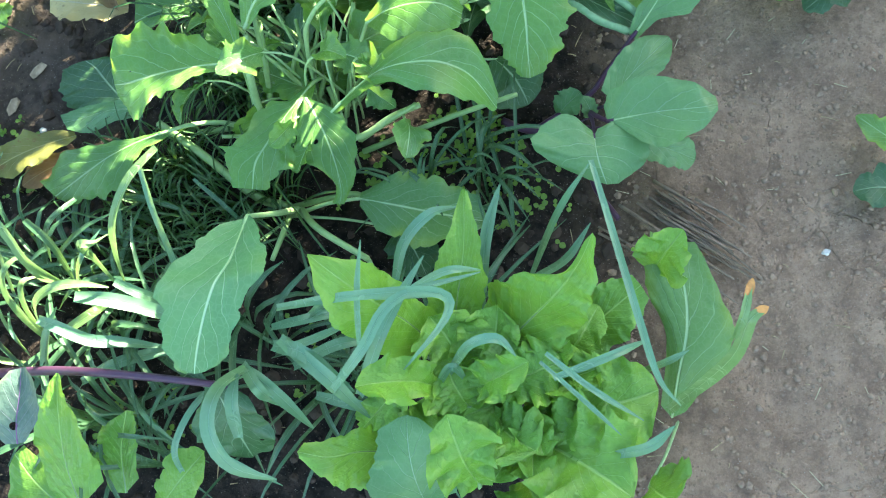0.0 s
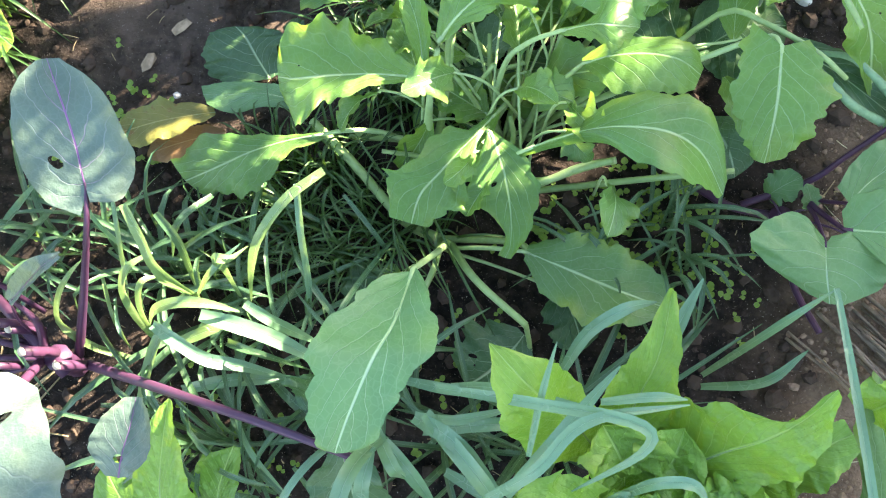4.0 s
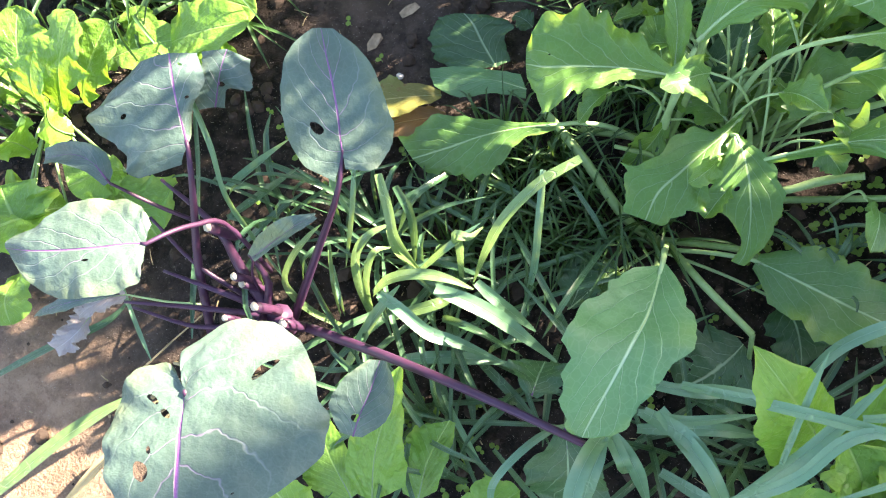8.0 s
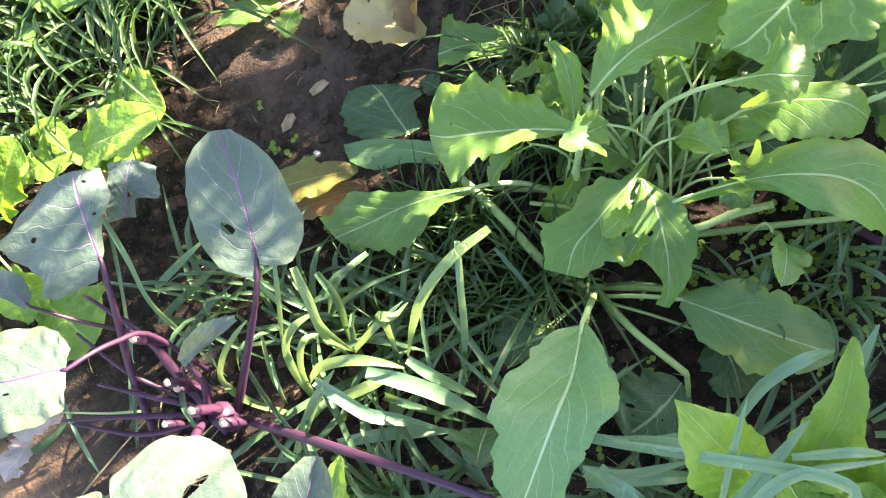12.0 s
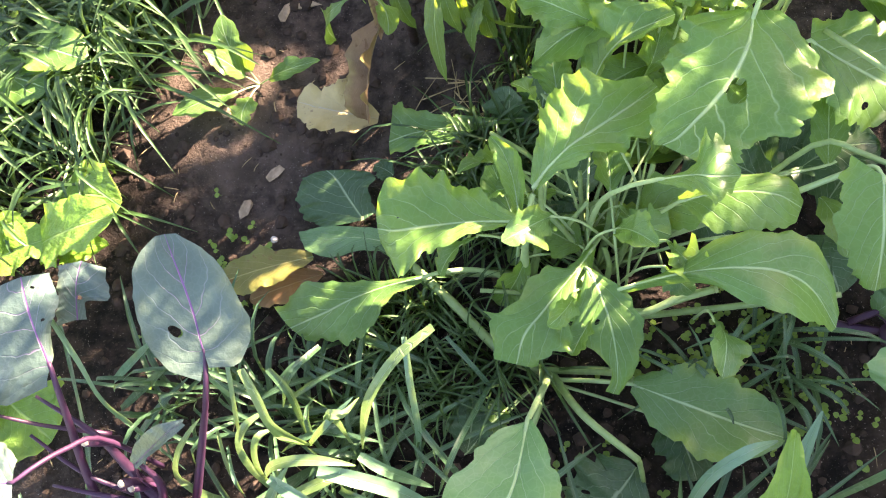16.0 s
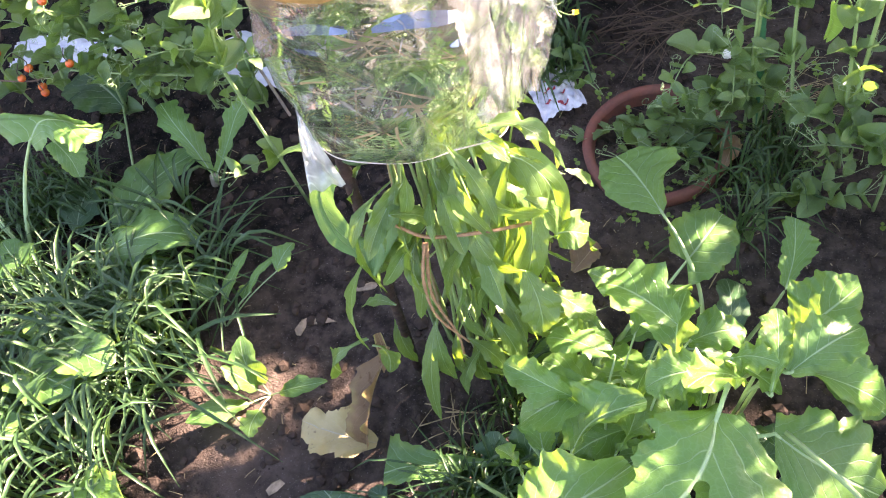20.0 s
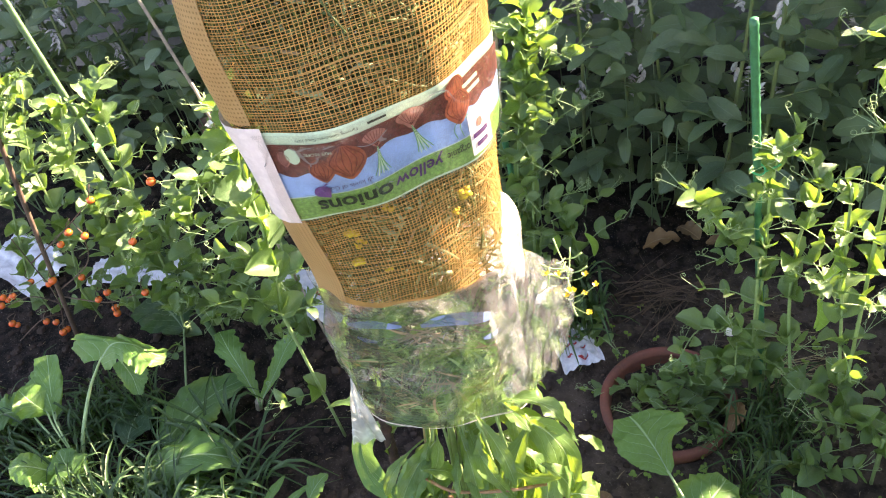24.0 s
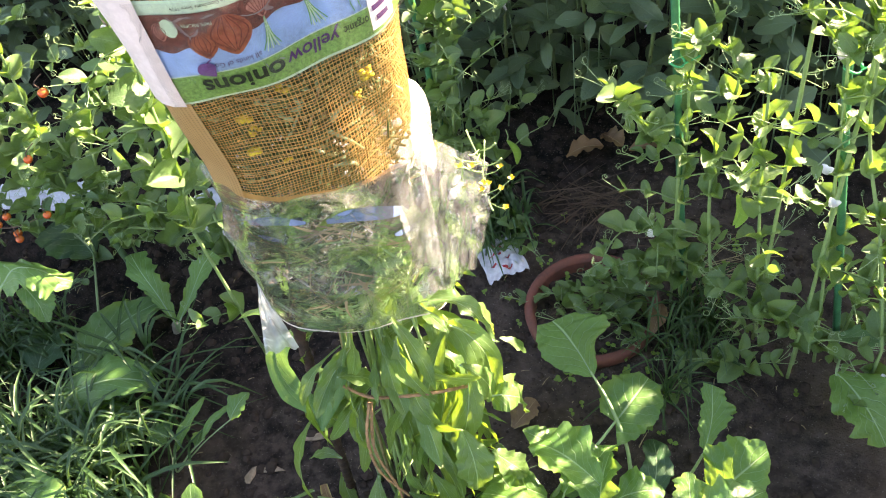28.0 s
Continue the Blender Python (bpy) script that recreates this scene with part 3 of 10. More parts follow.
def ribbon_data(points, width, rng, n=18, fold=0.35, twist=0.0, blunt=False):
    line = curve(points, n)
    verts, faces, uvs = [], [], []
    for i, c in enumerate(line):
        u = i / (n - 1)
        t = (line[min(i + 1, n - 1)] - line[max(i - 1, 0)]).normalized()
        side = t.cross(Vector((0, 0, 1)))
        if side.length < 0.1:
            side = t.cross(Vector((0.7, 0.7, 0)))
        side.normalize()
        side = Matrix.Rotation(twist * u + 0.15 * math.sin(u * 5), 3, t) @ side
        up = side.cross(t)
        taper = (1 if blunt else min(1.0, (1.02 - u) * 2.6) ** 0.7) * (0.72 + 0.28 * min(1, u * 4))
        w = width / 2 * taper
        for k in range(5):
            v = k / 2 - 1
            verts.append(c + side * (w * v) + up * (fold * w * v * v))
            uvs.append((u, 0.5 + v / 2))
    for i in range(n - 1):
        for k in range(4):
            a = i * 5 + k
            faces.append((a, a + 1, a + 6, a + 5))
    return verts, faces, uvs


def ribbon(plant, points, width, mat=None, name="blade", label="", fold=0.35, twist=0.0, n=18):
    o = origin(plant)
    rng = random.Random(7)
    verts, faces, uvs = ribbon_data(points, width, rng, n, fold, twist)
    return mesh_object(name, [p - o for p in verts], faces, mat or LEEK, plant, label, uvs)


class Heap:
    """Gathers many small shapes into one mesh."""

    def __init__(self):
        self.v, self.f, self.uv = [], [], []

    def add(self, verts, faces, uvs=None):
        k = len(self.v)
        self.v += [tuple(p) for p in verts]
        self.f += [tuple(i + k for i in f) for f in faces]
        self.uv += list(uvs) if uvs is not None else [(0.5, 0.5)] * len(verts)

    def make(self, name, mat, parent=None, label="", category="", kind="stuff", smooth=True):
        ob = mesh_object(name, self.v, self.f, mat, parent, "", self.uv, smooth)
        return tagged(ob, label, category, "", kind)


def lump(at, size, rng, flat=0.7):
    """A small uneven clod or stone: an octahedron cut once."""
    t = (1 + 5 ** 0.5) / 2
    ico = [(-1, t, 0), (1, t, 0), (-1, -t, 0), (1, -t, 0), (0, -1, t), (0, 1, t), (0, -1, -t), (0, 1, -t), (t, 0, -1), (t, 0, 1), (-t, 0, -1), (-t, 0, 1)]
    fs = [(0, 11, 5), (0, 5, 1), (0, 1, 7), (0, 7, 10), (0, 10, 11), (1, 5, 9), (5, 11, 4), (11, 10, 2), (10, 7, 6), (7, 1, 8), (3, 9, 4), (3, 4, 2), (3, 2, 6), (3, 6, 8), (3, 8, 9), (4, 9, 5), (2, 4, 11), (6, 2, 10), (8, 6, 7), (9, 8, 1)]
    e = Euler((rng.uniform(0, 6), rng.uniform(0, 6), rng.uniform(0, 6))).to_matrix()
    vs = []
    for p in ico:
        q = e @ Vector(p) * (size / 1.9 * rng.uniform(0.7, 1.2))
        vs.append(Vector(at) + Vector((q.x, q.y, q.z * flat)))
    return vs, fs


def ground_z(x, y):
    """Height of the uneven soil."""
    z = 0.018 * noise.noise((x * 3.1, y * 3.1, 0.3)) + 0.008 * noise.noise((x * 11, y * 11, 2.0))
    crumbly = 0.45 + 0.55 / (1 + math.exp((x - 0.05) * 14))
    z += crumbly * (0.0045 * noise.noise((x * 38, y * 38, 5.0)) + 0.003 * noise.noise((x * 90, y * 90, 8.0)))
    return z

# ---- ground, walls ----
def build_ground():
    def axis(lo, hi, step, far):
        mid = list(np.arange(lo, hi + 1e-6, step))
        g, out_hi, out_lo = step, [], []
        a, b = hi, lo
        while a < far:
            g *= 1.35
            a += g
            b -= g
            out_hi.append(a)
            out_lo.append(b)
        return out_lo[::-1] + mid + out_hi
    xs = axis(-2.3, 0.75, 0.0125, 60)
    ys = axis(-0.4, 2.2, 0.0125, 60)
    verts = [(x, y, ground_z(x, y) if abs(x) < 4 and abs(y) < 4 else 0.0) for y in ys for x in xs]
    n = len(xs)
    faces = [(j * n + i, j * n + i + 1, (j + 1) * n + i + 1, (j + 1) * n + i) for j in range(len(ys) - 1) for i in range(n - 1)]
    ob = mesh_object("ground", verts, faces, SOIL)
    tagged(ob, "dark crumbly garden soil, paler and trodden along the path", "soil", "", "structure")


build_ground()


def build_wall(name, x0, y0, x1, y1, height, thick, label):
    """A rendered wall with a coping, from one corner to the other."""
    d = Vector((x1 - x0, y1 - y0, 0))
    ln = d.length
    d.normalize()
    nrm = Vector((-d.y, d.x, 0))
    holder = empty(name, (x0, y0, 0), label, "wall", "", "structure")

    def block(part_name, z0, z1, extra, mat):
        bm = bmesh.new()
        bmesh.ops.create_cube(bm, size=1.0)
        for v in bm.verts:
            p = d * ((v.co.x + 0.5) * ln) + nrm * (v.co.y * (thick + extra)) + Vector((0, 0, z0 + (v.co.z + 0.5) * (z1 - z0)))
            v.co = p
        bmesh.ops.bevel(bm, geom=bm.edges[:], offset=0.012, segments=2, affect="EDGES")
        me = bpy.data.meshes.new(part_name)
        bm.to_mesh(me)
        bm.free()
        me.materials.append(mat)
        ob = new(part_name, me)
        ob.parent = holder
    block("plinth", -0.1, 0.22, 0.04, PLINTH)
    block("wall_face", 0.22, height - 0.06, 0.0, WALL)
    block("coping", height - 0.06, height, 0.05, PLINTH)


build_wall("wall_north", -4.5, 2.75, 2.85, 2.75, 1.15, 0.16, "low grey rendered garden wall behind the beans")
# unseen wall, added so that its end throws the shadow edge over the bed
build_wall("shade_wall", 3.97, 4.861, 9.72, -0.70, 3.75, 0.16, "plain grey wall out of view, added to shade the bed")

# ---- mustard greens ----
mustard = empty("mustard_plant", (-0.334, 0.545, 0.010), "large leafy mustard plant with toothed green leaves in the bed", "mustard plant", "mustard plants")
blade(mustard, [(-0.417, 0.550, 0.205), (-0.448, 0.546, 0.212), (-0.479, 0.540, 0.217), (-0.509, 0.533, 0.220), (-0.541, 0.526, 0.220), (-0.575, 0.521, 0.215), (-0.602, 0.525, 0.205)], [(0.000, 0.004), (0.006, 0.011), (0.003, 0.021), (0.015, 0.035), (-0.001, 0.041), (-0.005, 0.051), (-0.005, 0.020)], [(-0.000, 0.004), (-0.003, 0.017), (-0.007, 0.037), (-0.012, 0.049), (-0.008, 0.068), (0.007, 0.048), (0.002, 0.021)], holes=((0.8, -0.3, 0.02, 0.05),), stalk=[(-0.429, 0.472, 0.010), (-0.425, 0.518, 0.100), (-0.411, 0.541, 0.195), (-0.417, 0.550, 0.205)], teeth=0.102, rib=0.005, cup=0.1, lift_r=0.5, ripple=0.10, seed=31, nu=56)
blade(mustard, [(-0.403, 0.584, 0.235), (-0.386, 0.601, 0.256), (-0.362, 0.623, 0.270), (-0.334, 0.649, 0.270), (-0.299, 0.680, 0.270), (-0.268, 0.712, 0.262)], [(0.000, 0.007), (0.010, 0.031), (0.012, 0.051), (0.008, 0.059), (-0.001, 0.035), (-0.001, 0.014)], [(0.002, 0.005), (0.015, 0.014), (0.016, 0.028), (0.000, 0.042), (-0.004, 0.044), (-0.003, 0.017)], stalk=[(-0.423, 0.472, 0.010), (-0.418, 0.537, 0.150), (-0.403, 0.584, 0.235)], teeth=0.102, rib=0.005, cup=0.25, lift_l=0.45, ripple=0.14, seed=32, nu=56)
blade(mustard, [(-0.172, 0.767, 0.340), (-0.175, 0.724, 0.345), (-0.187, 0.688, 0.345), (-0.204, 0.661, 0.340), (-0.224, 0.639, 0.330), (-0.241, 0.623, 0.320), (-0.256, 0.617, 0.310)], [(-0.013, 0.024), (-0.035, 0.056), (-0.028, 0.086), (-0.023, 0.088), (-0.016, 0.074), (-0.012, 0.075), (-0.003, 0.044)], [(0.007, 0.015), (0.010, 0.076), (0.004, 0.070), (-0.000, 0.059), (0.009, 0.044), (0.011, 0.027), (0.004, 0.007)], holes=((0.41, 0.1, 0.06, 0.1), (0.47, 0.2, 0.05, 0.09), (0.54, 1.0, 0.02, 0.03)), stalk=[(-0.175, 0.880, 0.010), (-0.165, 0.880, 0.200), (-0.160, 0.840, 0.320), (-0.163, 0.795, 0.340)], teeth=0.085, rib=0.0045, cup=-0.05, lift_r=0.15, ripple=0.05, seed=33, nu=60, nv=20, label="broad pale-veined leaf with insect holes")
blade(mustard, [(-0.293, 0.482, 0.170), (-0.244, 0.486, 0.230), (-0.207, 0.486, 0.275), (-0.167, 0.490, 0.290), (-0.126, 0.492, 0.285), (-0.090, 0.481, 0.265), (-0.059, 0.448, 0.235)], [(-0.001, 0.003), (-0.003, 0.009), (-0.005, 0.027), (-0.004, 0.042), (0.005, 0.045), (0.007, 0.040), (0.001, 0.016)], [(0.004, 0.004), (0.005, 0.007), (0.014, 0.011), (0.020, 0.035), (0.023, 0.044), (0.012, 0.038), (-0.003, 0.006)], stalk=[(-0.377, 0.515, 0.010), (-0.327, 0.489, 0.100), (-0.293, 0.482, 0.170)], teeth=0.051, rib=0.0045, cup=-0.15, ripple=0.05, seed=34)
blade(mustard, [(-0.025, 0.606, 0.280), (-0.021, 0.582, 0.267), (-0.018, 0.554, 0.255), (-0.017, 0.526, 0.240), (-0.015, 0.498, 0.210)], [(-0.007, 0.028), (-0.003, 0.048), (0.001, 0.058), (0.009, 0.043), (-0.004, 0.016)], [(-0.023, 0.032), (-0.010, 0.048), (0.010, 0.040), (0.015, 0.028), (-0.004, 0.014)], stalk=[(-0.300, 0.576, 0.010), (-0.127, 0.593, 0.220), (-0.043, 0.619, 0.270), (-0.025, 0.606, 0.280)], teeth=0.085, rib=0.0038, cup=-0.1, ripple=0.06, seed=35)
blade(mustard, [(-0.330, 0.544, 0.140), (-0.347, 0.506, 0.160), (-0.365, 0.475, 0.168), (-0.384, 0.445, 0.170), (-0.403, 0.414, 0.165), (-0.410, 0.379, 0.150)], [(0.001, 0.003), (0.013, 0.021), (0.012, 0.029), (0.012, 0.056), (-0.000, 0.044), (-0.006, 0.015)], [(0.001, 0.005), (-0.003, 0.010), (-0.008, 0.035), (0.021, 0.037), (0.006, 0.053), (0.009, 0.025)], stalk=[(-0.374, 0.523, 0.010), (-0.329, 0.571, 0.090), (-0.330, 0.544, 0.140)], teeth=0.102, rib=0.004, cup=0.05, ripple=0.07, seed=36)
blade(mustard, [(-0.332, 0.504, 0.170), (-0.316, 0.476, 0.173), (-0.302, 0.447, 0.165), (-0.291, 0.412, 0.150), (-0.286, 0.377, 0.134), (-0.290, 0.360, 0.125)], [(-0.000, 0.005), (0.008, 0.033), (0.016, 0.040), (0.013, 0.028), (0.003, 0.013), (0.002, 0.007)], [(0.001, 0.004), (0.014, 0.031), (0.014, 0.048), (-0.005, 0.030), (-0.012, 0.005), (-0.004, 0.008)], holes=((0.39, -0.3, 0.025, 0.1), (0.37, -0.55, 0.012, 0.06)), stalk=[(-0.374, 0.523, 0.010), (-0.349, 0.518, 0.120), (-0.332, 0.504, 0.170)], teeth=0.051, rib=0.004, cup=0.05, ripple=0.06, seed=37)
blade(mustard, [(-0.557, 0.484, 0.125), (-0.601, 0.467, 0.130), (-0.646, 0.447, 0.130), (-0.687, 0.424, 0.120), (-0.745, 0.401, 0.090)], [(0.002, 0.005), (0.002, 0.019), (0.000, 0.054), (-0.005, 0.045), (-0.019, 0.025)], [(-0.001, 0.004), (-0.002, 0.008), (-0.010, 0.019), (0.022, 0.054), (0.019, 0.037)], stalk=[(-0.401, 0.506, 0.010), (-0.477, 0.511, 0.080), (-0.524, 0.500, 0.110), (-0.557, 0.484, 0.125)], teeth=0.068, rib=0.004, cup=-0.1, ripple=0.05, seed=38)
blade(mustard, [(-0.451, 0.737, 0.090), (-0.512, 0.730, 0.090), (-0.562, 0.720, 0.090), (-0.613, 0.710, 0.085), (-0.649, 0.694, 0.080)], [(0.000, 0.003), (-0.003, 0.010), (-0.002, 0.025), (-0.006, 0.024), (-0.000, 0.021)], [(-0.000, 0.003), (-0.001, 0.008), (0.007, 0.019), (-0.003, 0.035), (-0.009, 0.066)], stalk=[(-0.387, 0.658, 0.010), (-0.425, 0.731, 0.070), (-0.451, 0.737, 0.090)], teeth=0.085, rib=0.0035, cup=0.05, ripple=0.05, seed=39)
blade(mustard, [(-0.423, 0.561, 0.200), (-0.431, 0.596, 0.230), (-0.442, 0.619, 0.257), (-0.460, 0.638, 0.260)], [(0.003, 0.003), (0.002, 0.014), (0.001, 0.014), (-0.003, 0.004)], [(-0.000, 0.004), (-0.013, 0.011), (-0.005, 0.016), (-0.001, 0.006)], stalk=[(-0.444, 0.501, 0.020), (-0.431, 0.536, 0.120), (-0.423, 0.561, 0.200)], teeth=0.051, rib=0.0025, cup=0.5, lift_r=0.3, seed=40)
blade(mustard, [(-0.437, 0.568, 0.150), (-0.448, 0.592, 0.180), (-0.465, 0.623, 0.200)], [(0.014, 0.018), (0.017, 0.026), (0.003, 0.009)], [(-0.001, 0.008), (-0.012, 0.017), (-0.001, 0.015)], teeth=0.034, rib=0.003, seed=41)
blade(mustard, [(-0.231, 0.577, 0.240), (-0.197, 0.579, 0.270), (-0.161, 0.583, 0.275), (-0.128, 0.581, 0.270), (-0.101, 0.575, 0.250)], [(-0.003, 0.005), (-0.007, 0.016), (-0.001, 0.020), (0.008, 0.023), (0.002, 0.010)], [(0.003, 0.005), (-0.004, 0.039), (-0.004, 0.048), (-0.002, 0.040), (-0.004, 0.016)], stalk=[(-0.312, 0.575, 0.010), (-0.264, 0.581, 0.150), (-0.231, 0.577, 0.240)], teeth=0.051, rib=0.0035, cup=-0.05, ripple=0.06, seed=42)
blade(mustard, [(-0.257, 0.569, 0.330), (-0.227, 0.564, 0.360), (-0.205, 0.557, 0.380), (-0.178, 0.564, 0.370)], [(-0.000, 0.003), (0.000, 0.009), (-0.008, 0.053), (0.001, 0.005)], [(0.000, 0.004), (0.003, 0.015), (0.010, 0.028), (-0.001, 0.005)], stalk=[(-0.355, 0.571, 0.020), (-0.326, 0.579, 0.200), (-0.293, 0.575, 0.280), (-0.257, 0.569, 0.330)], teeth=0.119, rib=0.0035, ripple=0.05, seed=43)
blade(mustard, [(-0.100, 0.777, 0.260), (-0.061, 0.756, 0.250), (-0.015, 0.741, 0.230), (0.028, 0.736, 0.200)], [(-0.009, 0.024), (-0.013, 0.058), (0.006, 0.071), (0.004, 0.017)], [(0.013, 0.035), (0.007, 0.063), (-0.002, 0.058), (-0.006, 0.027)], stalk=[(-0.256, 0.675, 0.020), (-0.159, 0.766, 0.200), (-0.100, 0.777, 0.260)], teeth=0.085, rib=0.004, ripple=0.06, seed=44, holes=((0.6, -0.6, 0.04, 0.1),))
blade(mustard, [(-0.348, 0.731, 0.220), (-0.332, 0.755, 0.250), (-0.303, 0.769, 0.280), (-0.254, 0.784, 0.300)], [(-0.014, 0.011), (-0.015, 0.025), (-0.016, 0.053), (-0.001, 0.020)], [(0.005, 0.008), (0.019, 0.010), (0.012, 0.018), (-0.004, 0.009)], stalk=[(-0.336, 0.656, 0.020), (-0.358, 0.709, 0.150), (-0.348, 0.731, 0.220)], teeth=0.085, rib=0.004, cup=0.4, lift_r=0.4, ripple=0.1, seed=45)
blade(mustard, [(-0.398, 0.745, 0.150), (-0.405, 0.773, 0.180), (-0.411, 0.812, 0.200)], [(0.006, 0.014), (-0.000, 0.029), (-0.002, 0.011)], [(0.002, 0.012), (-0.001, 0.024), (0.003, 0.011)], stalk=[(-0.396, 0.689, 0.020), (-0.396, 0.729, 0.100), (-0.398, 0.745, 0.150)], teeth=0.051, rib=0.003, ripple=0.1, seed=46)
tube("stalk", [(-0.092, 0.767, 0.300), (-0.026, 0.710, 0.310), (0.017, 0.665, 0.310), (0.048, 0.626, 0.300)], 0.0034, 0.003, STALK, mustard)
tube("stalk", [(-0.156, 0.611, 0.180), (-0.087, 0.653, 0.250), (-0.043, 0.635, 0.270), (0.013, 0.609, 0.270), (0.051, 0.592, 0.250)], 0.0036, 0.003, STALK, mustard)
tube("stalk", [(-0.372, 0.517, 0.020), (-0.275, 0.470, 0.100), (-0.219, 0.491, 0.120), (-0.175, 0.504, 0.130)], 0.0055, 0.0045, STALK_LIGHT, mustard)
blade(mustard, [(0.008, 0.692, 0.300), (0.035, 0.682, 0.280), (0.062, 0.670, 0.250), (0.083, 0.652, 0.220), (0.099, 0.638, 0.180), (0.113, 0.615, 0.150)], [(0.001, 0.006), (0.017, 0.025), (0.049, 0.071), (0.061, 0.072), (0.056, 0.050), (0.023, 0.011)], [(-0.000, 0.005), (0.000, 0.010), (-0.017, 0.018), (-0.035, 0.030), (-0.034, 0.020), (-0.018, 0.007)], holes=((0.41, 0.25, 0.02, 0.08),), mat=MUSTARD, rib_mat=STALK_LIGHT, teeth=0.04, rib=0.0055, cup=-0.1, ripple=0.08, quilt=0.05, seed=63)
blade(mustard, [(0.007, 0.667, 0.160), (0.052, 0.641, 0.170), (0.090, 0.620, 0.165), (0.137, 0.604, 0.140)], [(0.001, 0.013), (0.004, 0.024), (0.006, 0.022), (-0.002, 0.013)], [(0.006, 0.012), (0.010, 0.021), (0.003, 0.028), (-0.008, 0.020)], mat=MUSTARD_DARK, teeth=0.04, rib=0.003, cup=0.3, ripple=0.08, quilt=0.08, seed=64, label="leaf with both edges rolled in, pale underneath")
tube("rolled_edge", [(0.034, 0.655, 0.175), (0.069, 0.647, 0.190), (0.101, 0.627, 0.185), (0.137, 0.612, 0.155)], 0.0035, 0.0055, ROLLED, mustard, bumpy=0.28)
tube("rolled_edge", [(0.037, 0.627, 0.180), (0.056, 0.607, 0.190), (0.081, 0.592, 0.180), (0.121, 0.590, 0.150)], 0.004, 0.006, ROLLED, mustard, bumpy=0.28)
leaf(mustard, (-0.350, 0.552, 0.100), (-0.421, 0.577, 0.120), 0.064, "broad", root=(-0.334, 0.545, 0.010), rib=0.003, teeth=0.12)
leaf(mustard, (-0.374, 0.561, 0.060), (-0.405, 0.616, 0.090), 0.063, "broad", root=(-0.334, 0.545, 0.010), mat=MUSTARD_DARK, rib=0.003)
leaf(mustard, (-0.310, 0.809, 0.270), (-0.425, 0.758, 0.220), 0.077, "broad", root=(-0.266, 0.870, 0.005), rib=0.004, teeth=0.12, arch=0.12, cup=0.3)
leaf(mustard, (-0.180, 0.819, 0.340), (-0.257, 0.794, 0.320), 0.065, "broad", root=(-0.188, 0.870, 0.005), rib=0.004, teeth=0.1, ripple=0.12)
leaf(mustard, (-0.143, 0.811, 0.340), (-0.207, 0.769, 0.400), 0.062, "broad", root=(-0.166, 0.870, 0.005), rib=0.004, teeth=0.1, ripple=0.12, twist=30)
leaf(mustard, (-0.113, 0.795, 0.340), (-0.113, 0.890, 0.380), 0.039, "mustard", root=(-0.148, 0.870, 0.005), rib=0.003, teeth=0.25, ripple=0.15)
leaf(mustard, (-0.096, 0.818, 0.360), (-0.017, 0.886, 0.360), 0.071, "broad", root=(-0.138, 0.870, 0.005), rib=0.004, teeth=0.1, ripple=0.12, cup=0.3)
leaf(mustard, (-0.106, 0.837, 0.340), (0.024, 0.831, 0.260), 0.059, "mustard", root=(-0.144, 0.870, 0.005), rib=0.0035, teeth=0.12)
leaf(mustard, (-0.161, 0.828, 0.360), (-0.108, 0.821, 0.380), 0.039, "broad", root=(-0.177, 0.870, 0.005), rib=0.003, ripple=0.2)
leaf(mustard, (-0.324, 0.581, 0.050), (-0.189, 0.594, 0.200), 0.071, "mustard", root=(-0.334, 0.545, 0.010), rib=0.003, teeth=0.2)
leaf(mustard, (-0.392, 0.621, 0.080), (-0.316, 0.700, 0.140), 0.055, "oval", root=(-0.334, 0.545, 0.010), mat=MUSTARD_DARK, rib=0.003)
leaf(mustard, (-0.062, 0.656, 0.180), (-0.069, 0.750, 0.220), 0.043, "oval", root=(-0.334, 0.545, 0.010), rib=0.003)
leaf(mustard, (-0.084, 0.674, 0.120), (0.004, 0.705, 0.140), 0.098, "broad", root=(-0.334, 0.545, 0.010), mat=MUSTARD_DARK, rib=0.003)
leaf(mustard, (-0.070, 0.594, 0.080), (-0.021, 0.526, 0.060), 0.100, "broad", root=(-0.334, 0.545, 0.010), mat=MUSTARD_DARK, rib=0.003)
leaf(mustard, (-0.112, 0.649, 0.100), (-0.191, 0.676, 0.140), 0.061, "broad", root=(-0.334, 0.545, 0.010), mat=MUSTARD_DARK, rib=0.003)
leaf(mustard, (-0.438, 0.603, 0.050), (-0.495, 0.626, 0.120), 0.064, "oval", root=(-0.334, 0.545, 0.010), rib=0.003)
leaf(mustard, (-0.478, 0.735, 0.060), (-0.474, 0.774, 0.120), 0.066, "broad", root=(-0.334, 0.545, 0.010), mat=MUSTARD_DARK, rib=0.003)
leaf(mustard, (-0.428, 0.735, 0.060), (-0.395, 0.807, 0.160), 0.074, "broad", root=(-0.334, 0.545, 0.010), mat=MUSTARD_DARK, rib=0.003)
leaf(mustard, (-0.355, 0.921, 0.100), (-0.430, 0.983, 0.160), 0.058, "mustard", root=(-0.400, 0.800, 0.000), rib=0.004, teeth=0.1)
mustard_far = empty("mustard_plant", (-0.215, 0.900, 0.000), "mustard plant with long arching stalks and few leaves", "mustard plant", "mustard plants")
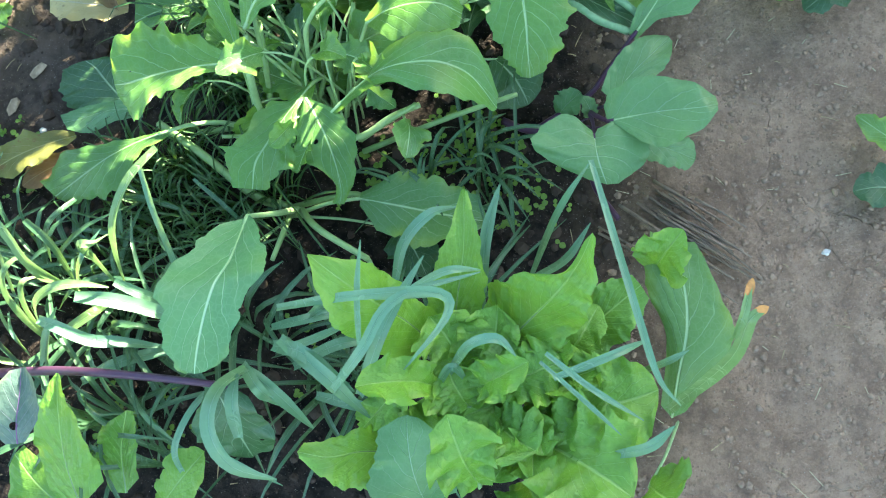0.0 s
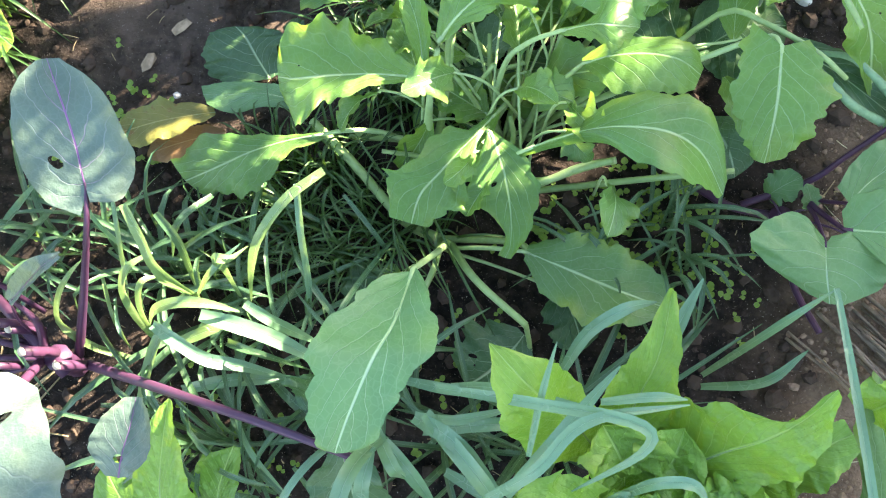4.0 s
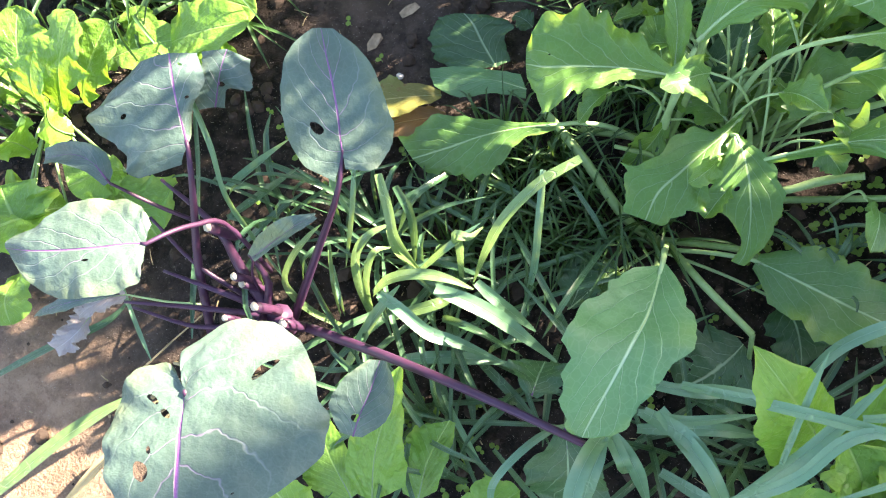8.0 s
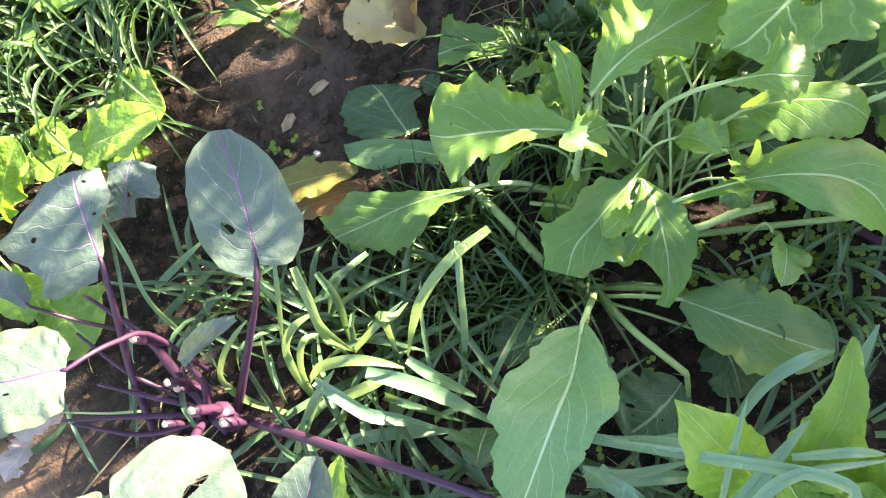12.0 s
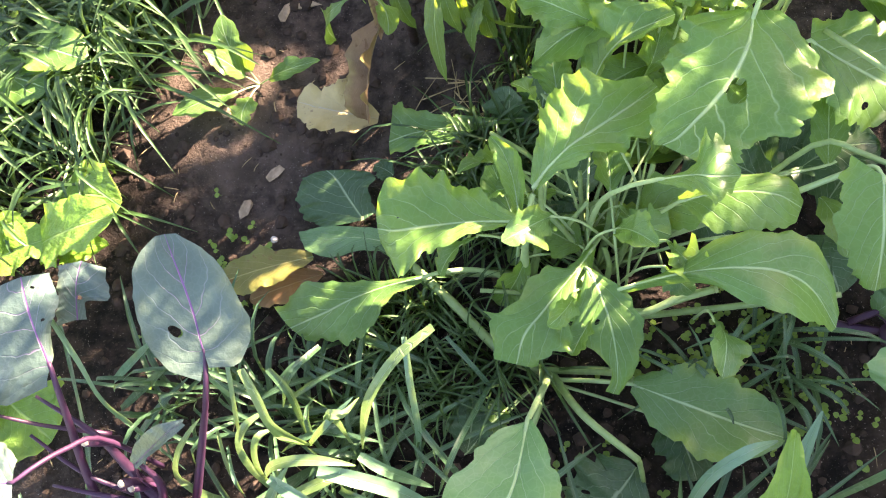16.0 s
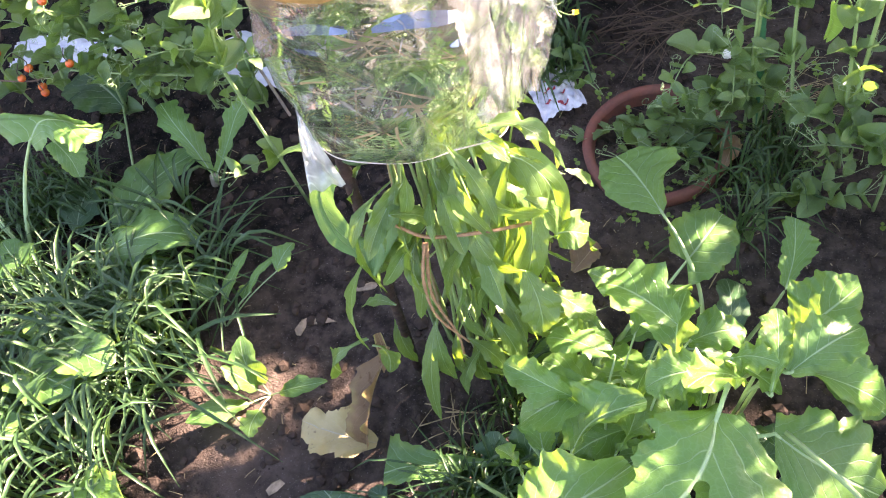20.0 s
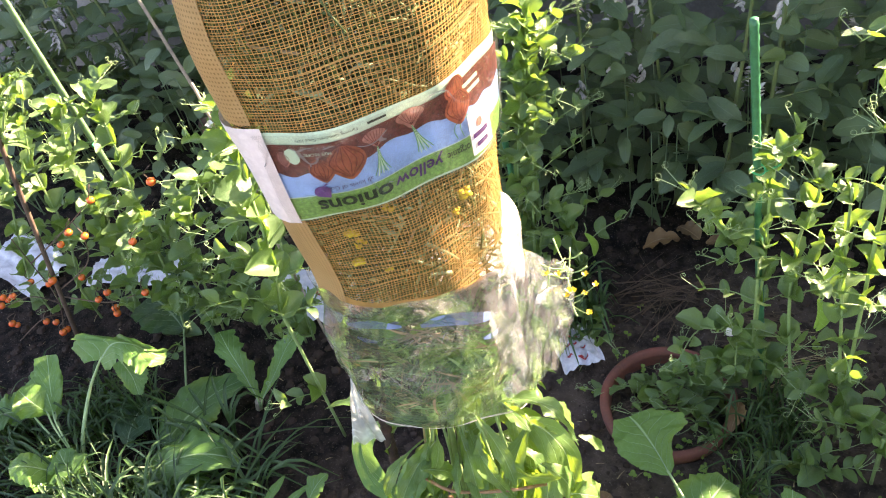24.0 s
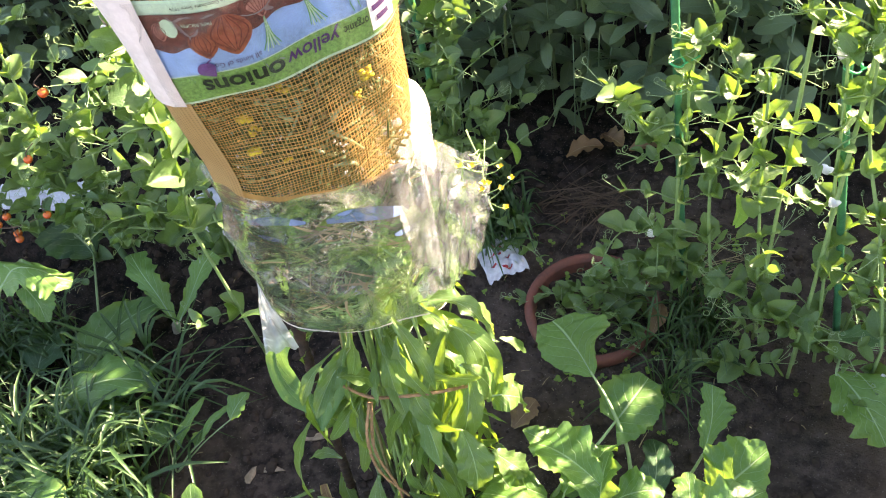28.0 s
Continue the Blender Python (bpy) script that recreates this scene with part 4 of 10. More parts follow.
blade(mustard_far, [(-0.265, 1.133, 0.187), (-0.294, 1.175, 0.190), (-0.329, 1.221, 0.185), (-0.349, 1.244, 0.180)], [(0.007, 0.013), (-0.014, 0.044), (-0.014, 0.055), (0.004, 0.031)], [(0.012, 0.015), (0.006, 0.037), (-0.023, 0.082), (-0.006, 0.044)], stalk=[(-0.190, 0.989, 0.050), (-0.202, 1.036, 0.130), (-0.234, 1.091, 0.170), (-0.265, 1.133, 0.187)], rib=0.0032, teeth=0.03, ripple=0.05, seed=81)
blade(mustard_far, [(-0.224, 1.072, 0.150), (-0.205, 1.098, 0.160), (-0.189, 1.129, 0.160), (-0.176, 1.163, 0.150)], [(0.002, 0.031), (0.003, 0.058), (0.010, 0.047), (0.001, 0.017)], [(-0.034, 0.025), (-0.021, 0.047), (-0.008, 0.047), (-0.003, 0.026)], stalk=[(-0.347, 0.931, 0.010), (-0.298, 0.993, 0.090), (-0.256, 1.029, 0.130), (-0.224, 1.072, 0.150)], rib=0.0034, teeth=0.04, ripple=0.06, cup=-0.1, seed=82)
blade(mustard_far, [(-0.081, 1.033, 0.160), (-0.073, 1.080, 0.180), (-0.075, 1.130, 0.200)], [(0.007, 0.010), (0.007, 0.019), (0.002, 0.013)], [(0.007, 0.007), (0.011, 0.030), (-0.005, 0.019)], stalk=[(-0.126, 1.006, 0.010), (-0.097, 1.023, 0.100), (-0.081, 1.033, 0.160)], rib=0.003, teeth=0.10, ripple=0.12, seed=83)
blade(mustard_far, [(-0.071, 0.933, 0.200), (-0.046, 0.954, 0.230), (-0.024, 0.970, 0.250), (0.000, 0.994, 0.260)], [(0.005, 0.019), (0.003, 0.053), (0.010, 0.048), (0.006, 0.011)], [(0.000, 0.011), (-0.013, 0.040), (0.003, 0.034), (-0.006, 0.012)], stalk=[(-0.157, 0.950, 0.010), (-0.106, 0.934, 0.130), (-0.071, 0.933, 0.200)], rib=0.0035, teeth=0.06, ripple=0.10, lift_l=0.3, seed=84)
blade(mustard_far, [(-0.047, 0.925, 0.150), (-0.014, 0.893, 0.170), (0.024, 0.879, 0.150), (0.055, 0.871, 0.120)], [(-0.002, 0.011), (-0.002, 0.020), (-0.008, 0.050), (-0.002, 0.015)], [(0.008, 0.006), (0.002, 0.020), (0.003, 0.029), (-0.003, 0.012)], stalk=[(-0.148, 0.931, 0.010), (-0.097, 0.930, 0.110), (-0.047, 0.925, 0.150)], rib=0.0035, teeth=0.05, ripple=0.06, seed=85)
blade(mustard_far, [(-0.107, 0.923, 0.180), (-0.097, 0.940, 0.200), (-0.093, 0.961, 0.210)], [(0.001, 0.006), (-0.001, 0.018), (-0.008, 0.014)], [(0.000, 0.007), (0.001, 0.019), (-0.001, 0.015)], rib=0.0025, teeth=0.06, ripple=0.1, seed=86)
leaf(mustard_far, (-0.077, 0.901, 0.200), (0.041, 0.883, 0.160), 0.079, "mustard", root=(-0.215, 0.900, 0.000), rib=0.0035, teeth=0.1)
leaf(mustard_far, (-0.296, 0.984, 0.160), (-0.360, 0.993, 0.240), 0.053, "oval", root=(-0.215, 0.900, 0.000), rib=0.003, ripple=0.15)
leaf(mustard_far, (-0.323, 0.915, 0.140), (-0.258, 0.846, 0.220), 0.052, "broad", root=(-0.215, 0.900, 0.000), rib=0.003)
leaf(mustard_far, (-0.335, 0.858, 0.120), (-0.415, 0.869, 0.180), 0.061, "broad", root=(-0.215, 0.900, 0.000), rib=0.003, ripple=0.12)
rosette = empty("mustard_plant", (-0.392, 0.380, 0.012), "mustard plant with splayed pale stalks and one large drooping leaf", "mustard plant", "mustard plants")
blade(rosette, [(-0.374, 0.306, 0.260), (-0.373, 0.267, 0.290), (-0.374, 0.237, 0.310), (-0.380, 0.204, 0.335), (-0.386, 0.175, 0.340), (-0.394, 0.142, 0.335), (-0.401, 0.114, 0.325), (-0.403, 0.102, 0.320)], [(-0.001, 0.004), (-0.018, 0.023), (-0.020, 0.039), (-0.018, 0.050), (-0.009, 0.040), (-0.024, 0.041), (-0.014, 0.036), (-0.007, 0.014)], [(0.003, 0.003), (-0.010, 0.039), (-0.001, 0.059), (0.014, 0.063), (0.017, 0.048), (0.017, 0.034), (0.011, 0.021), (0.002, 0.010)], stalk=[(-0.382, 0.390, 0.015), (-0.378, 0.349, 0.130), (-0.374, 0.306, 0.260)], mat=ROSETTE, rib=0.0048, teeth=0.0595, cup=0.08, ripple=0.03, nu=60, label="large matt green leaf with pale veins and a nibbled edge")
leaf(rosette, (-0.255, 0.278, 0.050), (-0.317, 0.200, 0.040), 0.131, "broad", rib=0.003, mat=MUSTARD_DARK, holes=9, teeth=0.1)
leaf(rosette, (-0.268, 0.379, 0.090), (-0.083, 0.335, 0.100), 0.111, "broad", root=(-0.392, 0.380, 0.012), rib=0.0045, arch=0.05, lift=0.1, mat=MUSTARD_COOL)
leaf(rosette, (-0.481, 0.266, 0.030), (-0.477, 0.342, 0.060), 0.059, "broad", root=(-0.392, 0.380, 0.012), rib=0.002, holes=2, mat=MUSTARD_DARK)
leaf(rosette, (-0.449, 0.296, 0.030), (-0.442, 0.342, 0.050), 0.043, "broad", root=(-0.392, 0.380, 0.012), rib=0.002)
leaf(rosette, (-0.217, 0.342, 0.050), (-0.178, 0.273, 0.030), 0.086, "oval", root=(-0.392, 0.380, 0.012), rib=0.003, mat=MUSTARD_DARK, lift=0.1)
tube("stalk", [(-0.381, 0.392, 0.015), (-0.326, 0.332, 0.100), (-0.252, 0.285, 0.100)], 0.0055, 0.0045, STALK, rosette)
tube("stalk", [(-0.252, 0.285, 0.100), (-0.244, 0.259, 0.050), (-0.242, 0.224, 0.020)], 0.0035, 0.003, STALK, rosette)
tube("stalk", [(-0.396, 0.393, 0.015), (-0.442, 0.403, 0.050), (-0.517, 0.461, 0.090), (-0.584, 0.509, 0.100)], 0.0075, 0.006, STALK, rosette)
tube("stalk", [(-0.396, 0.393, 0.015), (-0.288, 0.393, 0.070), (-0.261, 0.376, 0.090)], 0.005, 0.004, STALK, rosette)
tube("stalk", [(-0.541, 0.511, 0.050), (-0.450, 0.515, 0.060), (-0.397, 0.516, 0.040)], 0.0055, 0.005, STALK, rosette)
tube("stalk", [(-0.268, 0.467, 0.100), (-0.219, 0.488, 0.120), (-0.179, 0.500, 0.140)], 0.005, 0.004, STALK, rosette)
tube("stalk", [(-0.432, 0.488, 0.010), (-0.404, 0.552, 0.125), (-0.396, 0.613, 0.200)], 0.005, 0.0035, STALK, mustard)
tube("stalk", [(-0.424, 0.488, 0.010), (-0.403, 0.552, 0.130), (-0.400, 0.614, 0.210)], 0.005, 0.0035, STALK, mustard)
tube("stalk", [(-0.310, 0.541, 0.020), (-0.279, 0.592, 0.120), (-0.265, 0.645, 0.180)], 0.005, 0.0035, STALK, mustard)
tube("stalk", [(-0.330, 0.556, 0.020), (-0.316, 0.597, 0.110), (-0.318, 0.644, 0.160)], 0.005, 0.0035, STALK, mustard)
tube("stalk", [(-0.299, 0.553, 0.020), (-0.260, 0.581, 0.100), (-0.237, 0.614, 0.140)], 0.005, 0.0035, STALK, mustard)
tube("stalk", [(-0.291, 0.566, 0.020), (-0.217, 0.591, 0.130), (-0.164, 0.619, 0.200)], 0.005, 0.0035, STALK, mustard)
tube("stalk", [(-0.351, 0.506, 0.020), (-0.392, 0.508, 0.055), (-0.452, 0.516, 0.050)], 0.005, 0.0035, STALK, mustard)
tube("stalk", [(-0.391, 0.390, 0.020), (-0.384, 0.337, 0.080), (-0.393, 0.288, 0.100)], 0.005, 0.0035, STALK, mustard)
tube("stalk", [(-0.320, 0.516, 0.020), (-0.312, 0.532, 0.080), (-0.320, 0.554, 0.100)], 0.005, 0.0035, STALK, mustard)
tube("stalk", [(-0.280, 0.479, 0.020), (-0.144, 0.492, 0.100), (-0.035, 0.508, 0.140)], 0.005, 0.0035, STALK, mustard)

# ---- fallen and yellowing leaves on the soil ----
fallen = empty("fallen_leaf", (-0.749, 0.623, 0.000), "dark green wilted leaf lying on the soil", "leaf")
blade(fallen, [(-0.686, 0.586, 0.030), (-0.720, 0.622, 0.022), (-0.747, 0.652, 0.020), (-0.766, 0.666, 0.020)], [(0.032, 0.056), (0.030, 0.075), (0.033, 0.051), (0.012, 0.021)], [(-0.003, 0.022), (-0.012, 0.032), (-0.036, 0.052), (-0.022, 0.025)], mat=MUSTARD_DARK, teeth=0.04, rib=0.003, ripple=0.06, seed=47, name="blade")
fallen = empty("fallen_leaf", (-0.683, 0.680, 0.000), "small dark leaf scrap lying on the soil", "leaf")
leaf(fallen, (-0.655, 0.665, 0.020), (-0.689, 0.678, 0.020), 0.035, "oval", rib=0.0015, mat=MUSTARD_DARK, name="blade")
fallen = empty("fallen_leaf", (-0.729, 0.552, 0.000), "dull green limp leaf sagging to the soil", "leaf")
blade(fallen, [(-0.620, 0.539, 0.090), (-0.671, 0.544, 0.080), (-0.731, 0.542, 0.060), (-0.775, 0.542, 0.050)], [(-0.007, 0.016), (-0.013, 0.018), (-0.015, 0.026), (-0.017, 0.017)], [(0.013, 0.019), (0.008, 0.018), (0.009, 0.021), (0.002, 0.011)], mat=KOHL_GREEN, teeth=0.02, rib=0.003, ripple=0.03, seed=48, name="blade")
fallen = empty("fallen_leaf", (-0.862, 0.501, 0.000), "blotched yellow leaf lying on the soil", "leaf")
leaf(fallen, (-0.749, 0.518, 0.050), (-0.896, 0.465, 0.040), 0.064, "broad", rib=0.003, mat=YELLOWED, name="blade")
fallen = empty("fallen_leaf", (-0.809, 0.469, 0.000), "tan papery dead leaf lying on the soil", "leaf")
leaf(fallen, (-0.741, 0.499, 0.020), (-0.851, 0.446, 0.020), 0.052, "broad", rib=0.002, mat=DEAD, ripple=0.1, name="blade")

# ---- kohlrabi with purple stalks ----
kohlrabi = empty("kohlrabi", (-0.889, 0.128, 0.000), "kohlrabi plant with purple stalks and blue-grey leaves", "kohlrabi", "kohlrabi plants")
blade(kohlrabi, [(-0.760, 0.333, 0.288), (-0.766, 0.346, 0.292), (-0.777, 0.373, 0.300), (-0.790, 0.404, 0.315), (-0.805, 0.434, 0.328), (-0.817, 0.460, 0.338)], [(-0.031, 0.016), (-0.015, 0.054), (0.005, 0.064), (0.011, 0.061), (0.014, 0.039), (0.001, 0.011)], [(-0.019, 0.000), (-0.039, 0.038), (-0.034, 0.063), (-0.021, 0.060), (-0.009, 0.046), (-0.004, 0.015)], holes=((0.32, 0.4, 0.035, 0.13), (0.36, 0.5, 0.02, 0.06)), stalk=[(-0.849, 0.143, 0.060), (-0.801, 0.224, 0.170), (-0.762, 0.285, 0.260), (-0.760, 0.333, 0.288)], mat=KOHL, rib_mat=LILAC, stalk_mat=PURPLE, teeth=0.012, rib=0.0036, stalk_r=0.0068, cup=0.10, ripple=0.03, seed=5)
blade(kohlrabi, [(-0.787, 0.024, 0.400), (-0.784, 0.015, 0.400), (-0.779, 0.003, 0.405), (-0.772, -0.015, 0.410), (-0.759, -0.036, 0.420), (-0.749, -0.058, 0.425), (-0.736, -0.080, 0.430), (-0.725, -0.103, 0.425)], [(-0.019, 0.003), (-0.056, -0.003), (-0.098, 0.064), (-0.082, 0.121), (-0.043, 0.142), (-0.026, 0.144), (-0.009, 0.095), (-0.001, 0.015)], [(-0.017, 0.009), (-0.048, 0.025), (-0.057, 0.056), (-0.049, 0.077), (-0.032, 0.089), (-0.015, 0.078), (-0.004, 0.051), (-0.006, 0.014)], holes=((0.44, 0.7, 0.018, 0.14), (0.34, -0.5, 0.018, 0.12), (0.36, -0.25, 0.02, 0.1), (0.66, -0.45, 0.05, 0.1), (0.83, 0.5, 0.01, 0.04), (0.56, -0.35, 0.02, 0.05)), stalk=[(-0.873, 0.130, 0.100), (-0.824, 0.062, 0.250), (-0.801, 0.036, 0.370), (-0.787, 0.024, 0.400)], mat=KOHL, rib_mat=LILAC, stalk_mat=PURPLE, teeth=0.012, rib=0.0042, stalk_r=0.0068, cup=-0.12, ripple=0.05, seed=77, nu=60, nv=26, label="broad blue-grey leaf with purple veins and holes")
blade(kohlrabi, [(-0.920, 0.159, 0.355), (-0.939, 0.153, 0.360), (-0.972, 0.138, 0.365), (-1.012, 0.124, 0.365), (-1.055, 0.113, 0.360), (-1.097, 0.107, 0.350)], [(0.003, 0.019), (-0.015, 0.043), (-0.015, 0.053), (-0.008, 0.055), (-0.003, 0.040), (-0.005, 0.010)], [(0.000, 0.024), (-0.009, 0.044), (-0.010, 0.061), (0.001, 0.057), (0.005, 0.030), (-0.001, 0.010)], holes=((0.47, 0.25, 0.03, 0.05),), stalk=[(-0.878, 0.190, 0.120), (-0.888, 0.217, 0.260), (-0.898, 0.200, 0.310), (-0.907, 0.180, 0.340), (-0.920, 0.159, 0.355)], mat=KOHL, rib_mat=LILAC, stalk_mat=PURPLE, teeth=0.012, rib=0.004, stalk_r=0.0036, cup=-0.15, ripple=0.07, quilt=0.05)
blade(kohlrabi, [(-0.951, 0.290, 0.300), (-0.962, 0.316, 0.315), (-0.975, 0.341, 0.325), (-0.988, 0.367, 0.330), (-1.006, 0.393, 0.325)], [(-0.018, 0.014), (-0.049, 0.080), (-0.042, 0.089), (-0.022, 0.126), (0.002, 0.045)], [(0.014, 0.006), (0.014, 0.016), (-0.003, 0.030), (-0.009, 0.038), (-0.007, 0.033)], holes=((0.86, -0.3, 0.03, 0.1), (0.47, -0.5, 0.02, 0.12), (0.64, 0.65, 0.02, 0.06)), stalk=[(-0.963, 0.084, 0.060), (-0.963, 0.166, 0.160), (-0.953, 0.222, 0.230), (-0.946, 0.262, 0.280), (-0.951, 0.290, 0.300)], mat=KOHL, rib_mat=LILAC, stalk_mat=PURPLE, teeth=0.012, rib=0.0046, stalk_r=0.0072, cup=-0.15, ripple=0.05, seed=11)
blade(kohlrabi, [(-0.955, 0.356, 0.270), (-0.952, 0.377, 0.285), (-0.950, 0.400, 0.295), (-0.958, 0.429, 0.285)], [(-0.011, 0.032), (-0.012, 0.027), (-0.009, 0.030), (-0.008, 0.039)], [(0.001, 0.014), (0.000, 0.014), (-0.018, 0.044), (-0.007, 0.032)], holes=((0.41, -0.25, 0.05, 0.22),), mat=KOHL, rib_mat=LILAC, stalk_mat=PURPLE, teeth=0.012, rib=0.003, cup=-0.1, ripple=0.06, seed=12)
blade(kohlrabi, [(-1.065, 0.227, 0.260), (-1.088, 0.244, 0.275), (-1.130, 0.249, 0.270), (-1.192, 0.239, 0.240)], [(0.007, 0.006), (0.007, 0.014), (0.005, 0.018), (-0.008, 0.008)], [(0.002, 0.016), (-0.008, 0.020), (-0.000, 0.016), (0.002, 0.012)], stalk=[(-0.947, 0.222, 0.150), (-1.011, 0.221, 0.210), (-1.065, 0.227, 0.260)], mat=KOHL, rib_mat=LILAC, stalk_mat=PURPLE, teeth=0.012, rib=0.003, cup=0.25, ripple=0.05, seed=13)
blade(kohlrabi, [(-1.066, 0.099, 0.140), (-1.084, 0.087, 0.150), (-1.111, 0.067, 0.140), (-1.138, 0.050, 0.120)], [(0.000, 0.015), (-0.001, 0.017), (-0.002, 0.015), (-0.003, 0.010)], [(0.002, 0.011), (0.002, 0.014), (0.006, 0.015), (0.004, 0.010)], stalk=[(-0.975, 0.119, 0.090), (-1.015, 0.108, 0.110), (-1.066, 0.099, 0.140)], mat=WITHERED, teeth=0.1, rib=0.002, cup=0.5, ripple=0.2, quilt=0.15, seed=14, label="withered whitish leaf")
blade(kohlrabi, [(-1.135, 0.054, 0.100), (-1.136, 0.031, 0.110), (-1.156, 0.009, 0.100), (-1.184, -0.008, 0.080)], [(-0.003, 0.012), (-0.009, 0.021), (-0.012, 0.026), (-0.001, 0.013)], [(0.004, 0.013), (0.010, 0.020), (0.005, 0.019), (0.002, 0.010)], mat=WITHERED, teeth=0.1, rib=0.002, cup=0.4, ripple=0.2, quilt=0.15, seed=15, label="withered whitish leaf")
blade(kohlrabi, [(-0.648, 0.027, 0.260), (-0.643, 0.055, 0.275), (-0.638, 0.082, 0.285), (-0.637, 0.115, 0.290)], [(-0.002, 0.014), (-0.006, 0.035), (-0.000, 0.031), (-0.003, 0.011)], [(0.004, 0.011), (0.008, 0.033), (0.014, 0.030), (0.004, 0.011)], holes=((0.25, 0.1, 0.06, 0.2),), mat=KOHL, rib_mat=LILAC, stalk_mat=PURPLE, teeth=0.012, rib=0.003, cup=0.3, ripple=0.04)
blade(kohlrabi, [(-0.859, 0.190, 0.220), (-0.828, 0.213, 0.250), (-0.795, 0.232, 0.280), (-0.761, 0.251, 0.300)], [(-0.008, 0.009), (-0.008, 0.015), (0.001, 0.013), (-0.003, 0.004)], [(0.004, 0.006), (0.007, 0.011), (0.002, 0.012), (0.001, 0.005)], stalk=[(-0.882, 0.152, 0.100), (-0.876, 0.172, 0.170), (-0.859, 0.190, 0.220)], mat=KOHL, rib_mat=LILAC, stalk_mat=PURPLE, teeth=0.012, rib=0.002, cup=0.3)
leaf(kohlrabi, (-1.070, 0.097, 0.150), (-1.208, 0.029, 0.120), 0.021, "lance", rib=0.003, mat=KOHL, stalk_mat=PURPLE)
leaf(kohlrabi, (-0.481, 0.132, 0.170), (-0.483, 0.179, 0.120), 0.075, "broad", rib=0.003, teeth=0.12, mat=MUSTARD_DARK, stalk_mat=LILAC)
leaf(kohlrabi, (-0.430, 0.106, 0.200), (-0.412, 0.014, 0.080), 0.099, "broad", rib=0.004, teeth=0.06, holes=3, mat=MUSTARD_DARK, stalk_mat=LILAC)
tube("stalk", [(-0.821, 0.133, 0.080), (-0.644, 0.123, 0.190), (-0.509, 0.110, 0.225), (-0.392, 0.095, 0.250)], 0.0070, 0.0042, PURPLE, kohlrabi)
tube("stalk", [(-0.841, 0.116, 0.090), (-0.908, 0.177, 0.140), (-0.937, 0.219, 0.200), (-1.024, 0.256, 0.220)], 0.0101, 0.0022, PURPLE, kohlrabi, bumpy=0.12)
tube("stalk", [(-0.857, 0.134, 0.100), (-0.959, 0.112, 0.130), (-1.057, 0.089, 0.150)], 0.0054, 0.0022, PURPLE, kohlrabi)
tube("stalk", [(-0.861, 0.134, 0.090), (-0.957, 0.089, 0.100), (-1.061, 0.085, 0.120)], 0.0050, 0.0022, PURPLE, kohlrabi)
tube("stalk", [(-0.868, 0.139, 0.100), (-0.920, 0.141, 0.140), (-1.010, 0.145, 0.160)], 0.0065, 0.0022, PURPLE, kohlrabi)
tube("stalk", [(-0.877, 0.141, 0.100), (-0.964, 0.166, 0.160), (-1.033, 0.206, 0.200)], 0.0043, 0.0022, PURPLE, kohlrabi)
tube("stalk", [(-0.878, 0.130, 0.090), (-0.862, 0.172, 0.150), (-0.877, 0.196, 0.200)], 0.0079, 0.0022, PURPLE, kohlrabi)
tube("trunk", [(-0.886, 0.123, -0.020), (-0.863, 0.128, 0.050), (-0.848, 0.135, 0.110)], 0.014, 0.017, PURPLE, kohlrabi, bumpy=0.2)
tube("stalk_stub", [(-0.852, 0.141, 0.110), (-0.856, 0.135, 0.176)], 0.007, 0.007, PURPLE, kohlrabi, n=4)
tube("cut_end", [(-0.856, 0.135, 0.176), (-0.857, 0.133, 0.179)], 0.0069, 0.0049, CUT, kohlrabi, n=3)
tube("stalk_stub", [(-0.820, 0.132, 0.080), (-0.824, 0.126, 0.146)], 0.007, 0.007, PURPLE, kohlrabi, n=4)
tube("cut_end", [(-0.824, 0.126, 0.146), (-0.825, 0.124, 0.149)], 0.0069, 0.0049, CUT, kohlrabi, n=3)
tube("stalk_stub", [(-0.889, 0.170, 0.120), (-0.893, 0.164, 0.186)], 0.006, 0.006, PURPLE, kohlrabi, n=4)
tube("cut_end", [(-0.893, 0.164, 0.186), (-0.894, 0.162, 0.189)], 0.0059, 0.0042, CUT, kohlrabi, n=3)
tube("stalk_stub", [(-0.918, 0.216, 0.175), (-0.922, 0.210, 0.241)], 0.007, 0.007, PURPLE, kohlrabi, n=4)
tube("cut_end", [(-0.922, 0.210, 0.241), (-0.923, 0.208, 0.244)], 0.0069, 0.0049, CUT, kohlrabi, n=3)
tube("stalk_stub", [(-0.885, 0.165, 0.100), (-0.889, 0.159, 0.166)], 0.006, 0.006, PURPLE, kohlrabi, n=4)
tube("cut_end", [(-0.889, 0.159, 0.166), (-0.890, 0.157, 0.169)], 0.0059, 0.0042, CUT, kohlrabi, n=3)
tube("stalk_stub", [(-0.902, 0.116, 0.080), (-0.906, 0.110, 0.146)], 0.005, 0.005, PURPLE, kohlrabi, n=4)
tube("cut_end", [(-0.906, 0.110, 0.146), (-0.907, 0.108, 0.149)], 0.0049, 0.0035, CUT, kohlrabi, n=3)
kohlrabi_young = empty("kohlrabi", (0.054, 0.494, 0.000), "young kohlrabi with smooth green leaves beside the path", "kohlrabi", "kohlrabi plants")
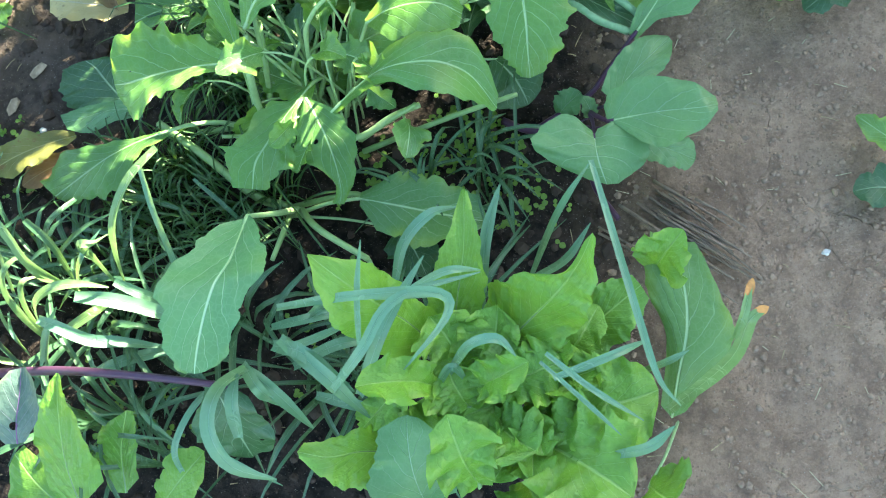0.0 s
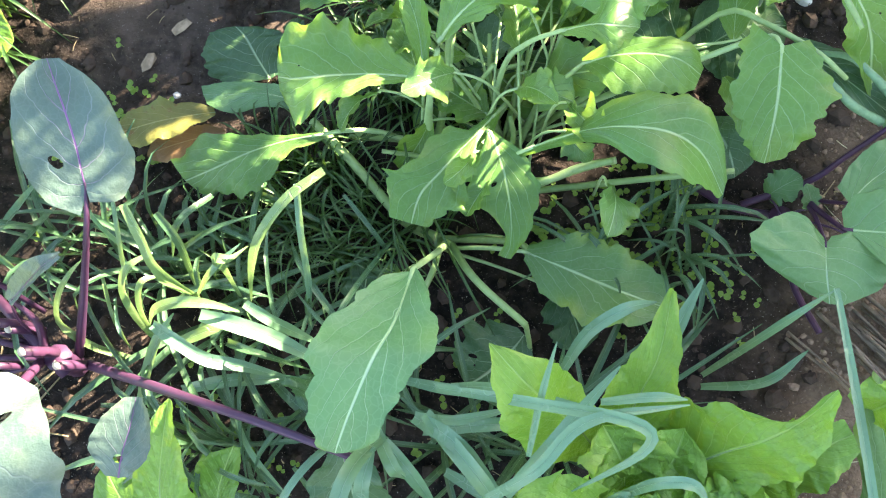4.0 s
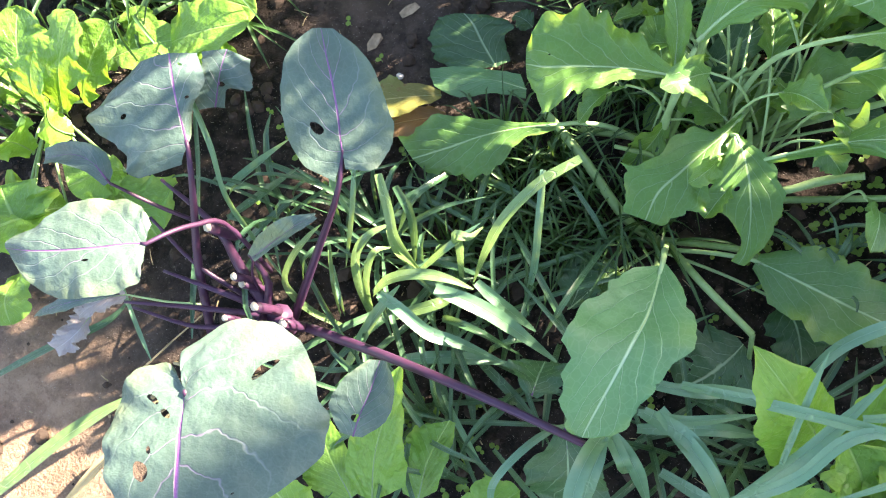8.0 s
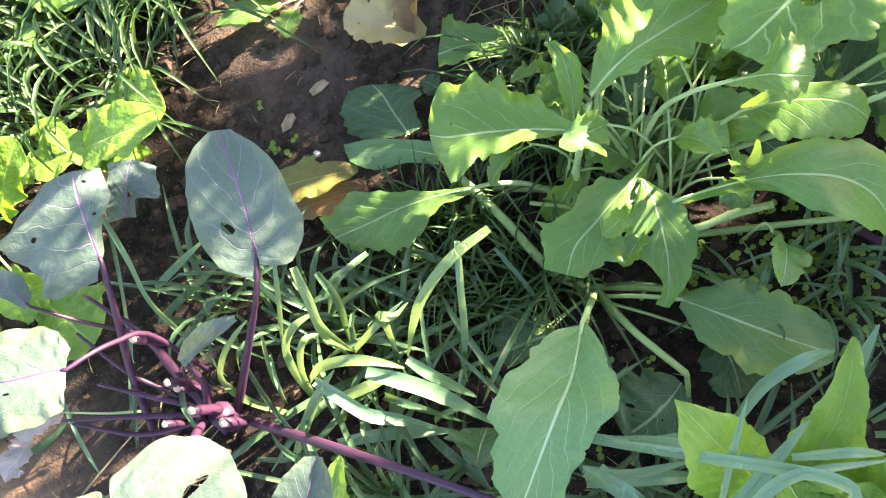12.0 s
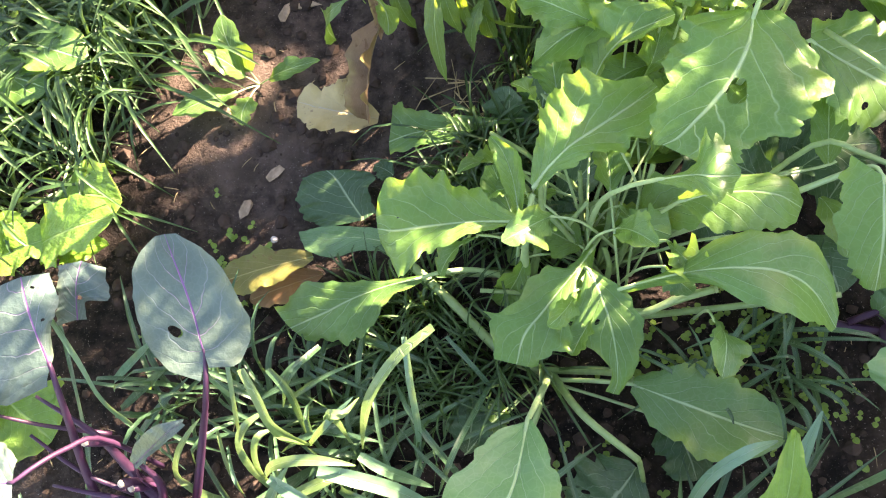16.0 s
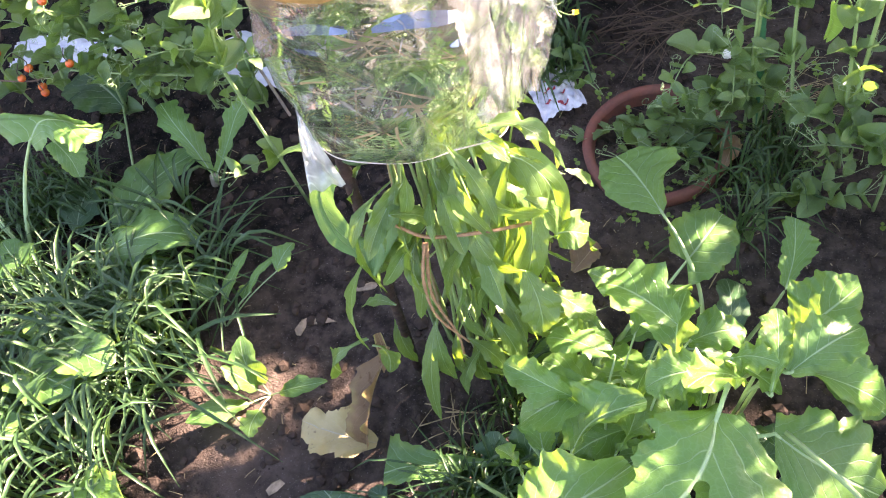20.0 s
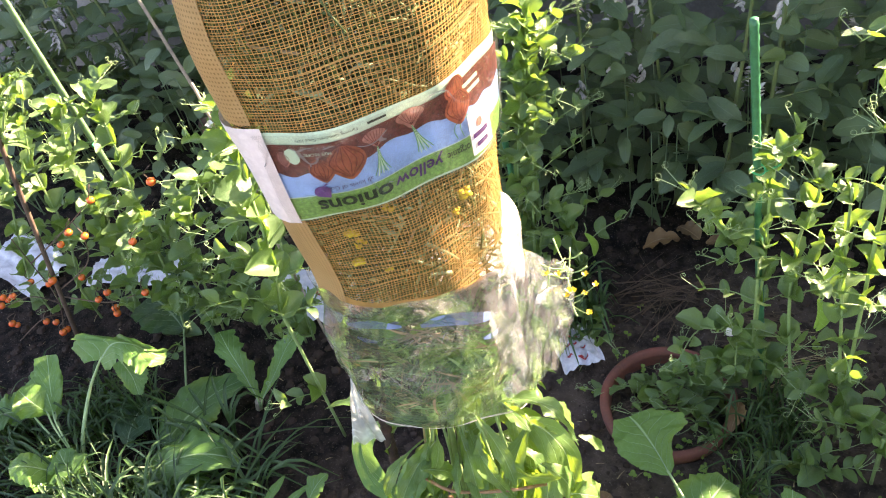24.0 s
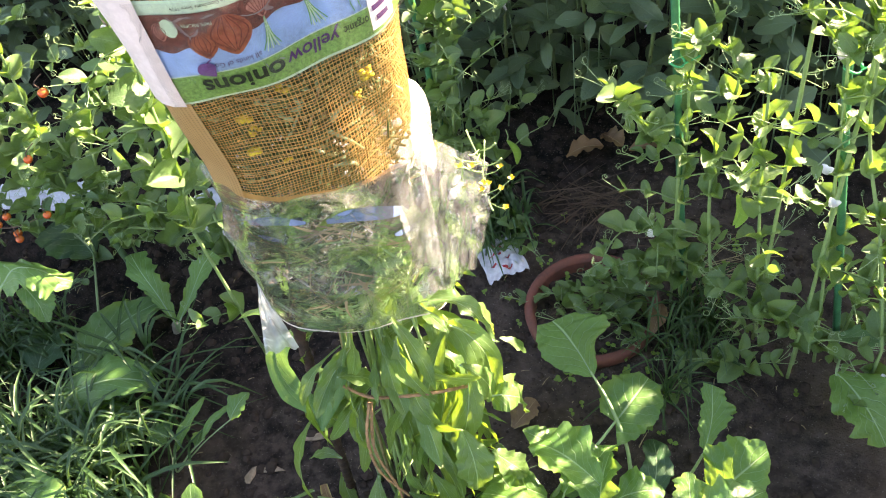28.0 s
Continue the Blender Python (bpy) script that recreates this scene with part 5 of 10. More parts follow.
blade(kohlrabi_young, [(0.067, 0.425, 0.180), (0.068, 0.405, 0.185), (0.071, 0.387, 0.185), (0.076, 0.371, 0.180), (0.081, 0.359, 0.170)], [(-0.008, 0.007), (-0.028, 0.041), (-0.009, 0.068), (-0.000, 0.054), (0.002, 0.015)], [(-0.007, 0.001), (-0.056, 0.028), (-0.055, 0.076), (-0.039, 0.068), (-0.013, 0.023)], stalk=[(0.066, 0.513, 0.060), (0.069, 0.470, 0.120), (0.067, 0.425, 0.180)], mat=KOHL_GREEN, stalk_mat=PURPLE, teeth=0.015, rib=0.003, cup=-0.05, ripple=0.03, seed=51)
blade(kohlrabi_young, [(0.085, 0.444, 0.180), (0.116, 0.442, 0.200), (0.156, 0.439, 0.220), (0.196, 0.434, 0.235), (0.218, 0.439, 0.230)], [(-0.005, 0.021), (-0.026, 0.040), (-0.021, 0.049), (-0.013, 0.037), (-0.003, 0.012)], [(0.011, 0.007), (0.021, 0.044), (0.009, 0.049), (0.003, 0.027), (-0.000, 0.008)], stalk=[(0.066, 0.513, 0.060), (0.074, 0.478, 0.120), (0.085, 0.444, 0.180)], mat=KOHL_GREEN, stalk_mat=PURPLE, teeth=0.015, rib=0.004, cup=0.05, ripple=0.05, seed=52)
blade(kohlrabi_young, [(0.096, 0.485, 0.150), (0.116, 0.514, 0.157), (0.148, 0.545, 0.160), (0.178, 0.575, 0.150)], [(0.003, 0.023), (0.008, 0.031), (0.012, 0.029), (-0.000, 0.006)], [(0.026, 0.013), (0.031, 0.028), (0.016, 0.023), (-0.000, 0.005)], stalk=[(0.066, 0.513, 0.060), (0.084, 0.499, 0.100), (0.096, 0.485, 0.150)], mat=KOHL_GREEN, stalk_mat=PURPLE, teeth=0.015, rib=0.003, ripple=0.05, seed=53)
blade(kohlrabi_young, [(0.127, 0.580, 0.150), (0.145, 0.598, 0.170), (0.162, 0.619, 0.185), (0.172, 0.642, 0.200), (0.184, 0.674, 0.205), (0.195, 0.699, 0.200)], [(0.003, 0.007), (0.006, 0.017), (0.000, 0.017), (-0.004, 0.035), (-0.002, 0.022), (-0.000, 0.006)], [(-0.002, 0.007), (0.003, 0.017), (-0.004, 0.045), (0.016, 0.052), (0.022, 0.041), (0.002, 0.010)], holes=((0.68, 0.35, 0.06, 0.2), (0.46, 0.95, 0.05, 0.2)), stalk=[(-0.006, 0.497, 0.040), (0.068, 0.532, 0.070), (0.097, 0.555, 0.110), (0.127, 0.580, 0.150)], mat=KOHL_GREEN, rib_mat=STALK_LIGHT, stalk_mat=PURPLE, teeth=0.03, rib=0.005, stalk_r=0.005, cup=0.1, ripple=0.06, seed=61)
leaf(kohlrabi_young, (0.024, 0.510, 0.050), (0.057, 0.533, 0.080), 0.044, "kohl", root=(0.041, 0.484, 0.060), rib=0.002, mat=KOHL_GREEN, stalk=PURPLE)
leaf(kohlrabi_young, (0.075, 0.493, 0.080), (0.058, 0.518, 0.100), 0.027, "oval", root=(0.041, 0.484, 0.060), rib=0.002, mat=KOHL_GREEN, stalk=PURPLE)
leaf(kohlrabi_young, (0.140, 0.454, 0.080), (0.216, 0.429, 0.060), 0.054, "kohl", root=(0.041, 0.484, 0.060), rib=0.002, mat=KOHL_GREEN, stalk=PURPLE)
tube("stalk", [(0.066, 0.503, 0.020), (0.071, 0.411, 0.030), (0.103, 0.343, 0.060)], 0.005, 0.004, PURPLE, kohlrabi_young)
tube("stalk", [(-0.062, 0.519, 0.020), (-0.014, 0.495, 0.030), (0.056, 0.489, 0.040)], 0.006, 0.005, PURPLE, kohlrabi_young)
tube("trunk", [(0.058, 0.489, -0.020), (0.047, 0.485, 0.030), (0.041, 0.484, 0.060)], 0.012, 0.015, PURPLE, kohlrabi_young, bumpy=0.2)

# ---- lettuce ----
lettuce = empty("lettuce", (-0.079, 0.068, 0.000), "loose-leaf lettuce with crinkled light green leaves", "lettuce", "lettuces")
blade(lettuce, [(-0.148, 0.154, 0.160), (-0.175, 0.174, 0.220), (-0.201, 0.187, 0.270), (-0.231, 0.204, 0.320), (-0.269, 0.233, 0.340)], [(0.011, 0.027), (-0.000, 0.051), (0.016, 0.050), (0.008, 0.036), (-0.002, 0.005)], [(0.014, 0.036), (0.005, 0.031), (0.009, 0.035), (-0.003, 0.031), (-0.007, 0.005)], mat=LETTUCE, rib_mat=STALK, teeth=0.05, quilt=0.07, rib=0.004, ripple=0.07, seed=61, nu=50)
blade(lettuce, [(-0.127, 0.162, 0.150), (-0.114, 0.212, 0.200), (-0.102, 0.261, 0.240), (-0.099, 0.332, 0.260)], [(0.003, 0.031), (0.026, 0.035), (0.008, 0.022), (-0.004, 0.004)], [(0.013, 0.029), (0.020, 0.036), (0.017, 0.020), (-0.003, 0.004)], mat=LETTUCE, rib_mat=STALK, teeth=0.05, quilt=0.07, rib=0.004, ripple=0.08, cup=0.3, seed=62)
blade(lettuce, [(-0.052, 0.153, 0.180), (-0.018, 0.178, 0.220), (0.009, 0.195, 0.270), (0.032, 0.219, 0.310), (0.049, 0.248, 0.337)], [(-0.004, 0.049), (-0.014, 0.070), (-0.018, 0.049), (-0.017, 0.006), (-0.012, 0.001)], [(0.023, 0.045), (0.016, 0.053), (0.020, 0.041), (0.014, 0.022), (0.001, 0.007)], mat=LETTUCE, rib_mat=STALK, teeth=0.05, quilt=0.07, rib=0.004, ripple=0.08, seed=63, nu=50)
blade(lettuce, [(0.020, 0.149, 0.120), (0.056, 0.177, 0.150), (0.085, 0.198, 0.170), (0.116, 0.221, 0.180)], [(0.015, 0.017), (0.021, 0.035), (0.013, 0.031), (-0.000, 0.016)], [(-0.009, 0.022), (-0.004, 0.038), (-0.004, 0.038), (-0.003, 0.020)], mat=LETTUCE, rib_mat=STALK, teeth=0.05, quilt=0.07, rib=0.004, ripple=0.1, seed=64)
blade(lettuce, [(-0.202, 0.018, 0.140), (-0.238, 0.018, 0.180), (-0.273, 0.011, 0.210), (-0.309, 0.017, 0.220)], [(0.008, 0.035), (-0.001, 0.049), (-0.001, 0.028), (-0.003, 0.008)], [(0.008, 0.043), (0.000, 0.031), (-0.014, 0.024), (-0.010, 0.011)], mat=LETTUCE, rib_mat=STALK, teeth=0.05, quilt=0.07, rib=0.004, ripple=0.08, seed=65)
leaf(lettuce, (-0.034, 0.068, 0.120), (0.132, 0.092, 0.160), 0.120, "lettuce", root=(-0.082, 0.088, 0.060), rib=0.004, ripple=0.2, quilt=0.08, waves=5, fold=0.28, teeth=0.12, mat=LETTUCE, stalk_mat=STALK)
leaf(lettuce, (-0.042, 0.040, 0.120), (0.090, -0.035, 0.200), 0.143, "lettuce", root=(-0.082, 0.088, 0.060), rib=0.004, ripple=0.2, quilt=0.08, waves=5, fold=0.28, teeth=0.12, mat=LETTUCE, stalk_mat=STALK)
leaf(lettuce, (-0.135, 0.092, 0.200), (-0.223, 0.088, 0.290), 0.060, "lettuce", root=(-0.082, 0.088, 0.060), rib=0.003, fold=0.4, ripple=0.2, waves=4, teeth=0.12, mat=LETTUCE, stalk_mat=STALK)
leaf(lettuce, (-0.086, -0.022, 0.220), (-0.116, 0.055, 0.300), 0.083, "lettuce", root=(-0.082, 0.088, 0.060), rib=0.004, ripple=0.2, fold=0.28, waves=4, teeth=0.12, mat=LETTUCE, stalk_mat=STALK)
leaf(lettuce, (-0.156, -0.051, 0.150), (-0.174, 0.060, 0.220), 0.111, "broad", root=(-0.082, 0.088, 0.060), rib=0.004, mat=KOHL_GREEN)
leaf(lettuce, (-0.093, 0.091, 0.200), (-0.025, 0.117, 0.270), 0.053, "lettuce", root=(-0.082, 0.088, 0.060), rib=0.003, fold=0.5, ripple=0.2, waves=4, teeth=0.12, mat=LETTUCE, stalk_mat=STALK)
leaf(lettuce, (-0.111, 0.116, 0.160), (-0.147, 0.180, 0.220), 0.095, "lettuce", root=(-0.082, 0.088, 0.060), rib=0.003, ripple=0.2, quilt=0.08, waves=5, fold=0.28, teeth=0.12, mat=LETTUCE, stalk_mat=STALK)
leaf(lettuce, (-0.084, 0.125, 0.140), (-0.063, 0.192, 0.220), 0.089, "lettuce", root=(-0.082, 0.088, 0.060), rib=0.003, ripple=0.2, quilt=0.08, waves=5, fold=0.28, teeth=0.12, mat=LETTUCE, stalk_mat=STALK)
leaf(lettuce, (-0.102, 0.072, 0.180), (-0.126, 0.117, 0.220), 0.079, "lettuce", root=(-0.082, 0.088, 0.060), rib=0.003, ripple=0.2, quilt=0.08, waves=5, fold=0.28, teeth=0.12, mat=LETTUCE, stalk_mat=STALK)
leaf(lettuce, (-0.067, 0.086, 0.180), (0.018, 0.124, 0.200), 0.079, "lettuce", root=(-0.082, 0.088, 0.060), rib=0.003, ripple=0.2, quilt=0.08, waves=5, fold=0.28, teeth=0.12, mat=LETTUCE, stalk_mat=STALK)
leaf(lettuce, (-0.076, 0.059, 0.160), (-0.020, 0.017, 0.200), 0.087, "lettuce", root=(-0.082, 0.088, 0.060), rib=0.003, ripple=0.2, quilt=0.08, waves=5, fold=0.28, teeth=0.12, mat=LETTUCE, stalk_mat=STALK)
leaf(lettuce, (-0.114, 0.068, 0.140), (-0.195, 0.018, 0.180), 0.082, "lettuce", root=(-0.082, 0.088, 0.060), rib=0.003, ripple=0.2, quilt=0.08, fold=0.28, waves=4, teeth=0.12, mat=LETTUCE, stalk_mat=STALK)
leaf(lettuce, (-0.037, -0.017, 0.100), (0.011, -0.089, 0.160), 0.138, "lettuce", root=(-0.082, 0.088, 0.060), rib=0.004, ripple=0.2, quilt=0.08, fold=0.28, waves=4, teeth=0.12, mat=LETTUCE, stalk_mat=STALK)
leaf(lettuce, (-0.247, 0.047, 0.140), (-0.178, 0.106, 0.200), 0.053, "lettuce", root=(-0.082, 0.088, 0.060), rib=0.003, ripple=0.2, fold=0.28, waves=4, teeth=0.12, mat=LETTUCE, stalk_mat=STALK)
chard = empty("leafy_plant", (0.176, 0.062, 0.000), "dull green leafy plant at the edge of the path", "leafy plant")
blade(chard, [(0.161, 0.064, 0.050), (0.166, 0.119, 0.100), (0.176, 0.174, 0.130), (0.173, 0.230, 0.150), (0.154, 0.280, 0.160)], [(0.017, 0.014), (0.047, 0.013), (0.041, 0.044), (0.033, 0.049), (0.018, 0.021)], [(0.007, 0.019), (-0.003, 0.050), (-0.019, 0.064), (-0.026, 0.049), (-0.002, 0.037)], mat=MUSTARD_COOL, teeth=0.02, rib=0.004, cup=-0.1, ripple=0.04, seed=66)
# sunlit top lobe, its light put in as a brighter leaf green
leaf(chard, (0.137, 0.248, 0.150), (0.168, 0.284, 0.210), 0.075, "oval", rib=0.002, mat=LETTUCE, fold=0.4, ripple=0.12)
leaf(chard, (0.126, -0.025, 0.050), (0.148, -0.045, 0.100), 0.104, "lettuce", root=(0.176, 0.062, 0.000), rib=0.003, mat=LETTUCE)
chicory = empty("grassy_plant", (0.169, 0.074, 0.000), "narrow leaf with dried orange tips leaning over the path", "grassy plant")
ribbon(chicory, [(0.149, 0.070, 0.120), (0.191, 0.110, 0.300), (0.202, 0.143, 0.360), (0.219, 0.155, 0.370)], 0.016, mat=LEEK_LIME)
ribbon(chicory, [(0.191, 0.129, 0.340), (0.197, 0.153, 0.370), (0.204, 0.183, 0.380)], 0.009, mat=LEEK_LIME)
ribbon(chicory, [(0.207, 0.150, 0.367), (0.220, 0.156, 0.372)], 0.010, mat=DRY_TIP, name="dried_tip", fold=.1)
ribbon(chicory, [(0.199, 0.164, 0.375), (0.205, 0.184, 0.382)], 0.009, mat=DRY_TIP, name="dried_tip", fold=.1)
lettuce_b = empty("lettuce", (-0.687, -0.075, 0.000), "young lettuce with upright light green leaves", "lettuce", "lettuces")
blade(lettuce_b, [(-0.646, -0.052, 0.100), (-0.648, 0.010, 0.150), (-0.638, 0.068, 0.200), (-0.634, 0.116, 0.220)], [(-0.005, 0.034), (-0.020, 0.041), (-0.015, 0.032), (-0.012, 0.009)], [(0.042, 0.038), (0.041, 0.031), (0.024, 0.017), (-0.001, 0.007)], mat=LETTUCE, rib_mat=STALK, rib=0.004, quilt=0.06, teeth=0.02, seed=87)
blade(lettuce_b, [(-0.594, -0.036, 0.080), (-0.591, 0.014, 0.110), (-0.572, 0.075, 0.140)], [(-0.003, 0.022), (-0.005, 0.036), (-0.036, 0.042)], [(0.026, 0.018), (0.031, 0.023), (-0.002, 0.007)], mat=LETTUCE, rib_mat=STALK, rib=0.004, quilt=0.06, teeth=0.02, seed=88)
blade(lettuce_b, [(-0.683, -0.064, 0.070), (-0.712, -0.026, 0.100), (-0.742, 0.017, 0.120)], [(0.009, 0.031), (0.000, 0.046), (-0.010, 0.018)], [(0.008, 0.024), (0.016, 0.025), (0.002, 0.016)], mat=LETTUCE, rib_mat=STALK, rib=0.004, quilt=0.06, teeth=0.02, seed=89)
leaf(lettuce_b, (-0.552, -0.056, 0.060), (-0.468, 0.020, 0.120), 0.069, "lettuce", root=(-0.687, -0.075, 0.000), rib=0.003, mat=LETTUCE, stalk_mat=STALK)
leaf(lettuce_b, (-0.720, -0.114, 0.060), (-0.786, -0.072, 0.120), 0.072, "lettuce", root=(-0.687, -0.075, 0.000), rib=0.003, mat=LETTUCE, stalk_mat=STALK)
lettuce_c = empty("lettuce", (-1.429, 0.362, 0.000), "sunlit lime green lettuce with upright leaves", "lettuce", "lettuces")
leaf(lettuce_c, (-1.396, 0.356, 0.080), (-1.417, 0.470, 0.160), 0.113, "lettuce", root=(-1.429, 0.362, 0.000), rib=0.0035, ripple=0.08, quilt=0.05, lift=0.05, mat=LETTUCE, stalk_mat=STALK)
leaf(lettuce_c, (-1.333, 0.340, 0.080), (-1.296, 0.473, 0.180), 0.119, "lettuce", root=(-1.429, 0.362, 0.000), rib=0.0035, ripple=0.08, quilt=0.05, lift=0.05, mat=LETTUCE, stalk_mat=STALK)
leaf(lettuce_c, (-1.335, 0.331, 0.100), (-1.315, 0.393, 0.200), 0.074, "oval", root=(-1.429, 0.362, 0.000), rib=0.0035, ripple=0.08, quilt=0.05, lift=0.05, mat=LETTUCE, stalk_mat=STALK)
leaf(lettuce_c, (-1.318, 0.372, 0.060), (-1.267, 0.482, 0.140), 0.110, "lettuce", root=(-1.429, 0.362, 0.000), rib=0.0035, ripple=0.08, quilt=0.05, lift=0.05, mat=LETTUCE, stalk_mat=STALK)
leaf(lettuce_c, (-1.297, 0.310, 0.080), (-1.262, 0.324, 0.200), 0.078, "oval", root=(-1.429, 0.362, 0.000), rib=0.0035, ripple=0.08, quilt=0.05, lift=0.05, mat=LETTUCE, stalk_mat=STALK)
leaf(lettuce_c, (-1.354, 0.267, 0.080), (-1.337, 0.260, 0.160), 0.080, "lettuce", root=(-1.429, 0.362, 0.000), rib=0.0035, ripple=0.08, quilt=0.05, lift=0.05, mat=LETTUCE, stalk_mat=STALK)
leaf(lettuce_c, (-1.435, 0.355, 0.060), (-1.506, 0.373, 0.120), 0.126, "lettuce", root=(-1.429, 0.362, 0.000), rib=0.0035, ripple=0.08, quilt=0.05, lift=0.05, mat=LETTUCE, stalk_mat=STALK)
leaf(lettuce_c, (-1.312, 0.434, 0.060), (-1.168, 0.505, 0.080), 0.081, "lettuce", root=(-1.429, 0.362, 0.000), rib=0.0035, ripple=0.08, quilt=0.05, lift=0.05, mat=LETTUCE, stalk_mat=STALK)
leaf(lettuce_c, (-1.210, 0.252, 0.060), (-1.109, 0.197, 0.050), 0.142, "lettuce", root=(-1.429, 0.362, 0.000), rib=0.0035, ripple=0.08, quilt=0.05, lift=0.05, mat=LETTUCE, stalk_mat=STALK)
leaf(lettuce_c, (-1.310, 0.140, 0.060), (-1.352, 0.196, 0.120), 0.157, "lettuce", root=(-1.429, 0.362, 0.000), rib=0.0035, ripple=0.08, quilt=0.05, lift=0.05, mat=LETTUCE, stalk_mat=STALK)
leaf(lettuce_c, (-1.306, 0.085, 0.060), (-1.239, 0.008, 0.120), 0.088, "lettuce", root=(-1.429, 0.362, 0.000), rib=0.0035, ripple=0.08, quilt=0.05, lift=0.05, mat=LETTUCE, stalk_mat=STALK)
leaf(lettuce_c, (-1.279, 0.199, 0.050), (-1.354, 0.113, 0.120), 0.166, "lettuce", root=(-1.429, 0.362, 0.000), rib=0.0035, ripple=0.08, quilt=0.05, lift=0.05, mat=LETTUCE, stalk_mat=STALK)
leaf(lettuce_c, (-1.209, 0.284, 0.050), (-1.254, 0.227, 0.100), 0.114, "lettuce", root=(-1.429, 0.362, 0.000), rib=0.0035, ripple=0.08, quilt=0.05, lift=0.05, mat=LETTUCE, stalk_mat=STALK)
lettuce_d = empty("lettuce", (-1.219, 0.515, 0.000), "lime green leaf plant in the sun among grass", "lettuce", "lettuces")
leaf(lettuce_d, (-1.214, 0.485, 0.060), (-1.043, 0.533, 0.130), 0.108, "broad", root=(-1.219, 0.515, 0.000), rib=0.0035, mat=LETTUCE, stalk_mat=STALK)
leaf(lettuce_d, (-1.179, 0.488, 0.050), (-1.074, 0.500, 0.080), 0.058, "oval", root=(-1.219, 0.515, 0.000), rib=0.003, mat=LETTUCE, stalk_mat=STALK)
leaf(lettuce_d, (-1.252, 0.498, 0.060), (-1.264, 0.534, 0.100), 0.060, "lettuce", root=(-1.219, 0.515, 0.000), rib=0.003, mat=LETTUCE, stalk_mat=STALK)

# ---- leeks ----
leek = empty("leek", (-0.714, 0.157, 0.000), "clump of young leeks with sunlit bent blades", "leek", "leeks")
ribbon(leek, [(-1.233, -0.252, 0.030), (-1.126, -0.119, 0.060), (-1.028, -0.021, 0.070)], 0.0198, mat=LEEK_LIME)
ribbon(leek, [(-1.314, -0.085, 0.020), (-1.215, -0.010, 0.050), (-1.139, 0.052, 0.050), (-1.124, 0.105, 0.030)], 0.0119, mat=LEEK_DARK)
ribbon(leek, [(-1.117, -0.227, 0.020), (-1.064, -0.132, 0.040), (-1.015, -0.066, 0.050)], 0.0145, mat=PALE_DEAD)
ribbon(leek, [(-1.141, 0.115, 0.050), (-1.074, 0.066, 0.080), (-1.039, 0.019, 0.060)], 0.0073)
ribbon(leek, [(-1.052, 0.230, 0.050), (-0.996, 0.145, 0.100), (-0.979, 0.068, 0.080)], 0.0086, mat=LEEK_DARK)
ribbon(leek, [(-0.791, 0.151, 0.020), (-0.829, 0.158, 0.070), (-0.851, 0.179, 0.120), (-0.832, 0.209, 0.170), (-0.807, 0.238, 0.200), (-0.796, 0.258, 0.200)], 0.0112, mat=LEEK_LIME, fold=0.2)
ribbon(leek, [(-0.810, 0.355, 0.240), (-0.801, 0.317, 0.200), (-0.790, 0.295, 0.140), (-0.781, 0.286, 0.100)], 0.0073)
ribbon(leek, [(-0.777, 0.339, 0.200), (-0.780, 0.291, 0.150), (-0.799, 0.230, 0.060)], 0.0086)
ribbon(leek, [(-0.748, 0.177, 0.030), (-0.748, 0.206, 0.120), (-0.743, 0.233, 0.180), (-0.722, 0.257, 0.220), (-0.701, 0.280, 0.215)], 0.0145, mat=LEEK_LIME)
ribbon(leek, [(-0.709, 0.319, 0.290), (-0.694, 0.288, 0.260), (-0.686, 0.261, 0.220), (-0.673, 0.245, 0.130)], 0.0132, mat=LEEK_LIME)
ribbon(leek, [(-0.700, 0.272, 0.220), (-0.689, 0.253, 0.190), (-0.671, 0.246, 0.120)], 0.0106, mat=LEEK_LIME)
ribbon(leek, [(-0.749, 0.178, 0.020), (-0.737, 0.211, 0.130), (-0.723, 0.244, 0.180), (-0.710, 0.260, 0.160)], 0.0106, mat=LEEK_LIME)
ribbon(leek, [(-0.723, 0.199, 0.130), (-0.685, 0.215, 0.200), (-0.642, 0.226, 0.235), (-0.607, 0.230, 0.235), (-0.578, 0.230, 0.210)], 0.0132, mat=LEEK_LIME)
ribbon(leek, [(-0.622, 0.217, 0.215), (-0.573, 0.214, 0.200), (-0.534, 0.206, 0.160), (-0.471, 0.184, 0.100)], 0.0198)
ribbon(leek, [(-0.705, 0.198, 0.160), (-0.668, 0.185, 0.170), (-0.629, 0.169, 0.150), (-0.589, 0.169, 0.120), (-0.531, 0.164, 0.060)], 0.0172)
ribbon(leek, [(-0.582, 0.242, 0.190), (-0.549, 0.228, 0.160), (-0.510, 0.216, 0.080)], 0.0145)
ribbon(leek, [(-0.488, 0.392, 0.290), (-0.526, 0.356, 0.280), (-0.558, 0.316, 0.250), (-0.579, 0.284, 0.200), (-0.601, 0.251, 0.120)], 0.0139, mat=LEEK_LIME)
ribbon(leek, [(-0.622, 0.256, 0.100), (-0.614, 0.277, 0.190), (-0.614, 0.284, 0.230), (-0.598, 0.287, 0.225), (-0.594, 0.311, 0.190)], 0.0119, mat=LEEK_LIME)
ribbon(leek, [(-0.760, 0.098, 0.030), (-0.736, 0.140, 0.080), (-0.708, 0.181, 0.130), (-0.686, 0.217, 0.150)], 0.0158)
ribbon(leek, [(-0.700, 0.123, 0.040), (-0.632, 0.146, 0.070), (-0.580, 0.159, 0.070), (-0.535, 0.169, 0.040)], 0.0172)
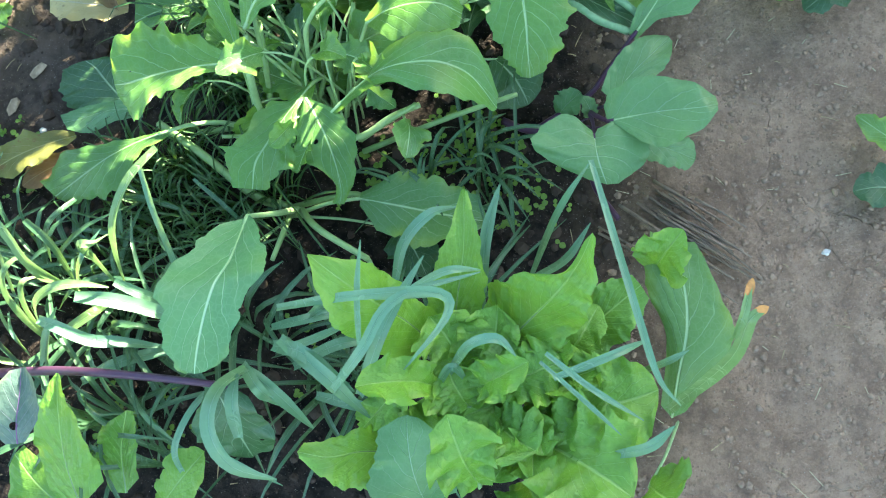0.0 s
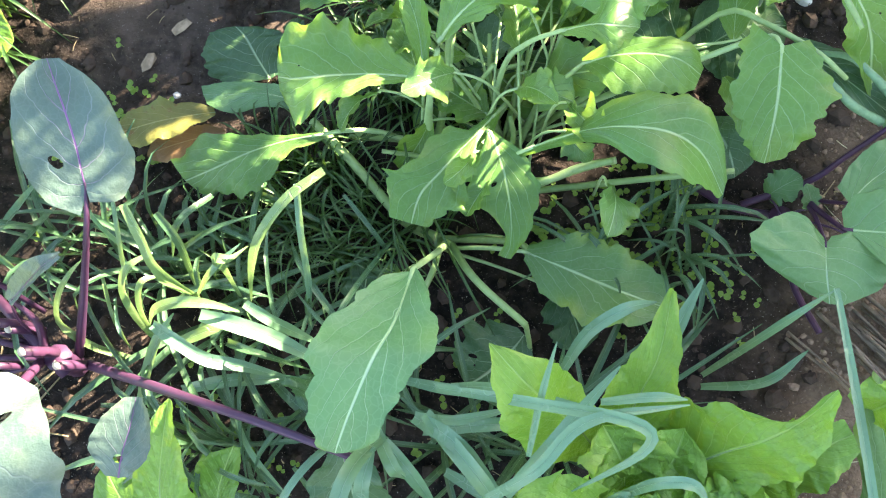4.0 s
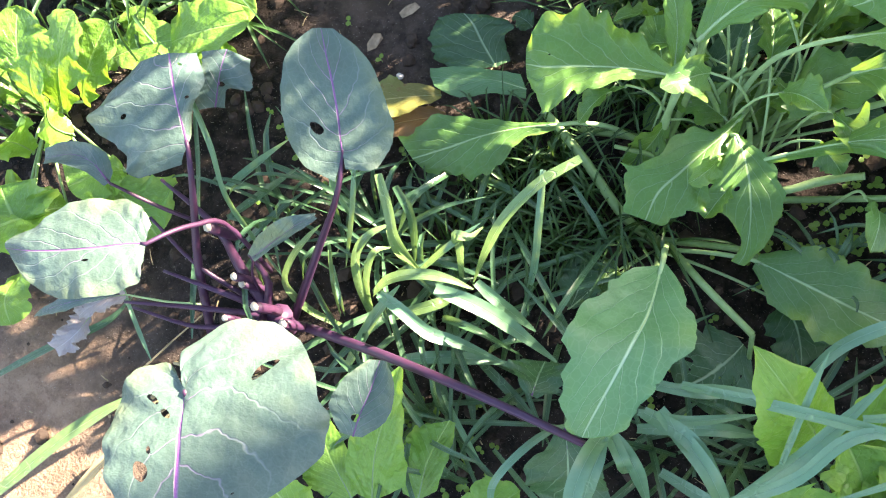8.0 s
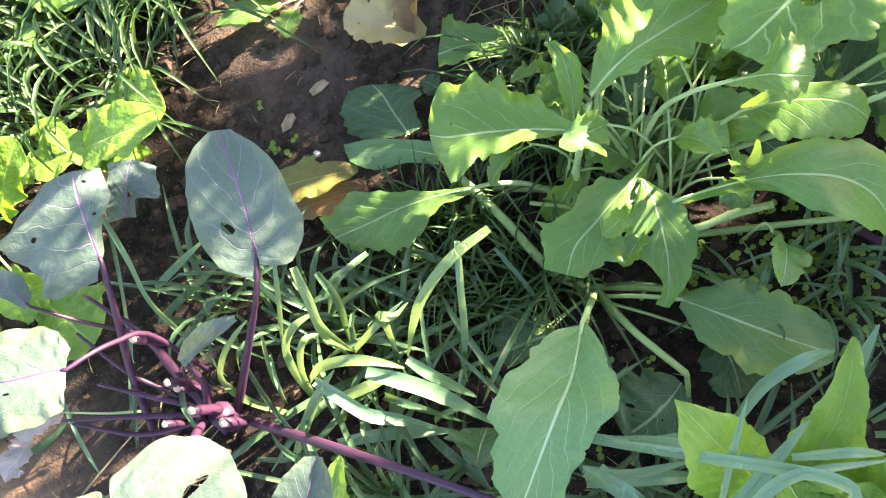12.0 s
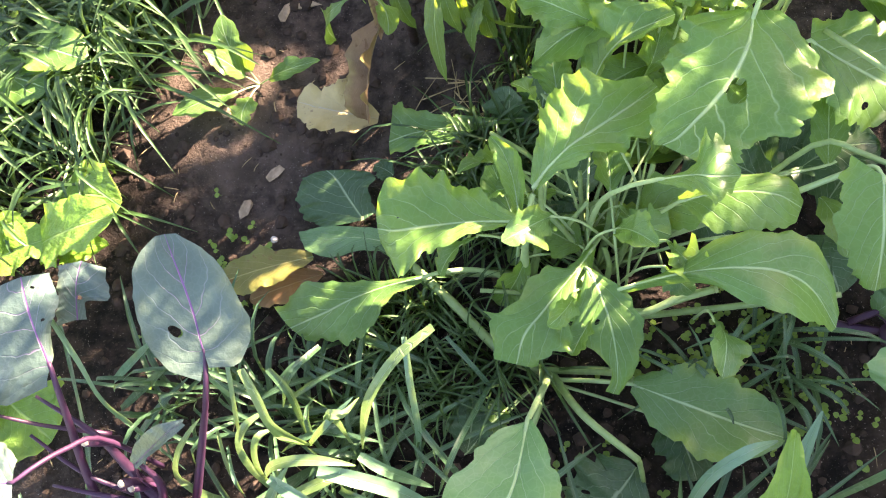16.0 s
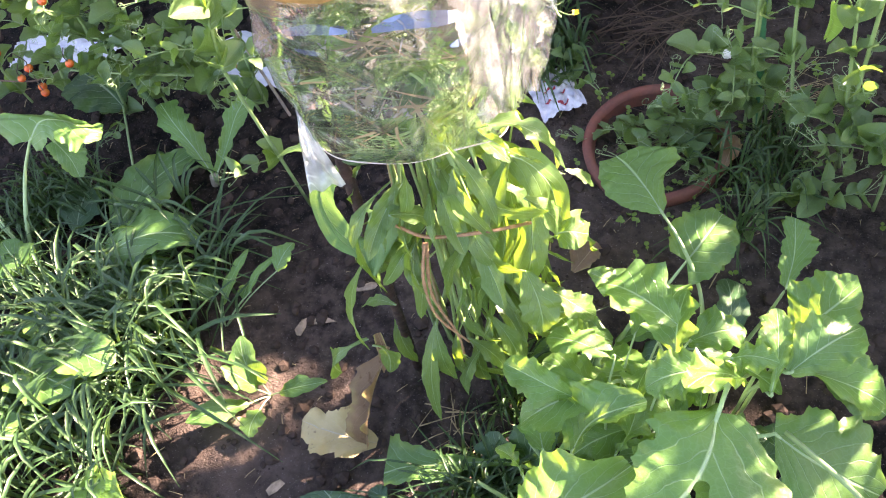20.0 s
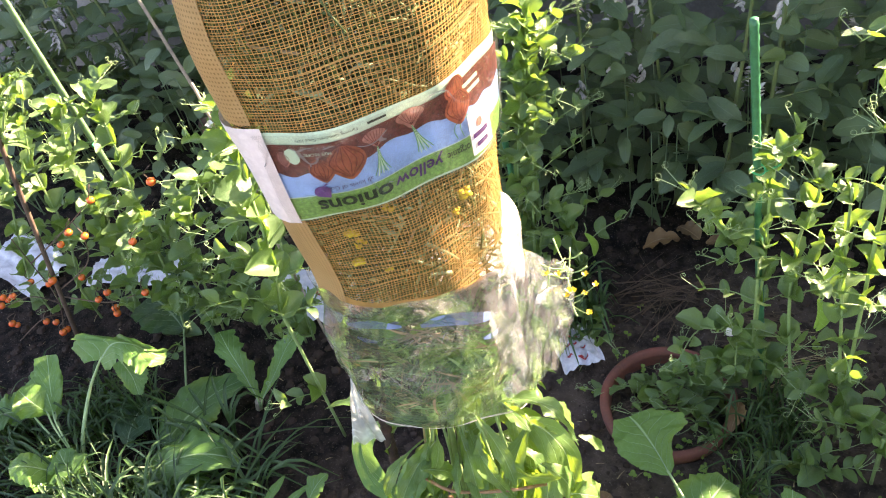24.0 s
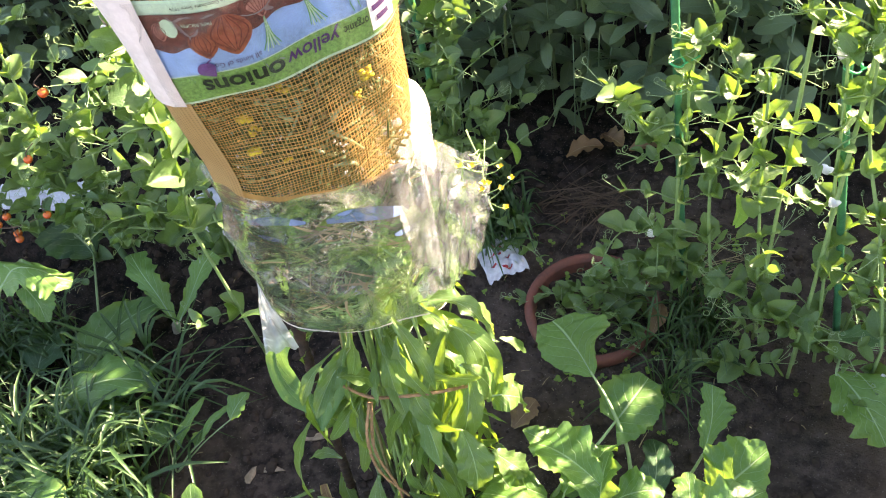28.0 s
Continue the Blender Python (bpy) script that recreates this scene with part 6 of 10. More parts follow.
ribbon(leek, [(-0.534, 0.385, 0.240), (-0.528, 0.334, 0.200), (-0.528, 0.285, 0.130), (-0.540, 0.234, 0.050)], 0.0099)
ribbon(leek, [(-1.042, 0.299, 0.030), (-0.972, 0.327, 0.100), (-0.884, 0.359, 0.190)], 0.0145)
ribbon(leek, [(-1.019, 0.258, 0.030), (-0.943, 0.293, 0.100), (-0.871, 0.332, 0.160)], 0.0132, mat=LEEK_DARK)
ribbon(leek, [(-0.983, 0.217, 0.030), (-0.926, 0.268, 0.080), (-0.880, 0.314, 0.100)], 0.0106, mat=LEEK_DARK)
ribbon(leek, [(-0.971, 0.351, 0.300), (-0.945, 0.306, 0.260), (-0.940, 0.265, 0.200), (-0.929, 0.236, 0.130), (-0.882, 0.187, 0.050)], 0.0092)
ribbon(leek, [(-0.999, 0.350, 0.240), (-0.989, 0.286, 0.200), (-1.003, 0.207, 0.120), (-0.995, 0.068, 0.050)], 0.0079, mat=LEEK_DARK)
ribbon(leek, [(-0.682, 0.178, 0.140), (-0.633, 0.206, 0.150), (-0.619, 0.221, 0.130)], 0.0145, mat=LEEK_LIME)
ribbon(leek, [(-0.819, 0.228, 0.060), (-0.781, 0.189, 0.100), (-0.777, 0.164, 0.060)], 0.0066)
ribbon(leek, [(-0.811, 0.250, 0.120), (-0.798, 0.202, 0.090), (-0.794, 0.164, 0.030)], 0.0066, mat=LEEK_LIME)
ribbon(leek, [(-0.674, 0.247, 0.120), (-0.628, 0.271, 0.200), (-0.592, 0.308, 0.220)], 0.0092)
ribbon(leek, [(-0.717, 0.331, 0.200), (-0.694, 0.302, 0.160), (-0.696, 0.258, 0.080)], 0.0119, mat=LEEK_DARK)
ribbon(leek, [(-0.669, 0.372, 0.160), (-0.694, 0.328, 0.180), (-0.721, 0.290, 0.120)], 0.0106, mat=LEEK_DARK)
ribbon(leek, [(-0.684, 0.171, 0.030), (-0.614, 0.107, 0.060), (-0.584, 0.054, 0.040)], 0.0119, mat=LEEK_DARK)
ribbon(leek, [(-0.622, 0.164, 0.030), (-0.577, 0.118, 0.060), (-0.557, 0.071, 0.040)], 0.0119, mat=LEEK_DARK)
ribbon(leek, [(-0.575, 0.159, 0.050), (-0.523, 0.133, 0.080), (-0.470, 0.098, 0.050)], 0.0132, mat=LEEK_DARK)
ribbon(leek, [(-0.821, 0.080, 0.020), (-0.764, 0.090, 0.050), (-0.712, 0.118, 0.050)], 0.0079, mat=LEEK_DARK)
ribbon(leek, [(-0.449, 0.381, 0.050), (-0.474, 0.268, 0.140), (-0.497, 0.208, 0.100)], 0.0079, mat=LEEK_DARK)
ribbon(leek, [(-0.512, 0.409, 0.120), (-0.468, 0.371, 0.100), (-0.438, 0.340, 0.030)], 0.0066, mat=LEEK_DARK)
leek_b = empty("leek", (-0.230, 0.185, 0.000), "clump of blue-green leeks with long limp blades", "leek", "leeks")
ribbon(leek_b, [(-0.098, 0.208, 0.050), (-0.082, 0.290, 0.150), (-0.059, 0.363, 0.180)], 0.0164)
ribbon(leek_b, [(-0.024, 0.269, 0.030), (0.014, 0.312, 0.200), (0.055, 0.353, 0.280)], 0.0094)
ribbon(leek_b, [(0.055, 0.354, 0.280), (0.075, 0.259, 0.300), (0.097, 0.160, 0.310), (0.117, 0.094, 0.290), (0.142, 0.065, 0.270)], 0.0086)
ribbon(leek_b, [(-0.323, 0.184, 0.280), (-0.221, 0.186, 0.330), (-0.123, 0.185, 0.345), (-0.112, 0.161, 0.330), (-0.170, 0.109, 0.270)], 0.0117)
ribbon(leek_b, [(-0.198, 0.233, 0.180), (-0.178, 0.273, 0.230), (-0.143, 0.303, 0.250), (-0.110, 0.321, 0.220)], 0.0140)
ribbon(leek_b, [(-0.251, 0.086, 0.280), (-0.207, 0.125, 0.330), (-0.167, 0.178, 0.345), (-0.075, 0.212, 0.320)], 0.0125)
ribbon(leek_b, [(-0.156, 0.200, 0.300), (-0.112, 0.212, 0.330), (-0.076, 0.217, 0.310)], 0.0094)
ribbon(leek_b, [(-0.217, 0.135, 0.300), (-0.214, 0.189, 0.330), (-0.207, 0.246, 0.350)], 0.0070)
ribbon(leek_b, [(-0.337, 0.156, 0.220), (-0.276, 0.110, 0.240), (-0.230, 0.060, 0.170)], 0.0195)
ribbon(leek_b, [(-0.391, 0.127, 0.200), (-0.360, 0.092, 0.220), (-0.356, 0.078, 0.150)], 0.0164)
ribbon(leek_b, [(-0.383, 0.123, 0.200), (-0.394, 0.088, 0.270), (-0.398, 0.042, 0.280), (-0.383, 0.000, 0.240), (-0.339, -0.016, 0.200)], 0.0195)
ribbon(leek_b, [(-0.005, 0.122, 0.300), (0.046, 0.081, 0.300), (0.101, 0.049, 0.270)], 0.0070)
ribbon(leek_b, [(-0.012, 0.115, 0.280), (0.040, 0.067, 0.280), (0.077, 0.034, 0.250)], 0.0055)
ribbon(leek_b, [(0.003, 0.100, 0.240), (0.069, 0.124, 0.250), (0.118, 0.147, 0.220)], 0.0101)
ribbon(leek_b, [(-0.122, 0.110, 0.220), (-0.091, 0.134, 0.290), (-0.059, 0.139, 0.300), (-0.039, 0.122, 0.280)], 0.0117)
ribbon(leek_b, [(-0.142, 0.092, 0.200), (-0.116, 0.114, 0.250), (-0.100, 0.098, 0.200)], 0.0101)
ribbon(leek_b, [(0.073, 0.013, 0.200), (0.109, 0.022, 0.240), (0.137, 0.044, 0.250)], 0.0125)
ribbon(leek_b, [(-0.031, 0.250, 0.080), (0.023, 0.261, 0.160), (0.056, 0.299, 0.200)], 0.0109)
ribbon(leek_b, [(0.115, 0.120, 0.100), (0.139, 0.122, 0.200), (0.163, 0.133, 0.220)], 0.0086)
ribbon(leek_b, [(-0.389, 0.190, 0.100), (-0.302, 0.190, 0.180), (-0.240, 0.215, 0.120)], 0.0133)
ribbon(leek_b, [(-0.354, 0.134, 0.100), (-0.276, 0.156, 0.160), (-0.215, 0.168, 0.120)], 0.0156)
ribbon(leek_b, [(-0.315, 0.093, 0.120), (-0.243, 0.075, 0.160), (-0.179, 0.063, 0.100)], 0.0148)
ribbon(leek_b, [(-0.498, -0.018, 0.100), (-0.496, 0.026, 0.150), (-0.457, 0.091, 0.160), (-0.411, 0.127, 0.100)], 0.0094)
ribbon(leek_b, [(-0.526, 0.053, 0.030), (-0.444, 0.012, 0.100), (-0.375, -0.026, 0.060)], 0.0078)
ribbon(leek_b, [(-0.617, 0.110, 0.050), (-0.563, 0.066, 0.100), (-0.523, 0.020, 0.050)], 0.0078)
ribbon(leek_b, [(-0.322, 0.192, 0.160), (-0.254, 0.196, 0.260), (-0.133, 0.189, 0.300)], 0.0109)
ribbon(leek_b, [(-0.358, 0.151, 0.150), (-0.303, 0.156, 0.200), (-0.237, 0.183, 0.200)], 0.0109)
ribbon(leek_b, [(-0.352, 0.150, 0.200), (-0.300, 0.134, 0.240), (-0.244, 0.090, 0.200)], 0.0187)
ribbon(leek_b, [(-0.390, 0.035, 0.200), (-0.387, 0.075, 0.240), (-0.382, 0.111, 0.240)], 0.0172)
ribbon(leek_b, [(-0.385, 0.120, 0.200), (-0.349, 0.093, 0.200), (-0.317, 0.049, 0.120)], 0.0172)
ribbon(leek_b, [(-0.237, 0.086, 0.200), (-0.193, 0.156, 0.280), (-0.143, 0.238, 0.300)], 0.0156)

# ---- seedlings, radish and the greens left of the bag ----
seedling = empty("seedling", (-0.921, 0.818, 0.000), "small mustard seedling with sunlit yellow-green leaves", "seedling", "seedlings")
leaf(seedling, (-0.928, 0.827, 0.030), (-0.949, 0.878, 0.120), 0.057, "oval", root=(-0.921, 0.818, 0.000), rib=0.0018, teeth=0.12, lift=0.05, nu=16, nv=10)
leaf(seedling, (-0.896, 0.819, 0.020), (-0.799, 0.841, 0.050), 0.036, "oval", root=(-0.921, 0.818, 0.000), rib=0.0018, teeth=0.12, lift=0.05, nu=16, nv=10)
leaf(seedling, (-0.943, 0.788, 0.030), (-1.039, 0.734, 0.050), 0.047, "oval", root=(-0.921, 0.818, 0.000), rib=0.0018, teeth=0.12, lift=0.05, nu=16, nv=10)
leaf(seedling, (-0.918, 0.781, 0.030), (-0.922, 0.730, 0.030), 0.046, "oval", root=(-0.921, 0.818, 0.000), rib=0.0018, teeth=0.12, lift=0.05, nu=16, nv=10)
leaf(seedling, (-0.930, 0.813, 0.040), (-0.978, 0.825, 0.100), 0.041, "oval", root=(-0.921, 0.818, 0.000), rib=0.0018, teeth=0.12, lift=0.05, nu=16, nv=10)
seedling = empty("seedling", (-1.057, 0.937, 0.000), "thin mustard seedling with a few small leaves", "seedling", "seedlings")
leaf(seedling, (-0.985, 0.976, 0.080), (-0.938, 1.052, 0.100), 0.017, "oval", root=(-1.057, 0.937, 0.000), rib=0.0018, teeth=0.12, lift=0.05, nu=16, nv=10)
leaf(seedling, (-0.933, 1.017, 0.100), (-0.906, 1.067, 0.120), 0.044, "oval", root=(-1.057, 0.937, 0.000), rib=0.0018, teeth=0.12, lift=0.05, nu=16, nv=10)
leaf(seedling, (-1.041, 0.957, 0.060), (-1.005, 1.058, 0.100), 0.024, "oval", root=(-1.057, 0.937, 0.000), rib=0.0018, teeth=0.12, lift=0.05, nu=16, nv=10)
leaf(seedling, (-1.005, 0.973, 0.060), (-1.006, 1.008, 0.060), 0.026, "oval", root=(-1.057, 0.937, 0.000), rib=0.0018, teeth=0.12, lift=0.05, nu=16, nv=10)
leaf(seedling, (-1.067, 0.978, 0.060), (-1.102, 0.989, 0.080), 0.055, "oval", root=(-1.057, 0.937, 0.000), rib=0.0018, teeth=0.12, lift=0.05, nu=16, nv=10)
radish = empty("radish", (-1.204, 1.267, -0.000), "white radish with two toothed leaves", "radish")
blade(radish, [(-1.176, 1.247, 0.050), (-1.211, 1.282, 0.090), (-1.254, 1.317, 0.130), (-1.298, 1.359, 0.140)], [(0.017, 0.003), (0.020, 0.020), (0.000, 0.025), (-0.002, 0.015)], [(0.012, 0.010), (0.004, 0.023), (-0.003, 0.034), (-0.010, 0.026)], twist=1, stalk=[(-1.194, 1.257, 0.000), (-1.180, 1.248, 0.030), (-1.176, 1.247, 0.050)], rib=0.003, teeth=0.12, ripple=0.1, seed=78)
blade(radish, [(-1.168, 1.248, 0.050), (-1.136, 1.292, 0.100), (-1.118, 1.341, 0.130), (-1.094, 1.373, 0.150)], [(0.007, 0.010), (0.013, 0.019), (0.000, 0.022), (-0.001, 0.017)], [(0.012, 0.001), (0.000, 0.013), (-0.003, 0.019), (-0.006, 0.019)], twist=27, stalk=[(-1.193, 1.257, 0.000), (-1.176, 1.248, 0.030), (-1.168, 1.248, 0.050)], rib=0.003, teeth=0.12, ripple=0.1, seed=79)
tube("root", [(-1.212, 1.267, -0.020), (-1.194, 1.255, 0.010), (-1.188, 1.259, 0.030)], 0.007, 0.010, CUT, radish)
greens = empty("mustard_plant", (-1.516, 1.017, 0.000), "sunlit mustard plant with lobed leaves among grass", "mustard plant", "mustard plants")
blade(greens, [(-1.460, 1.180, 0.240), (-1.430, 1.209, 0.265), (-1.383, 1.214, 0.265), (-1.339, 1.209, 0.250), (-1.313, 1.213, 0.230)], [(-0.034, -0.006), (-0.111, 0.018), (-0.069, 0.037), (-0.036, 0.035), (-0.004, 0.022)], [(0.022, 0.028), (0.025, 0.046), (0.014, 0.056), (-0.004, 0.046), (-0.001, 0.013)], stalk=[(-1.528, 1.024, 0.010), (-1.525, 1.062, 0.080), (-1.503, 1.137, 0.170), (-1.460, 1.180, 0.240)], rib=0.0038, stalk_r=0.0062, teeth=0.09, ripple=0.08, cup=-0.1, seed=71)
blade(greens, [(-1.449, 1.212, 0.200), (-1.421, 1.192, 0.170), (-1.415, 1.174, 0.130)], [(0.031, 0.045), (0.015, 0.028), (0.004, 0.007)], [(0.001, 0.020), (-0.002, 0.025), (-0.005, 0.010)], rib=0.003, teeth=0.05, mat=MUSTARD_COOL, seed=72)
blade(greens, [(-1.535, 0.990, 0.060), (-1.565, 0.980, 0.100), (-1.593, 0.965, 0.130), (-1.619, 0.954, 0.130)], [(-0.003, 0.033), (-0.015, 0.055), (-0.020, 0.047), (-0.010, 0.026)], [(0.015, 0.040), (0.001, 0.035), (-0.004, 0.034), (-0.000, 0.021)], rib=0.0038, teeth=0.05, ripple=0.08, seed=73)
blade(greens, [(-1.615, 1.102, 0.100), (-1.621, 1.143, 0.160), (-1.649, 1.200, 0.200)], [(0.024, 0.045), (0.019, 0.039), (-0.003, 0.028)], [(0.014, 0.016), (0.008, 0.028), (-0.002, 0.027)], stalk=[(-1.567, 1.054, 0.010), (-1.597, 1.078, 0.060), (-1.615, 1.102, 0.100)], rib=0.0038, teeth=0.03, seed=74)
leaf(greens, (-1.490, 0.986, 0.060), (-1.537, 1.020, 0.120), 0.082, "oval", root=(-1.516, 1.017, 0.000), rib=0.003)
leaf(greens, (-1.442, 0.956, 0.030), (-1.376, 0.837, 0.080), 0.081, "mustard", root=(-1.516, 1.017, 0.000), rib=0.003)
leaf(greens, (-1.629, 1.103, 0.120), (-1.679, 1.115, 0.180), 0.085, "broad", root=(-1.516, 1.017, 0.000), rib=0.003)
leaf(greens, (-1.614, 1.105, 0.120), (-1.664, 1.207, 0.180), 0.085, "oval", root=(-1.516, 1.017, 0.000), rib=0.003)
leaf(greens, (-1.695, 1.107, 0.100), (-1.767, 1.065, 0.120), 0.102, "broad", root=(-1.516, 1.017, 0.000), rib=0.003)
greens_b = empty("mustard_plant", (-1.239, 1.011, 0.000), "mustard plant with broad dappled leaves on dark soil", "mustard plant", "mustard plants")
blade(greens_b, [(-1.347, 1.011, 0.060), (-1.263, 1.040, 0.110), (-1.196, 1.059, 0.130), (-1.139, 1.069, 0.120), (-1.111, 1.065, 0.100)], [(-0.007, 0.028), (-0.040, 0.050), (-0.033, 0.066), (-0.011, 0.041), (-0.006, 0.018)], [(0.018, 0.022), (0.027, 0.043), (0.011, 0.040), (0.001, 0.030), (-0.001, 0.011)], rib=0.0038, teeth=0.03, cup=-0.15, ripple=0.06, seed=75)
blade(greens_b, [(-1.386, 1.026, 0.040), (-1.300, 1.017, 0.070), (-1.219, 1.004, 0.080), (-1.144, 0.991, 0.070), (-1.124, 0.988, 0.060)], [(-0.008, 0.019), (-0.023, 0.049), (-0.017, 0.043), (-0.022, 0.036), (-0.011, 0.015)], [(0.015, 0.024), (0.029, 0.059), (0.028, 0.075), (0.005, 0.057), (0.005, 0.019)], rib=0.0038, teeth=0.04, cup=-0.1, ripple=0.06, seed=76)
blade(greens_b, [(-1.352, 1.104, 0.050), (-1.321, 1.178, 0.060), (-1.286, 1.239, 0.062), (-1.233, 1.293, 0.060)], [(0.013, 0.043), (-0.014, 0.075), (0.002, 0.068), (-0.003, 0.033)], [(0.013, 0.016), (0.028, 0.061), (0.000, 0.047), (-0.009, 0.018)], rib=0.003, mat=MUSTARD_COOL, teeth=0.03, seed=77, holes=((0.45, 0.5, 0.03, 0.08),))
leaf(greens_b, (-1.448, 1.094, 0.040), (-1.446, 1.221, 0.040), 0.110, "broad", root=(-1.239, 1.011, 0.000), rib=0.003, mat=MUSTARD_DARK)
leaf(greens_b, (-1.333, 0.847, 0.080), (-1.178, 0.797, 0.110), 0.105, "broad", root=(-1.239, 1.011, 0.000), rib=0.004, lift=0.02)
leaf(greens_b, (-1.415, 0.780, 0.080), (-1.246, 0.749, 0.100), 0.107, "broad", root=(-1.239, 1.011, 0.000), rib=0.004, lift=0.02)
leaf(greens_b, (-1.424, 0.658, 0.050), (-1.325, 0.666, 0.100), 0.095, "broad", root=(-1.239, 1.011, 0.000), rib=0.004, lift=0.02)
leaf(greens_b, (-1.198, 0.573, 0.060), (-1.056, 0.567, 0.100), 0.112, "broad", root=(-1.239, 1.011, 0.000), rib=0.004, lift=0.02, mat=LETTUCE)
leaf(greens_b, (-1.193, 0.495, 0.040), (-1.111, 0.512, 0.060), 0.071, "broad", root=(-1.239, 1.011, 0.000), rib=0.003, lift=0.02, mat=LETTUCE)
leaf(greens_b, (-1.472, 1.418, 0.050), (-1.583, 1.475, 0.100), 0.162, "broad", root=(-1.239, 1.011, 0.000), rib=0.004, mat=MUSTARD_DARK, lift=0.02)
greens_c = empty("leafy_plant", (0.461, 0.798, 0.000), "broad green leaves of a plant across the path", "leafy plant")
leaf(greens_c, (0.443, 0.695, 0.080), (0.321, 0.789, 0.100), 0.124, "broad", root=(0.493, 0.797, 0.000), rib=0.004)
leaf(greens_c, (0.436, 0.727, 0.050), (0.318, 0.685, 0.060), 0.064, "oval", root=(0.493, 0.797, 0.000), rib=0.003)
leaf(greens_c, (0.464, 0.709, 0.050), (0.392, 0.659, 0.050), 0.064, "broad", root=(0.493, 0.797, 0.000), rib=0.003, mat=MUSTARD_DARK)
leaf(greens_c, (0.442, 0.769, 0.100), (0.375, 0.836, 0.120), 0.108, "broad", root=(0.493, 0.797, 0.000), rib=0.004)
leaf(greens_c, (0.513, 0.445, 0.030), (0.446, 0.488, 0.050), 0.046, "oval", root=(0.493, 0.797, 0.000), rib=0.002)
leaf(greens_c, (0.509, 0.380, 0.020), (0.436, 0.380, 0.030), 0.064, "broad", root=(0.493, 0.797, 0.000), rib=0.002, mat=MUSTARD_DARK)
leaf(greens_c, (0.134, 1.236, 0.100), (0.212, 1.133, 0.050), 0.118, "broad", root=(0.152, 1.311, 0.020), rib=0.004)
leaf(greens_c, (0.129, 1.305, 0.100), (0.232, 1.336, 0.050), 0.044, "lance", root=(0.152, 1.311, 0.020), rib=0.004, mat=KOHL_GREEN)

# the crowded crown of the big mustard plant, and the low leaves under it
rng_c = random.Random(11)
for k in range(26):
    w = rng_c.uniform(0, 6.283)
    b = Vector((-0.235 + rng_c.gauss(0, 0.055), 0.83 + rng_c.gauss(0, 0.05), rng_c.uniform(0.20, 0.36)))
    ln = rng_c.uniform(0.07, 0.13)
    d = Vector((math.cos(w), math.sin(w), rng_c.uniform(-0.5, 0.6))).normalized() * ln
    if b.x > -0.30 and b.y < 0.84:
        b.z *= 0.55
        d.z = min(d.z, 0.0)
    leaf(mustard, b, b + d, ln * rng_c.uniform(0.5, 0.75), "broad", root=(b.x * 0.4 - 0.20, b.y * 0.3 + 0.50, 0.01) if k % 2 else None, rib=0.0026, ripple=rng_c.uniform(0.08, 0.2), teeth=rng_c.uniform(0.08, 0.2), cup=rng_c.uniform(-0.2, 0.5), twist=rng_c.uniform(-45, 45), fold=rng_c.uniform(0, 0.3), nu=20, nv=12, holes=rng_c.choice((0, 0, 1)))
# shade under the crown is put into darker green on most of these
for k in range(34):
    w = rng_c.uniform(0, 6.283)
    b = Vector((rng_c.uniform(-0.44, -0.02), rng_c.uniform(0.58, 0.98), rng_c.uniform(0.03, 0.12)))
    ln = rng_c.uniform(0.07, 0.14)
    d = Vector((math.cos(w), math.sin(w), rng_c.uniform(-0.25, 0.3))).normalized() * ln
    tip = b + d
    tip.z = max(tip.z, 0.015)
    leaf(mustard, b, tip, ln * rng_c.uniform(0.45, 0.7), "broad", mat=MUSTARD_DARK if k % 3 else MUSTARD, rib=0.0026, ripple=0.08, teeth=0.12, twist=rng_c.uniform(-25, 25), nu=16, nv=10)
for k in range(16):
    w = rng_c.uniform(2.0, 5.5)
    b = Vector((-0.36 + rng_c.gauss(0, 0.03), 0.60 + rng_c.gauss(0, 0.05), 0.005))
    q = b + Vector((math.cos(w) * 0.12, math.sin(w) * 0.02 + rng_c.uniform(-0.05, 0.16), rng_c.uniform(0.08, 0.2)))
    tube("stalk", [b, b.lerp(q, 0.5) + Vector((0, 0, 0.03)), q], 0.0042, 0.0028, STALK, mustard, n=10)

# the tight crinkled heart of the lettuce
for k in range(26):
    w = k * 2.4 + rng_c.uniform(-0.3, 0.3)
    q = 0.012 + 0.0022 * k
    b = Vector((-0.022 + q * math.cos(w), 0.094 + q * math.sin(w), 0.15 - 0.0022 * k + rng_c.uniform(0, 0.02)))
    ln = rng_c.uniform(0.055, 0.095)
    d = Vector((math.cos(w), math.sin(w), rng_c.uniform(0.3, 1.0))).normalized() * ln
    leaf(lettuce, b, b + d, ln * rng_c.uniform(0.6, 0.9), "lettuce", mat=LETTUCE, stalk_mat=STALK, rib=0.0024, ripple=rng_c.uniform(0.18, 0.32), waves=rng_c.uniform(3, 5), teeth=0.12, quilt=0.09, cup=rng_c.uniform(0.1, 0.6), fold=rng_c.uniform(0.2, 0.6), curl=rng_c.uniform(-0.1, 0.4), twist=rng_c.uniform(-25, 25), nu=24, nv=16)

